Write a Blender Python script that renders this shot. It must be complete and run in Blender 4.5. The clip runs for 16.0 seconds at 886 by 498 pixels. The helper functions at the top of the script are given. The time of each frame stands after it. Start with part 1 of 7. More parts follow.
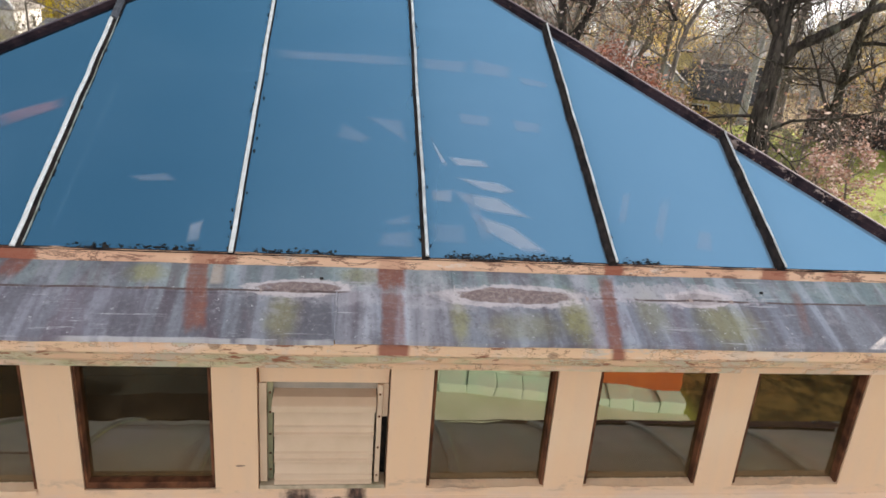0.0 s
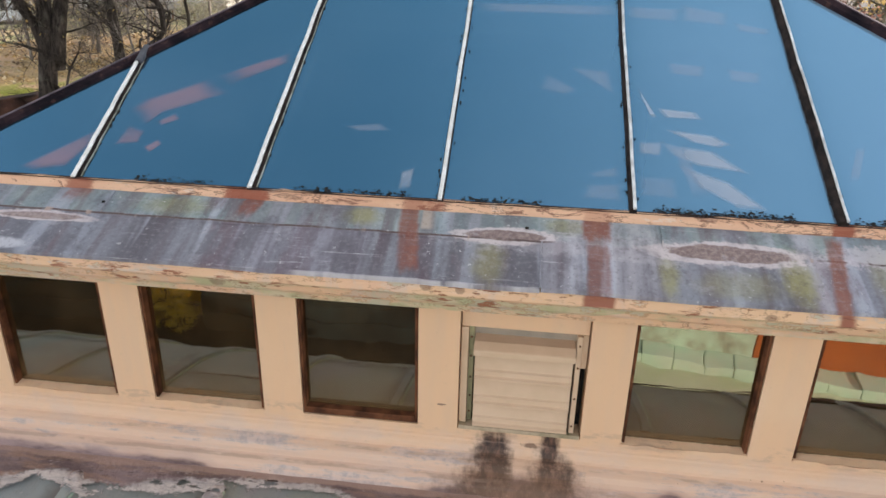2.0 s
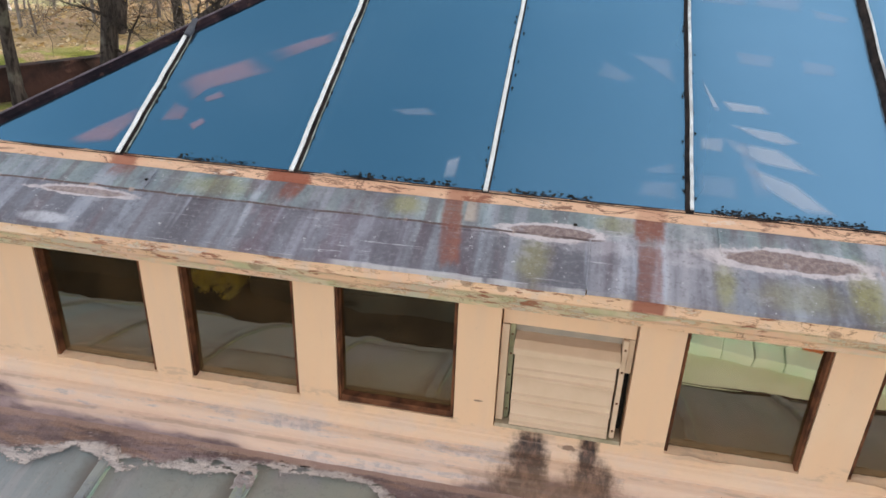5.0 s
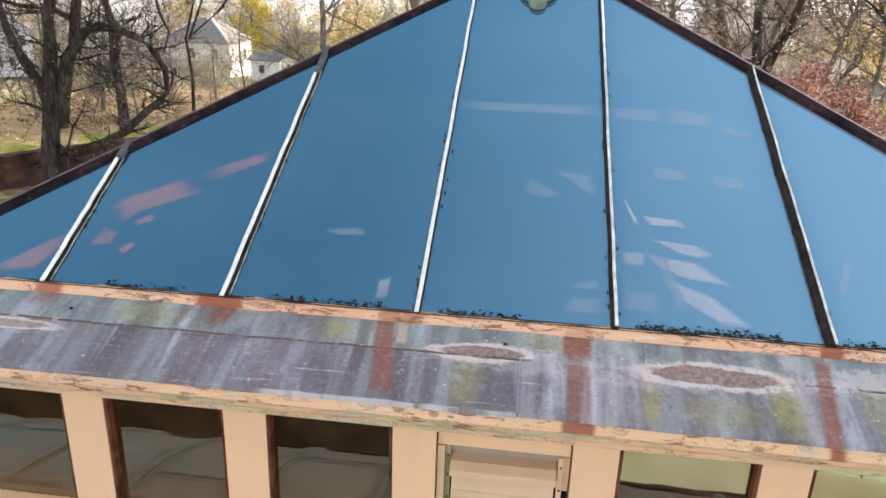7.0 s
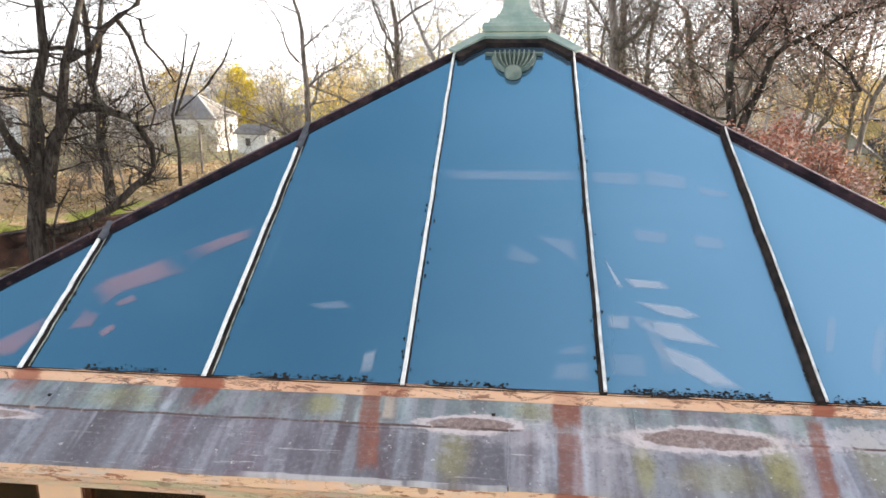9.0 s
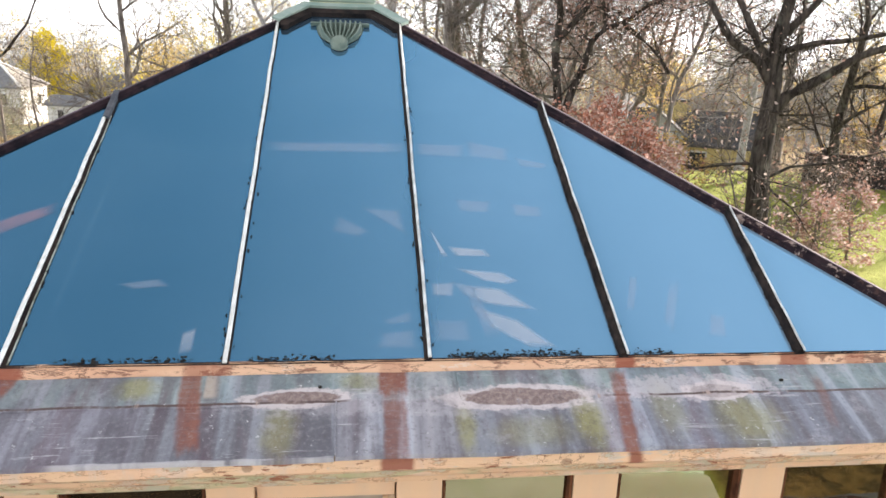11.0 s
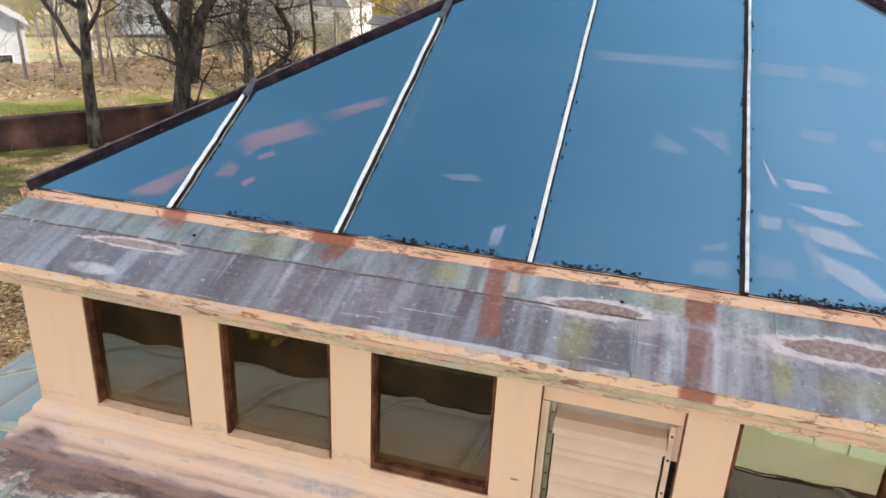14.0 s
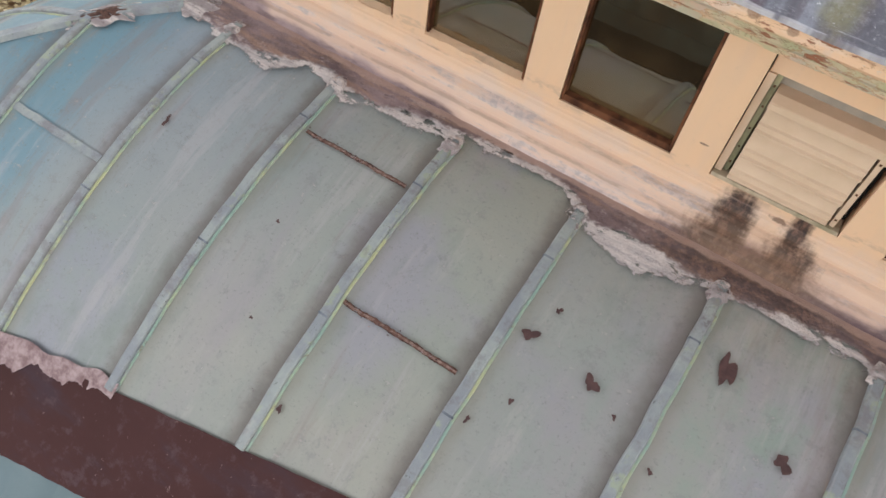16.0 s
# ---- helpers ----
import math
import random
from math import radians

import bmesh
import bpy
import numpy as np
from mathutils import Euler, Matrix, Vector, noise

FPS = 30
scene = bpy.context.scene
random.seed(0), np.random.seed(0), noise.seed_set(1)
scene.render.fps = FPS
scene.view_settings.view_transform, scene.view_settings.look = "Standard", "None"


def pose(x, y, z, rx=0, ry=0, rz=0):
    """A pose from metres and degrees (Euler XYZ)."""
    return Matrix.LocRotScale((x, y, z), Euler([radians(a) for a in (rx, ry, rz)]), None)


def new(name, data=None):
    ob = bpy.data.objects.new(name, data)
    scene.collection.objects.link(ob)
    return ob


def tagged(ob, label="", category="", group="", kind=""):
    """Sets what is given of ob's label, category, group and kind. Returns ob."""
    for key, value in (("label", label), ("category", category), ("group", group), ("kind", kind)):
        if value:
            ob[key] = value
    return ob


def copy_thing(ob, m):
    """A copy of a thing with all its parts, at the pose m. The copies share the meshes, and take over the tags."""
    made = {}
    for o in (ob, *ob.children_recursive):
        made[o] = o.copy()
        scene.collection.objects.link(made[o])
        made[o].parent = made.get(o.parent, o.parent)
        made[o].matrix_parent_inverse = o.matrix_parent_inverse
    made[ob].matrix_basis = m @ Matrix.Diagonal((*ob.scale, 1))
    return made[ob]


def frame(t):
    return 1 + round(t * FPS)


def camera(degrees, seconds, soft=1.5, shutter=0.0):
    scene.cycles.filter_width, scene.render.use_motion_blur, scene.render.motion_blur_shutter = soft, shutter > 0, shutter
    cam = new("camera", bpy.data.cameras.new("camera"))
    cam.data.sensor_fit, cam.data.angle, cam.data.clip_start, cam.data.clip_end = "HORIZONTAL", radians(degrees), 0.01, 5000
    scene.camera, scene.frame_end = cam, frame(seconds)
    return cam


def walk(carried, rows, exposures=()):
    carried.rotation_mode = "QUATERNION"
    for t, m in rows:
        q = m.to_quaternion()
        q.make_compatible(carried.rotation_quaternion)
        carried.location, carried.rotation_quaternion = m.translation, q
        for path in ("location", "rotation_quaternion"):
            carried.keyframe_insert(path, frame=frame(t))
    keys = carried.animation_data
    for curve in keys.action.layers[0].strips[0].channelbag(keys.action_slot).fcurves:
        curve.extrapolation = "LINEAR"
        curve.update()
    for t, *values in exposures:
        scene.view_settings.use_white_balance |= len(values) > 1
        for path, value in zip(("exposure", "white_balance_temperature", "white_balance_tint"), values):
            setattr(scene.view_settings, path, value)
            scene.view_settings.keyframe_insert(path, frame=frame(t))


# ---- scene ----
cam = camera(63.16, 16.0, soft=1.6)
# seconds, eye x y z in metres, yaw, pitch, roll in degrees
ROWS = [
    (0, 0.087, -2.184, 1.746, -7.46, -20.04, 4.41),
    (0.5, 0.042, -2.210, 1.706, -5.63, -25.39, 5.74),
    (1, 0.018, -2.200, 1.703, -1.73, -25.65, 3.90),
    (1.5, -0.006, -2.205, 1.698, 5.29, -24.22, 1.94),
    (2, -0.030, -2.209, 1.695, 6.85, -23.48, 1.25),
    (2.5, -0.058, -2.209, 1.687, 7.05, -23.95, 3.39),
    (3, -0.072, -2.195, 1.695, 7.90, -24.32, 3.35),
    (3.5, -0.040, -2.190, 1.710, 8.50, -24.59, 1.82),
    (3.7, -0.042, -2.179, 1.696, 8.39, -24.51, 2.51),
    (5.8, -0.029, -2.082, 1.772, 11.63, -26.28, 1.33),
    (6, -0.026, -2.086, 1.789, 11.33, -24.14, 1.36),
    (6.5, 0.010, -2.082, 1.823, 8.26, -20.61, 1.24),
    (7, 0.024, -2.063, 1.859, 6.90, -19.15, 1.87),
    (7.5, 0.029, -2.053, 1.898, 6.41, -17.41, 1.29),
    (8, 0.041, -2.048, 1.917, 6.31, -14.63, -0.19),
    (8.2, 0.042, -2.050, 1.907, 7.02, -13.84, -0.42),
    (10.3, 0.074, -2.050, 1.869, -0.26, -15.94, 1.02),
    (10.5, 0.087, -2.053, 1.871, -1.90, -16.29, 1.12),
    (11, 0.109, -2.054, 1.861, -6.82, -15.73, 1.84),
    (11.5, 0.117, -2.051, 1.857, -9.76, -16.57, 2.87),
    (12, 0.120, -2.045, 1.855, -7.84, -16.41, 1.96),
    (12.5, 0.098, -2.048, 1.857, -4.75, -15.56, 1.84),
    (13, 0.065, -2.038, 1.858, 2.20, -16.06, 1.82),
    (13.5, 0.020, -2.030, 1.838, 9.47, -17.64, 2.12),
    (13.8, -0.014, -2.022, 1.782, 12.80, -20.09, 2.61),
    (14, -0.018, -2.026, 1.755, 15.58, -21.80, 2.66),
    (14.2, -0.044, -2.031, 1.740, 17.39, -23.81, 2.24),
    (14.5, -0.069, -2.024, 1.711, 21.18, -28.64, 3.73),
    (15, -0.103, -2.056, 1.657, 25.61, -37.00, 5.96),
    (15.2, -0.091, -2.055, 1.636, 25.10, -39.38, 6.52),
    (15.5, -0.101, -2.063, 1.636, 25.98, -41.96, 5.67),
    (16, -0.203, -2.104, 1.656, 24.72, -50.52, 10.80)
]
walk(cam, [(t, pose(x, y, z, 0, 0, yaw) @ pose(0, 0, 0, 90 + pitch) @ pose(0, 0, 0, 0, 0, roll)) for t, x, y, z, yaw, pitch, roll in ROWS],
     exposures=[(0.0, 1.28, 7000, 17), (2.0, 1.32, 7000, 17), (3.7, 1.35, 7000, 17), (7.0, 1.60, 7000, 17), (12.0, 1.63, 7000, 17), (14.5, 1.62, 7000, 17), (16.0, 1.52, 7000, 17)])

# ---- light: low autumn sun from behind the lantern, clear sky ----
SUN_ELEVATION, SUN_AZIMUTH = 14.0, 58.0   # degrees up; degrees from +y towards +x
world = bpy.data.worlds.new("clear_sky")
scene.world = world
world.use_nodes = True
sky = world.node_tree.nodes.new("ShaderNodeTexSky")
sky.sky_type = "NISHITA"
sky.sun_disc = False
sky.sun_elevation, sky.sun_rotation = radians(SUN_ELEVATION), radians(SUN_AZIMUTH)
sky.air_density, sky.dust_density, sky.ozone_density = 1.0, 0.2, 1.2
background = world.node_tree.nodes["Background"]
background.inputs["Strength"].default_value = 0.15
haze = world.node_tree.nodes.new("ShaderNodeHueSaturation")     # thin autumn haze pales the sky
haze.inputs["Saturation"].default_value = 0.10
world.node_tree.links.new(sky.outputs["Color"], haze.inputs["Color"])
cool = world.node_tree.nodes.new("ShaderNodeMix")
cool.data_type, cool.blend_type = "RGBA", "MULTIPLY"
cool.inputs["Factor"].default_value, cool.inputs["B"].default_value = 1.0, (0.90, 1.0, 1.07, 1.0)
world.node_tree.links.new(haze.outputs["Color"], cool.inputs["A"])
world.node_tree.links.new(cool.outputs["Result"], background.inputs["Color"])
sun_data = bpy.data.lights.new("sun", "SUN")
sun_data.energy, sun_data.angle, sun_data.color = 4.4, radians(0.6), (1.0, 0.92, 0.80)
sun = new("sun", sun_data)
toward = Vector((math.sin(radians(SUN_AZIMUTH)) * math.cos(radians(SUN_ELEVATION)), math.cos(radians(SUN_AZIMUTH)) * math.cos(radians(SUN_ELEVATION)), math.sin(radians(SUN_ELEVATION))))
sun.matrix_world = Matrix.Translation((30, 40, 40)) @ toward.to_track_quat("Z", "Y").to_matrix().to_4x4()


# ---- materials ----
class Shade:
    """A node material on world positions, with short calls for the usual nodes."""

    def __init__(self, name, rough=0.7, metal=0.0, spec=0.5):
        self.m = bpy.data.materials.new(name)
        self.m.use_nodes = True
        self.t = self.m.node_tree
        self.b = self.t.nodes["Principled BSDF"]
        self.put("Roughness", rough)
        self.put("Metallic", metal)
        self.put("Specular IOR Level", spec)
        self.pos = self.t.nodes.new("ShaderNodeNewGeometry").outputs["Position"]
        sep = self.t.nodes.new("ShaderNodeSeparateXYZ")
        self.t.links.new(self.pos, sep.inputs[0])
        self.x, self.y, self.z = sep.outputs

    def wire(self, socket, v):
        if isinstance(v, bpy.types.NodeSocket):
            self.t.links.new(v, socket)
        else:
            socket.default_value = (*v, 1.0) if isinstance(v, tuple) and len(v) == 3 and socket.type == "RGBA" else v

    def put(self, name, v):
        self.wire(self.b.inputs[name], v)
        return self

    def math(self, op, a, b=0.0, clamp=False):
        n = self.t.nodes.new("ShaderNodeMath")
        n.operation, n.use_clamp = op, clamp
        self.wire(n.inputs[0], a)
        self.wire(n.inputs[1], b)
        return n.outputs[0]

    def stretched(self, sx, sy, sz, at=None):
        n = self.t.nodes.new("ShaderNodeVectorMath")
        n.operation = "MULTIPLY"
        self.wire(n.inputs[0], at or self.pos)
        n.inputs[1].default_value = (sx, sy, sz)
        return n.outputs[0]

    def noise(self, scale, detail=4.0, rough=0.55, at=None, bend=0.0):
        n = self.t.nodes.new("ShaderNodeTexNoise")
        self.wire(n.inputs["Vector"], at or self.pos)
        n.inputs["Scale"].default_value, n.inputs["Detail"].default_value = scale, detail
        n.inputs["Roughness"].default_value, n.inputs["Distortion"].default_value = rough, bend
        return n.outputs["Fac"]

    def cells(self, scale, at=None, out="Distance"):
        n = self.t.nodes.new("ShaderNodeTexVoronoi")
        self.wire(n.inputs["Vector"], at or self.pos)
        n.inputs["Scale"].default_value = scale
        return n.outputs[out]

    def step(self, v, lo, hi):
        n = self.t.nodes.new("ShaderNodeMapRange")
        n.interpolation_type = "SMOOTHSTEP"
        self.wire(n.inputs["Value"], v)
        n.inputs["From Min"].default_value, n.inputs["From Max"].default_value = lo, hi
        return n.outputs["Result"]

    def ramp(self, v, *stops):
        n = self.t.nodes.new("ShaderNodeValToRGB")
        self.wire(n.inputs["Fac"], v)
        e = n.color_ramp.elements
        while len(e) < len(stops):
            e.new(0.5)
        for k, (at, c) in zip(e, stops):
            k.position, k.color = at, (*c, 1.0)
        return n.outputs["Color"]

    def mix(self, f, a, b, how="MIX"):
        n = self.t.nodes.new("ShaderNodeMix")
        n.data_type, n.blend_type = "RGBA", how
        self.wire(n.inputs["Factor"], f)
        self.wire(n.inputs["A"], a)
        self.wire(n.inputs["B"], b)
        return n.outputs["Result"]

    def own(self):
        """A number of its own for each object."""
        return self.t.nodes.new("ShaderNodeObjectInfo").outputs["Random"]

    def island(self):
        return self.t.nodes.new("ShaderNodeNewGeometry").outputs["Random Per Island"]

    def spot(self, a, ca, ra, b, cb, rb, ragged, edge=0.12):
        """1 inside an ellipse with a ragged edge, 0 outside it."""
        da = self.math("POWER", self.math("ABSOLUTE", self.math("DIVIDE", self.math("SUBTRACT", a, ca), ra)), 2.0)
        db = self.math("POWER", self.math("ABSOLUTE", self.math("DIVIDE", self.math("SUBTRACT", b, cb), rb)), 2.0)
        d = self.math("ADD", self.math("SQRT", self.math("ADD", da, db)), ragged)
        return self.step(d, 1.0 + edge, 1.0 - edge)

    def box(self, a, lo, hi, ragged, edge):
        """1 between lo and hi, with a ragged edge."""
        v = self.math("ADD", a, ragged)
        return self.math("MULTIPLY", self.step(v, lo - edge, lo + edge), self.step(v, hi + edge, hi - edge))

    def all(self, *masks):
        out = masks[0]
        for k in masks[1:]:
            out = self.math("MAXIMUM", out, k)
        return out

    def times(self, a, b):
        return self.math("MULTIPLY", a, b)

    def bump(self, height, strength=0.3, far=0.01):
        n = self.t.nodes.new("ShaderNodeBump")
        self.wire(n.inputs["Height"], height)
        n.inputs["Strength"].default_value, n.inputs["Distance"].default_value = strength, far
        self.wire(self.b.inputs["Normal"], n.outputs["Normal"])
        return self


def ragged(s, scale, amount, at=None):
    return s.math("MULTIPLY", s.math("SUBTRACT", s.noise(scale, 5, 0.65, at), 0.5), amount)


PEACH = (0.75, 0.485, 0.30)


def peach_paint():
    """Peach oil paint, chalky, with faint runs and small chips."""
    s = Shade("peach_paint", 0.55)
    runs = s.noise(3.0, 4, 0.5, s.stretched(6, 6, 0.8))
    c = s.mix(s.step(runs, 0.35, 0.75), PEACH, (0.71, 0.475, 0.31))
    c = s.mix(s.times(s.step(s.noise(2.2, 3), 0.5, 0.75), 0.5), c, (0.77, 0.56, 0.38))
    low = s.times(s.step(s.z, 0.02, -0.05), s.step(s.noise(6, 6, 0.65, s.stretched(0.7, 1, 1.2)), 0.44, 0.62))
    c = s.mix(s.times(s.step(s.z, 0.01, -0.16), 0.75), c, (0.66, 0.455, 0.36))
    c = s.mix(s.times(low, 0.35), c, (0.57, 0.46, 0.41))
    c = s.mix(s.times(s.times(s.step(s.z, -0.06, -0.10), s.step(s.noise(6, 6, 0.74, s.stretched(0.30, 1, 2.6)), 0.50, 0.60)), 0.8), c, s.mix(s.step(s.noise(30, 5, 0.7), 0.4, 0.6), (0.36, 0.32, 0.32), (0.58, 0.46, 0.42)))
    flat = s.stretched(0.35, 1, 1)
    bare = s.spot(s.x, -0.75, 0.42, s.z, -0.2, 0.4, 0.0, 0.2)     # here the cement is thin
    rise = s.math("ADD", s.z, s.math("ADD", ragged(s, 4.0, 0.08, flat), ragged(s, 18, 0.035, flat)))
    for x, w, h in ((-2.26, 0.16, 0.05), (0.03, 0.30, 0.03), (0.56, 0.09, 0.035), (1.10, 0.09, 0.04), (1.66, 0.10, 0.04)):
        rise = s.math("SUBTRACT", rise, s.times(s.step(s.math("ABSOLUTE", s.math("SUBTRACT", s.x, x)), w, 0.0), h))
    rise = s.math("ADD", rise, s.times(bare, 0.05))
    c = s.mix(s.times(s.step(rise, -0.135, -0.19), 0.7), c, (0.42, 0.27, 0.22))
    c = s.mix(s.step(rise, -0.170, -0.195), c, s.mix(s.step(s.noise(14, 6, 0.7, flat), 0.35, 0.7), (0.10, 0.055, 0.055), (0.30, 0.205, 0.20)))
    fall = s.stretched(1.2, 1.0, 0.35)
    tatter = s.math("ADD", s.math("ADD", ragged(s, 7, 1.0, fall), ragged(s, 24, 1.0, fall)), ragged(s, 70, 0.7, flat))
    soot = s.all(s.spot(s.x, -0.085, 0.068, s.z, -0.10, 0.11, tatter, 0.40), s.spot(s.x, 0.122, 0.034, s.z, -0.06, 0.12, tatter, 0.40), s.spot(s.x, 0.14, 0.085, s.z, -0.15, 0.10, tatter, 0.45), s.spot(s.x, -0.10, 0.11, s.z, -0.18, 0.08, tatter, 0.45), s.spot(s.x, 0.03, 0.27, s.z, -0.225, 0.075, tatter, 0.5))
    c = s.mix(soot, c, s.mix(s.step(s.noise(24, 6, 0.74, fall), 0.42, 0.68), (0.030, 0.017, 0.014), (0.20, 0.105, 0.07)))
    c = s.mix(s.times(s.spot(s.x, 0.03, 0.22, s.z, -0.20, 0.10, tatter, 0.9), 0.4), c, (0.36, 0.20, 0.12))
    for level, wide, much in ((-0.096, 0.005, 0.50), (-0.158, 0.006, 0.44), (-0.040, 0.003, 0.56)):
        off = s.math("ABSOLUTE", s.math("SUBTRACT", s.math("ADD", s.z, ragged(s, 14, 0.012, flat)), level))
        c = s.mix(s.times(s.times(s.step(off, wide, wide * 0.3), s.step(s.noise(5, 5, 0.7, flat), much, much + 0.08)), 0.5), c, (0.30, 0.20, 0.15))
    sill = s.times(s.box(s.z, -0.02, 0.045, ragged(s, 12, 0.03, flat), 0.012), s.step(s.noise(9, 6, 0.72, flat), 0.52, 0.60))
    c = s.mix(s.times(sill, 0.45), c, (0.40, 0.27, 0.20))
    scar = s.all(s.spot(s.x, -0.29, 0.016, s.z, 0.10, 0.004, ragged(s, 60, 2.0), 0.3), s.spot(s.x, 0.05, 0.03, s.z, -0.042, 0.006, ragged(s, 50, 2.2), 0.3))
    c = s.mix(scar, c, (0.25, 0.15, 0.10))
    chip = s.step(s.noise(55, 2, 0.5), 0.76, 0.8)
    c = s.mix(chip, c, (0.25, 0.13, 0.08))
    c = s.mix(s.times(s.step(s.noise(38, 6, 0.75), 0.55, 0.70), 0.18), c, (0.50, 0.36, 0.26))
    s.put("Base Color", c)
    return s.bump(s.math("ADD", s.noise(40, 4), s.times(runs, 0.5)), 0.2, 0.004).m


def peeling_paint():
    """Peach paint on the cornice that has flaked to green-grey primer and rusty cracks."""
    s = Shade("peeling_peach_paint", 0.65)
    long = s.stretched(0.40, 1.0, 1.5)
    green = s.step(s.noise(5.5, 6, 0.66, long, 0.5), 0.44, 0.58)
    low = s.step(s.math("ADD", s.z, ragged(s, 6, 0.02, long)), 0.640, 0.618)
    c = s.mix(s.step(s.noise(3.5, 5, 0.6), 0.4, 0.65), PEACH, (0.74, 0.46, 0.30))
    c = s.mix(s.times(s.step(s.noise(9, 5, 0.6, long), 0.52, 0.68), 0.6), c, (0.76, 0.60, 0.48))
    c = s.mix(s.times(s.step(s.noise(11, 5, 0.65, s.stretched(1, 1, 0.4)), 0.50, 0.64), 0.5), c, (0.60, 0.475, 0.39))
    moss = s.mix(s.step(s.noise(11, 4), 0.4, 0.6), (0.40, 0.42, 0.24), (0.56, 0.50, 0.34))
    c = s.mix(s.times(green, s.times(low, 0.8)), c, moss)
    c = s.mix(s.times(s.times(s.step(s.noise(8, 6, 0.7, long), 0.60, 0.66), s.math("SUBTRACT", 1.0, low)), 0.7), c, (0.50, 0.45, 0.40))
    crack = s.step(s.math("ABSOLUTE", s.math("SUBTRACT", s.noise(11, 6, 0.65, long, 1.5), 0.5)), 0.014, 0.003)
    c = s.mix(s.times(s.times(crack, s.step(s.noise(5, 3), 0.50, 0.58)), 0.8), c, (0.24, 0.11, 0.06))
    flake = s.step(s.noise(7, 6, 0.72, s.stretched(0.55, 1, 1.3)), 0.56, 0.585)
    rim = s.times(s.step(s.noise(7, 6, 0.72, s.stretched(0.55, 1, 1.3)), 0.545, 0.56), s.math("SUBTRACT", 1.0, flake))
    c = s.mix(s.times(flake, 0.75), c, s.mix(s.step(s.noise(16, 5, 0.7), 0.4, 0.6), (0.47, 0.45, 0.33), (0.56, 0.42, 0.33)))
    c = s.mix(s.times(rim, 0.7), c, (0.42, 0.21, 0.11))
    chips = s.step(s.noise(24, 5, 0.68, long), 0.59, 0.63)
    c = s.mix(s.times(chips, s.step(s.noise(3.2, 3), 0.42, 0.55)), c, (0.33, 0.13, 0.07))
    plates = s.times(s.step(s.cells(6.0, s.stretched(1, 0, 0), "Distance"), 0.06, 0.03), s.step(s.noise(4.3, 3), 0.52, 0.6))
    c = s.mix(s.times(plates, 0.7), c, (0.45, 0.40, 0.30))
    rust = s.times(s.box(s.x, 0.17, 0.27, ragged(s, 20, 0.02), 0.01), s.box(s.z, 0.632, 0.70, ragged(s, 30, 0.01), 0.004))
    rust = s.all(rust, s.times(s.box(s.x, 0.94, 0.985, ragged(s, 20, 0.03), 0.012), s.step(s.z, 0.61, 0.63)))
    c = s.mix(s.times(rust, 0.9), c, (0.27, 0.075, 0.045))
    drops = s.all(s.spot(s.x, -1.06, 0.03, s.z, 0.60, 0.022, ragged(s, 40, 1.6), 0.2), s.spot(s.x, 0.74, 0.018, s.z, 0.64, 0.012, ragged(s, 40, 1.2), 0.2), s.spot(s.x, -0.33, 0.02, s.z, 0.66, 0.014, ragged(s, 40, 1.4), 0.2), s.spot(s.x, -0.22, 0.016, s.z, 0.655, 0.014, ragged(s, 40, 1.4), 0.2))
    c = s.mix(s.times(drops, 0.55), c, (0.16, 0.08, 0.05))
    s.put("Base Color", c)
    return s.bump(s.math("SUBTRACT", s.math("SUBTRACT", s.noise(18, 5), s.times(green, 0.5)), s.times(chips, 0.8)), 0.6, 0.006).m


def strip_paint():
    """The peach strip under the glass, cracked and rust-stained."""
    s = Shade("rust_stained_peach_paint", 0.6)
    at = s.stretched(0.45, 1, 1.6)
    c = s.mix(s.step(s.noise(5, 6, 0.66, at), 0.42, 0.66), (0.75, 0.46, 0.30), (0.68, 0.38, 0.24))
    c = s.mix(s.times(s.step(s.noise(15, 6, 0.72, at, 0.8), 0.545, 0.60), 0.85), c, (0.20, 0.08, 0.05))
    c = s.mix(s.times(s.step(s.noise(14, 6, 0.7, at), 0.60, 0.66), 0.7), c, (0.74, 0.60, 0.50))
    crack = s.step(s.math("ABSOLUTE", s.math("SUBTRACT", s.noise(13, 6, 0.7, s.stretched(0.25, 1, 1.4), 0.8), 0.5)), 0.022, 0.006)
    c = s.mix(s.times(s.times(crack, s.step(s.noise(4, 4, 0.6), 0.40, 0.52)), 0.8), c, (0.15, 0.065, 0.04))
    for x, w, how in ((-1.70, 0.05, 0.8), (-1.05, 0.08, 0.95), (0.22, 0.05, 0.35), (1.03, 0.035, 0.9), (1.66, 0.05, 0.8), (-0.35, 0.03, 0.5), (-0.42, 0.045, 0.6), (1.9, 0.04, 0.6)):
        c = s.mix(s.times(s.spot(s.x, x, w, s.y, 0.17, 0.2, s.math("ADD", ragged(s, 20, 1.2), ragged(s, 60, 0.8)), 0.3), how), c, (0.30, 0.075, 0.035))
    s.put("Base Color", c)
    return s.bump(s.noise(30, 6, 0.65), 0.7, 0.006).m


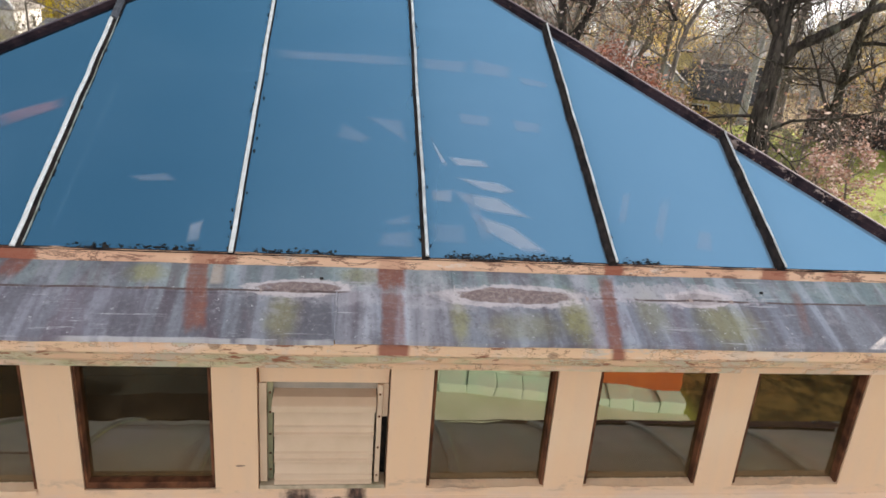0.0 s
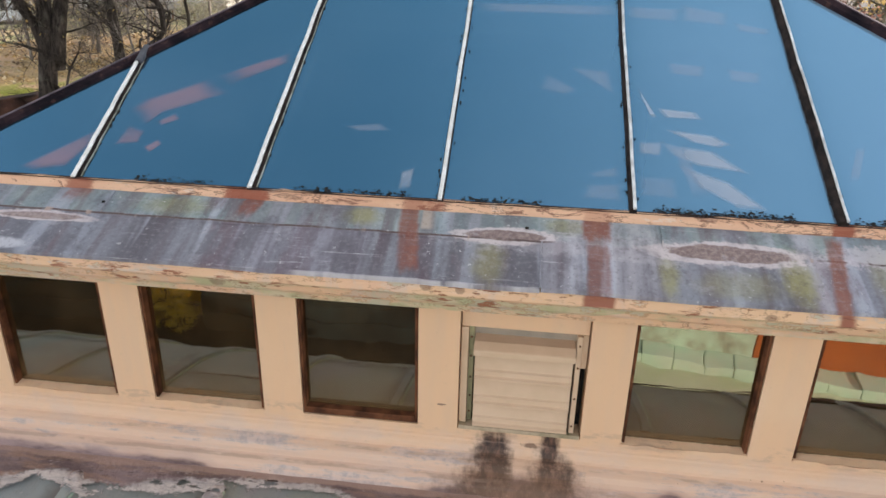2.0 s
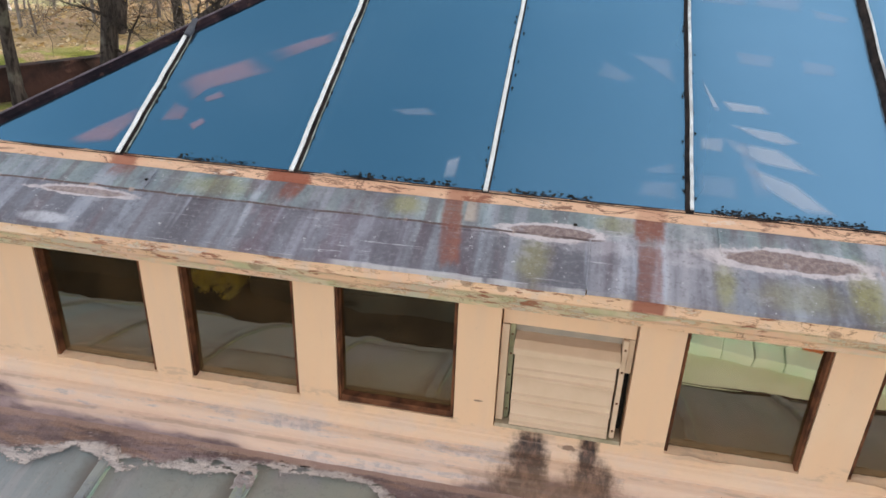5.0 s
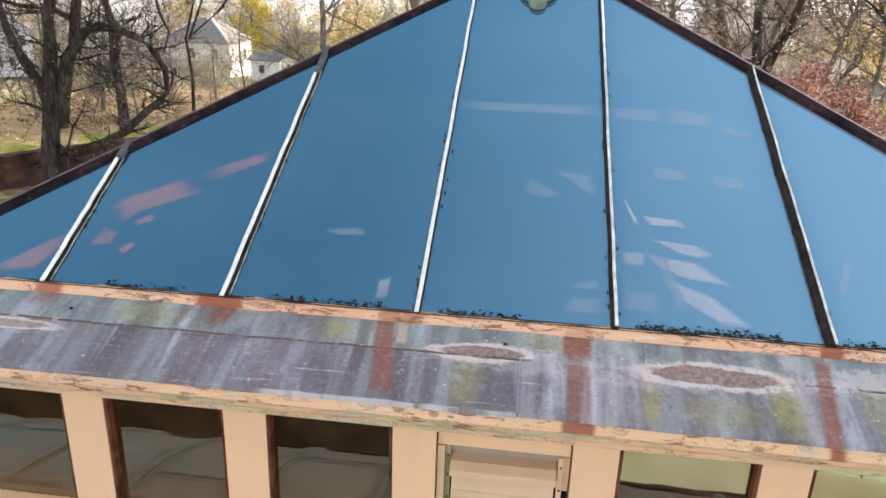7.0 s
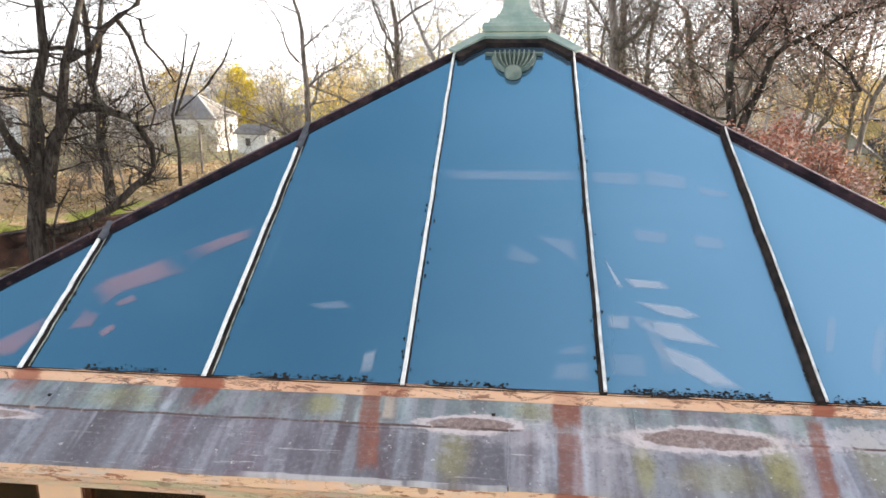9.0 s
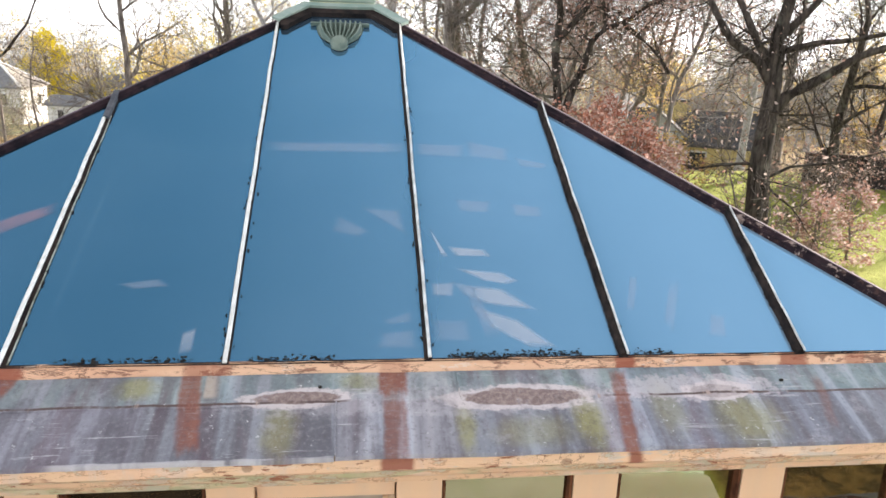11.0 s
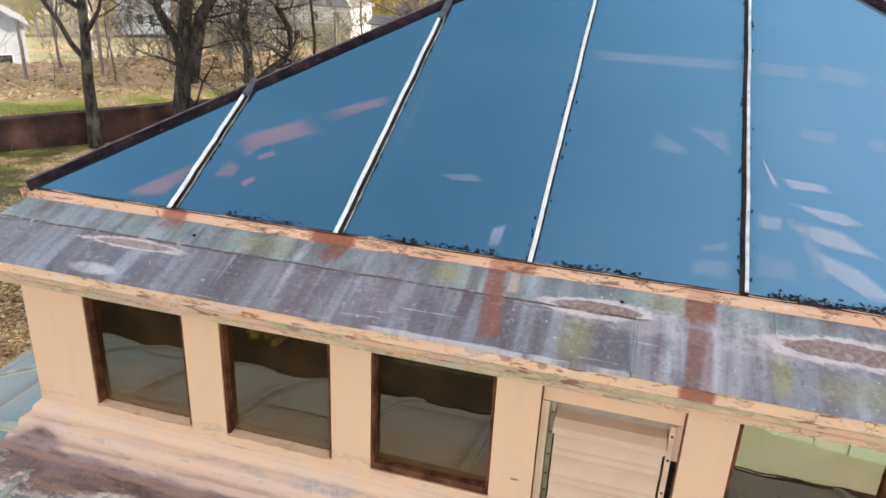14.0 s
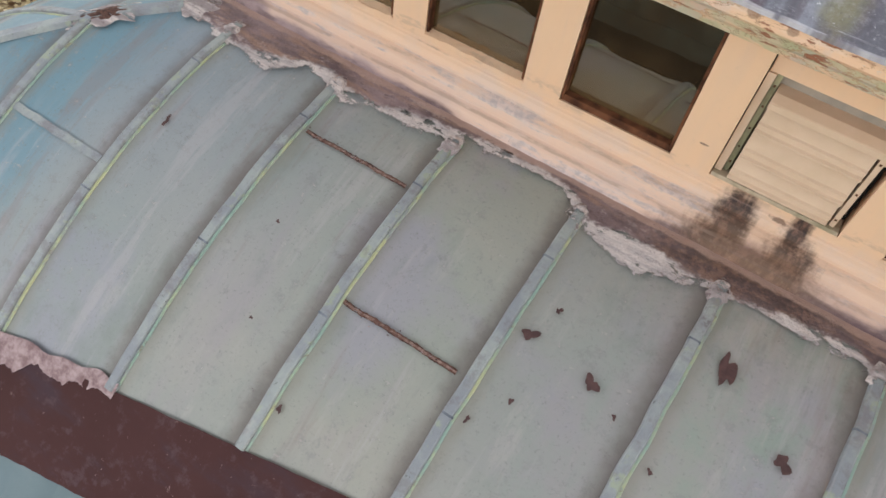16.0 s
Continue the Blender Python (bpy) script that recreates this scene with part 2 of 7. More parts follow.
def lead_sheet():
    """Weathered lead: slate grey with chalky runs, moss, rust streaks and peeled patches with white rims."""
    s = Shade("weathered_lead", 0.5, 0.1)
    down = s.stretched(1.0, 0.07, 0.07)
    runs, wide = s.noise(13, 3, 0.5, down), s.noise(3.1, 3, 0.5, down)
    blot, crumb = s.noise(6, 6, 0.68), s.noise(48, 5, 0.72)
    upper = s.step(s.math("ADD", s.y, ragged(s, 6, 0.02)), 0.045, 0.060)
    c = s.mix(s.step(wide, 0.40, 0.60), (0.115, 0.105, 0.125), (0.225, 0.23, 0.265))
    c = s.mix(s.times(upper, 0.75), c, s.mix(s.step(blot, 0.4, 0.65), (0.19, 0.27, 0.28), (0.31, 0.39, 0.37)))
    c = s.mix(s.times(s.step(runs, 0.53, 0.66), 0.7), c, (0.46, 0.48, 0.55))
    c = s.mix(s.times(s.step(runs, 0.46, 0.34), 0.6), c, (0.13, 0.10, 0.12))
    c = s.mix(s.times(s.step(s.noise(7, 5, 0.65, s.stretched(1, 0.25, 0.25)), 0.52, 0.66), 0.6), c, (0.15, 0.085, 0.105))
    soft = s.math("ADD", ragged(s, 9, 1.2, s.stretched(1, 0.4, 0.4)), ragged(s, 30, 0.9))
    lane = s.math("MULTIPLY", s.math("SUBTRACT", s.noise(10, 3, 0.5, down), 0.5), 0.11)
    # broad tones along the front: (from, to, colour, strength)
    for lo, hi, tone, how in ((-1.02, -0.55, (0.15, 0.12, 0.15), 0.55), (-0.55, -0.47, (0.44, 0.47, 0.52), 0.6), (-0.36, -0.29, (0.42, 0.46, 0.52), 0.6), (-0.29, 0.0, (0.17, 0.17, 0.19), 0.65), (0.04, 0.17, (0.48, 0.47, 0.52), 0.6), (0.27, 0.42, (0.54, 0.49, 0.52), 0.6), (0.46, 0.78, (0.26, 0.28, 0.32), 0.5), (0.88, 0.93, (0.50, 0.46, 0.50), 0.5), (1.02, 1.28, (0.25, 0.27, 0.34), 0.55), (1.46, 1.75, (0.30, 0.33, 0.40), 0.6), (-2.3, -1.5, (0.20, 0.22, 0.27), 0.5)):
        c = s.mix(s.times(s.times(s.box(s.x, lo, hi, lane, 0.028), how * 0.85), s.step(runs, 0.32, 0.58)), c, tone)
    for x, y, rx, ry, how in ((0.44, -0.04, 0.03, 0.09, 0.75), (0.84, -0.03, 0.045, 0.10, 0.8), (1.38, -0.05, 0.10, 0.09, 0.6), (-0.60, 0.12, 0.06, 0.04, 0.7), (0.115, 0.13, 0.06, 0.04, 0.6), (-0.14, -0.05, 0.05, 0.09, 0.5), (0.66, -0.08, 0.12, 0.05, 0.4), (1.12, 0.0, 0.05, 0.1, 0.4), (-1.3, 0.11, 0.12, 0.04, 0.5)):
        c = s.mix(s.times(s.spot(s.x, x, rx, s.y, y, ry, soft, 0.6), how * 0.85), c, (0.33, 0.30, 0.10))
    # chalk: scratches across, specks, and smears along the overlap
    scratch = s.step(s.noise(26, 5, 0.75, s.stretched(0.12, 1.6, 1.6)), 0.60, 0.67)
    worn = s.all(s.spot(s.x, -0.68, 0.22, s.y, -0.03, 0.09, soft, 0.6), s.spot(s.x, 0.14, 0.26, s.y, 0.0, 0.12, soft, 0.6), s.times(s.step(s.noise(3, 3), 0.46, 0.60), 0.6))
    c = s.mix(s.times(s.times(scratch, worn), 0.8), c, (0.62, 0.60, 0.63))
    c = s.mix(s.times(s.times(s.step(crumb, 0.63, 0.68), s.step(s.noise(5, 4, 0.6), 0.44, 0.56)), 0.8), c, (0.68, 0.66, 0.67))
    c = s.mix(s.times(s.spot(s.x, 0.40, 0.62, s.y, 0.045, 0.055, s.math("ADD", ragged(s, 8, 1.5), ragged(s, 40, 1.6)), 0.25), 0.32), c, (0.58, 0.53, 0.56))
    c = s.mix(s.times(s.spot(s.x, 1.25, 0.3, s.y, 0.075, 0.05, s.math("ADD", ragged(s, 8, 1.6), ragged(s, 40, 1.8)), 0.2), 0.5), c, (0.63, 0.55, 0.58))
    # peeled patches
    rag, fine = ragged(s, 6, 1.0, s.stretched(0.8, 1.6, 1)), ragged(s, 30, 0.45)
    both = s.math("ADD", rag, fine)
    rim_rag = s.math("ADD", ragged(s, 5, 1.4, s.stretched(0.8, 2, 1)), ragged(s, 28, 0.7))
    for x, y, rx, ry, core in ((-0.09, 0.07, 0.13, 0.024, 0.95), (0.65, 0.057, 0.20, 0.034, 0.95), (1.31, 0.06, 0.09, 0.026, 0.4), (-1.76, 0.02, 0.17, 0.015, 0.8)):
        c = s.mix(s.times(s.spot(s.x, x, rx * 1.3, s.y, y, ry * 1.6, rim_rag, 0.10), 0.8), c, (0.66, 0.57, 0.57))
        c = s.mix(s.times(s.spot(s.x, x, rx, s.y, y, ry, both, 0.10), core), c, s.mix(s.step(s.noise(70, 5, 0.7), 0.35, 0.7), (0.17, 0.105, 0.10), (0.34, 0.25, 0.22)))
    c = s.mix(s.times(s.spot(s.x, -1.83, 0.09, s.y, -0.12, 0.025, fine, 0.3), 0.8), c, (0.55, 0.55, 0.60))
    c = s.mix(s.times(s.step(s.noise(5.5, 6, 0.7, s.stretched(1, 0.6, 0.6)), 0.50, 0.66), 0.45), c, (0.085, 0.07, 0.085))
    c = s.mix(s.times(s.step(s.noise(8.5, 5, 0.7), 0.56, 0.68), 0.30), c, (0.46, 0.43, 0.47))
    # the line of the overlap, and rust that has run down from the glazing bars
    line = s.math("ABSOLUTE", s.math("SUBTRACT", s.math("ADD", s.y, ragged(s, 4, 0.022)), 0.052))
    c = s.mix(s.times(s.step(line, 0.006, 0.003), s.times(s.step(s.noise(7, 4, 0.6, s.stretched(1, 0.1, 0.1)), 0.34, 0.46), s.math("SUBTRACT", 1.0, s.box(s.x, 0.06, 0.93, lane, 0.03)))), c, (0.10, 0.06, 0.055))
    c = s.mix(s.times(s.step(line, 0.012, 0.005), s.step(s.noise(13, 4, 0.6, s.stretched(1, 0.1, 0.1)), 0.60, 0.64)), c, (0.40, 0.29, 0.25))
    streak = s.noise(22, 3, 0.55, s.stretched(1, 0.12, 0.12))
    bitten = s.step(s.noise(45, 5, 0.75, s.stretched(0.2, 1, 1)), 0.38, 0.52)
    for x, w, lo, hi, lean, how in ((-0.415, 0.034, -0.11, 0.2, -0.13, 0.9), (0.215, 0.046, 0.07, 0.2, 0.0, 0.95), (0.22, 0.036, -0.17, 0.05, 0.0, 0.7), (0.97, 0.024, -0.17, 0.15, 0.16, 0.9), (1.68, 0.016, -0.1, 0.12, 0.25, 0.45), (-1.05, 0.036, 0.10, 0.2, 0.25, 0.95), (-1.70, 0.045, 0.12, 0.2, 0.1, 0.7)):
        across = s.math("SUBTRACT", s.x, s.math("MULTIPLY", s.y, lean))
        m = s.times(s.box(across, x - w, x + w, s.math("ADD", ragged(s, 12, 0.030), ragged(s, 50, 0.012)), 0.010), s.box(s.y, lo, hi, s.math("ADD", ragged(s, 30, 0.10, s.stretched(1, 0.2, 0.2)), ragged(s, 60, 0.03)), 0.028))
        m = s.times(m, s.math("ADD", s.times(s.times(bitten, s.step(streak, 0.30, 0.50)), 0.25), 0.75))
        c = s.mix(s.times(m, how), c, s.mix(streak, (0.17, 0.042, 0.026), (0.31, 0.12, 0.08)))
    c = s.mix(s.times(s.box(s.x, -0.375, -0.345, lane, 0.01), s.times(s.step(s.y, 0.07, 0.09), 0.7)), c, (0.55, 0.44, 0.36))
    grain = s.noise(62, 5, 0.7)
    c = s.mix(s.times(s.step(grain, 0.52, 0.68), 0.20), c, (0.46, 0.47, 0.48))
    c = s.mix(s.times(s.step(grain, 0.46, 0.34), 0.35), c, (0.08, 0.07, 0.075))
    bead = s.times(s.step(s.math("ADD", s.y, ragged(s, 9, 0.016)), -0.143, -0.147), s.times(s.box(s.x, -0.78, 0.03, lane, 0.03), s.step(s.noise(6, 4, 0.6, down), 0.36, 0.5)))
    c = s.mix(s.times(bead, 0.5), c, (0.70, 0.66, 0.66))
    dash = s.step(s.noise(34, 4, 0.7, s.stretched(0.10, 1.8, 1.8)), 0.60, 0.68)
    c = s.mix(s.times(s.times(dash, s.step(s.noise(2.2, 4), 0.46, 0.6)), 0.5), c, (0.52, 0.52, 0.53))
    s.put("Base Color", c)
    s.put("Roughness", s.math("ADD", s.times(runs, 0.4), 0.35))
    return s.bump(s.math("ADD", s.math("ADD", s.noise(24, 5, 0.6), s.times(crumb, 0.5)), s.times(scratch, 0.3)), 0.45, 0.006).m


def roof_sheet():
    """Old sheet metal, coated and bleached: grey-green with lilac and beige clouds, stains and grime along the seams."""
    s = Shade("patinated_roof_sheet", 0.45, 0.1)
    own = s.own()
    down = s.stretched(1, 0.22, 0.22)
    c = s.ramp(s.noise(1.7, 5, 0.6), (0.32, (0.33, 0.32, 0.34)), (0.44, (0.33, 0.34, 0.29)), (0.56, (0.40, 0.37, 0.31)), (0.70, (0.43, 0.36, 0.33)))
    c = s.mix(s.times(s.step(s.noise(3.4, 6, 0.68), 0.42, 0.60), s.math("ADD", s.times(s.step(s.x, -0.9, 0.3), 0.5), 0.2)), c, (0.24, 0.33, 0.27))
    c = s.mix(s.times(s.step(s.noise(2.4, 5, 0.62, down), 0.48, 0.64), 0.75), c, (0.385, 0.325, 0.325))
    c = s.mix(s.times(own, 0.3), c, (0.28, 0.28, 0.30))
    c = s.mix(s.times(s.step(s.math("ADD", s.x, ragged(s, 1.2, 0.8)), -0.8, -2.6), s.math("ADD", s.times(s.step(s.y, -1.5, -0.4), 0.45), 0.25)), c, (0.19, 0.285, 0.36))
    c = s.mix(s.times(s.step(s.math("ADD", s.x, ragged(s, 1.2, 0.4)), -2.30, -2.60), 0.85), c, (0.10, 0.27, 0.34))
    c = s.mix(s.times(s.times(s.step(s.noise(8, 6, 0.72, down), 0.52, 0.68), s.math("ADD", s.times(s.step(s.x, -2.2, -1.6), 0.8), 0.2)), 0.5), c, (0.46, 0.42, 0.39))
    c = s.mix(s.times(s.step(s.noise(6, 6, 0.75, down), 0.56, 0.72), 0.6), c, (0.19, 0.19, 0.18))
    c = s.mix(s.times(s.step(s.noise(13, 6, 0.78), 0.54, 0.66), 0.5), c, (0.20, 0.21, 0.20))
    c = s.mix(s.times(s.step(s.noise(70, 5, 0.75), 0.56, 0.68), 0.5), c, (0.15, 0.15, 0.145))
    c = s.mix(s.times(s.step(s.noise(26, 6, 0.78), 0.61, 0.68), 0.6), c, (0.52, 0.46, 0.42))
    c = s.mix(0.16, c, (0.33, 0.285, 0.255))
    c = s.mix(s.times(s.step(s.noise(2.1, 6, 0.66, s.stretched(1, 0.45, 0.45)), 0.50, 0.62), 0.5), c, (0.20, 0.235, 0.20))
    c = s.mix(s.times(s.step(s.noise(9, 5, 0.68, s.stretched(1, 0.10, 0.10)), 0.55, 0.66), 0.35), c, (0.47, 0.42, 0.42))
    c = s.mix(s.times(s.step(s.noise(7, 5, 0.68, s.stretched(1, 0.12, 0.12)), 0.56, 0.68), 0.35), c, (0.25, 0.17, 0.15))
    # grime along both sides of each seam, rustier on one
    lane = s.math("FRACT", s.math("DIVIDE", s.math("ADD", s.x, 2.201 + 5.5), 0.55))
    side = s.math("ADD", lane, s.math("ADD", ragged(s, 5, 0.13), ragged(s, 26, 0.06)))
    c = s.mix(s.times(s.step(side, 0.80, 0.97), 0.75), c, (0.14, 0.105, 0.09))
    c = s.mix(s.times(s.step(side, 0.16, 0.07), 0.45), c, (0.27, 0.25, 0.19))
    c = s.mix(s.times(s.step(s.noise(4.5, 5, 0.7, down), 0.58, 0.66), s.times(s.step(s.math("SUBTRACT", 0.5, s.math("ABSOLUTE", s.math("SUBTRACT", side, 0.5))), 0.22, 0.05), 0.5)), c, (0.36, 0.24, 0.16))
    c = s.mix(s.times(s.step(s.math("ADD", s.y, s.math("ADD", s.times(s.x, -0.16), ragged(s, 3, 0.12))), -1.50, -1.62), 0.85), c, (0.10, 0.17, 0.19))     # below the brown band the steeper roof's shade is painted as dark teal
    # small lost flakes
    c = s.mix(s.step(s.noise(23, 4, 0.7), 0.735, 0.755), c, (0.09, 0.045, 0.045))
    c = s.mix(s.step(s.noise(31, 5, 0.7, s.stretched(1, 0.8, 0.8)), 0.725, 0.745), c, (0.58, 0.52, 0.47))
    c = s.mix(0.10, c, (0.06, 0.07, 0.075))
    s.put("Base Color", c)
    s.put("Roughness", s.math("ADD", s.times(s.noise(5, 5, 0.65), 0.45), 0.25))
    return s.bump(s.math("ADD", s.noise(3.2, 4), s.times(s.noise(50, 5, 0.7), 0.14)), 0.35, 0.02).m


def seam_metal():
    s = Shade("seam_metal", 0.5, 0.15)
    c = s.mix(s.step(s.noise(5, 6, 0.68), 0.38, 0.64), (0.245, 0.26, 0.275), (0.335, 0.36, 0.335))
    c = s.mix(s.times(s.step(s.noise(3.1, 5, 0.65), 0.56, 0.66), 0.7), c, (0.42, 0.40, 0.36))
    c = s.mix(s.times(s.step(s.noise(11, 5, 0.66), 0.56, 0.66), 0.6), c, (0.34, 0.38, 0.24))
    c = s.mix(s.times(s.step(s.noise(9, 6, 0.75), 0.60, 0.68), 0.7), c, (0.13, 0.10, 0.10))
    c = s.mix(s.times(s.step(s.noise(7, 6, 0.72), 0.50, 0.62), 0.55), c, (0.18, 0.155, 0.16))
    c = s.mix(s.step(s.noise(45, 5, 0.75), 0.63, 0.70), c, (0.10, 0.10, 0.10))
    s.put("Base Color", c)
    return s.bump(s.noise(30, 5, 0.7), 0.6, 0.006).m


def sealant():
    """Purple-brown roofing cement smeared where roof meets wall, with pale torn mastic along its lower edge."""
    s = Shade("roofing_cement", 0.7)
    long = s.stretched(0.5, 1, 1)
    u = s.math("SUBTRACT", -0.144, s.y)

    def hump(at, wide, high):
        return s.times(s.step(s.math("ABSOLUTE", s.math("SUBTRACT", s.x, at)), wide, 0.0), high)

    def total(start, humps):
        for h in humps:
            start = s.math("ADD", start, hump(*h))
        return start

    reach = total(0.055, ((-2.15, 0.5, 0.11), (-1.55, 0.28, 0.05), (-0.86, 0.42, -0.055), (-0.50, 0.14, 0.05), (-0.25, 0.40, 0.035), (0.05, 0.30, 0.05), (0.55, 0.10, 0.05), (1.1, 0.12, 0.05), (1.65, 0.12, 0.05)))
    pale = s.math("ADD", reach, total(0.022, ((-1.95, 0.16, 0.07), (-1.62, 0.20, 0.06), (-1.30, 0.28, 0.06), (-0.95, 0.30, 0.03), (-0.30, 0.30, 0.10), (0.35, 0.25, 0.05), (0.85, 0.3, 0.04))))
    wander = s.math("ADD", s.math("ADD", ragged(s, 4, 0.08, long), ragged(s, 13, 0.07)), ragged(s, 50, 0.05))
    edge = s.math("ADD", s.math("ADD", ragged(s, 6, 0.09, long), ragged(s, 19, 0.08)), ragged(s, 60, 0.05))
    dark = s.mix(s.step(s.noise(5, 6, 0.68, long), 0.38, 0.64), (0.12, 0.075, 0.075), (0.28, 0.195, 0.195))
    dark = s.mix(s.times(s.step(s.noise(20, 6, 0.75, long), 0.56, 0.66), 0.7), dark, (0.08, 0.045, 0.045))
    dark = s.mix(s.times(s.step(s.noise(12, 6, 0.76, long), 0.58, 0.66), 0.6), dark, (0.50, 0.40, 0.37))
    dark = s.mix(s.times(s.step(s.noise(7, 6, 0.74, s.stretched(0.22, 1, 1)), 0.50, 0.62), 0.7), dark, (0.36, 0.215, 0.15))
    dark = s.mix(s.times(s.spot(s.x, 0.04, 0.42, s.y, -0.17, 0.10, ragged(s, 9, 1.4), 0.5), 0.65), dark, s.mix(s.step(s.noise(26, 6, 0.74), 0.42, 0.62), (0.045, 0.026, 0.022), (0.20, 0.105, 0.07)))
    light = s.mix(s.step(s.noise(16, 6, 0.75, s.stretched(0.16, 1, 1)), 0.40, 0.62), (0.64, 0.56, 0.52), (0.40, 0.35, 0.34))
    light = s.mix(s.times(s.step(s.noise(34, 6, 0.78), 0.56, 0.64), 0.7), light, (0.22, 0.15, 0.15))
    c = s.mix(s.step(s.math("SUBTRACT", s.math("ADD", u, wander), reach), -0.012, 0.016), dark, light)
    c = s.mix(s.times(s.step(s.math("ADD", u, s.math("ADD", ragged(s, 8, 0.05, long), ragged(s, 30, 0.03, long))), 0.016, 0.0), 0.75), c, (0.45, 0.29, 0.23))
    s.put("Base Color", c)
    inside = s.step(s.math("SUBTRACT", s.math("ADD", u, edge), pale), 0.006, -0.004)
    kept = s.all(s.step(s.math("SUBTRACT", s.math("ADD", u, wander), reach), 0.01, -0.01), s.step(s.noise(15, 6, 0.76, long), 0.42, 0.46))
    s.put("Alpha", s.times(inside, kept))
    return s.bump(s.noise(20, 6, 0.7), 1.0, 0.014).m


def old_mastic():
    """Pale cracked mastic at the edge of the cement."""
    s = Shade("pale_mastic", 0.8)
    c = s.mix(s.step(s.noise(16, 6, 0.75, s.stretched(0.16, 1, 1)), 0.42, 0.58), (0.66, 0.57, 0.53), (0.34, 0.28, 0.27))
    c = s.mix(s.times(s.step(s.noise(34, 6, 0.78), 0.55, 0.64), 0.8), c, (0.17, 0.11, 0.11))
    s.put("Base Color", c)
    s.put("Alpha", s.times(s.step(s.noise(7, 6, 0.74, s.stretched(0.7, 1, 1)), 0.41, 0.43), s.step(s.noise(22, 6, 0.76, s.stretched(0.16, 1, 1)), 0.44, 0.47)))
    return s.bump(s.noise(36, 6, 0.75), 1.0, 0.012).m


def brown_coat():
    s = Shade("brown_roof_coating", 0.8, 0.0, 0.15)
    c = s.mix(s.noise(4, 5, 0.6), (0.055, 0.022, 0.020), (0.085, 0.036, 0.034))
    c = s.mix(s.times(s.step(s.noise(5, 4, 0.6, s.stretched(0.4, 1, 1)), 0.5, 0.7), 0.5), c, (0.06, 0.045, 0.06))
    c = s.mix(s.times(s.step(s.noise(16, 6, 0.75), 0.52, 0.66), 0.7), c, (0.10, 0.06, 0.065))
    c = s.mix(s.step(s.noise(30, 6, 0.75), 0.66, 0.70), c, (0.36, 0.25, 0.24))
    s.put("Base Color", c)
    return s.bump(s.noise(12, 5), 0.5, 0.01).m


def blue_film_glass():
    """Glazing with an ageing blue reflective film: part mirror, part clear, with a brighter sky reflection painted in
    towards +x.
    """
    s = Shade("blue_film_glass", 0.02)
    out = s.t.nodes["Material Output"]
    gloss = s.t.nodes.new("ShaderNodeBsdfGlossy")
    gloss.inputs["Roughness"].default_value = 0.03
    tint = s.mix(s.step(s.noise(0.9, 2), 0.30, 0.7), (0.170, 0.575, 0.95), (0.185, 0.60, 0.97))
    s.wire(gloss.inputs["Color"], tint)
    clear = s.t.nodes.new("ShaderNodeBsdfTransparent")
    clear.inputs["Color"].default_value = (0.10, 0.16, 0.22, 1)
    matte_coat = s.t.nodes.new("ShaderNodeBsdfDiffuse")
    matte_coat.inputs["Color"].default_value = (0.34, 0.53, 0.71, 1)
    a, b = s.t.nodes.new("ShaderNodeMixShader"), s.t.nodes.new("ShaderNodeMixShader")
    # mirror share drops towards -x to paint in a darker sky reflection
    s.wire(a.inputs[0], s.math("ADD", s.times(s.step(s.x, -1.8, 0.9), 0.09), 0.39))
    s.t.links.new(clear.outputs[0], a.inputs[1])
    s.t.links.new(gloss.outputs[0], a.inputs[2])
    # thin cloudy dust, plus a painted paling towards +x for the brighter sky
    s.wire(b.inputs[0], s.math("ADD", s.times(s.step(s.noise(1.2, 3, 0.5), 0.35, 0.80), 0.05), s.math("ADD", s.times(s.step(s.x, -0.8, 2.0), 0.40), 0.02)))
    s.t.links.new(a.outputs[0], b.inputs[1])
    s.t.links.new(matte_coat.outputs[0], b.inputs[2])
    s.t.links.new(b.outputs[0], out.inputs["Surface"])
    return s.m


def light_patch_film(name, colour, amount):
    """A patch of light on the glass, painted as a thin translucent layer."""
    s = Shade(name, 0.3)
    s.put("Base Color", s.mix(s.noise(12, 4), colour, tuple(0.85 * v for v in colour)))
    patch_weight = s.t.nodes.new("ShaderNodeAttribute")
    patch_weight.attribute_name = "patch_weight"
    s.put("Alpha", s.times(s.math("MULTIPLY", s.step(s.noise(3, 2, 0.5), 0.10, 0.55), amount), s.step(s.math("ADD", patch_weight.outputs["Fac"], ragged(s, 9, 0.5)), 0.0, 0.95)))
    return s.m


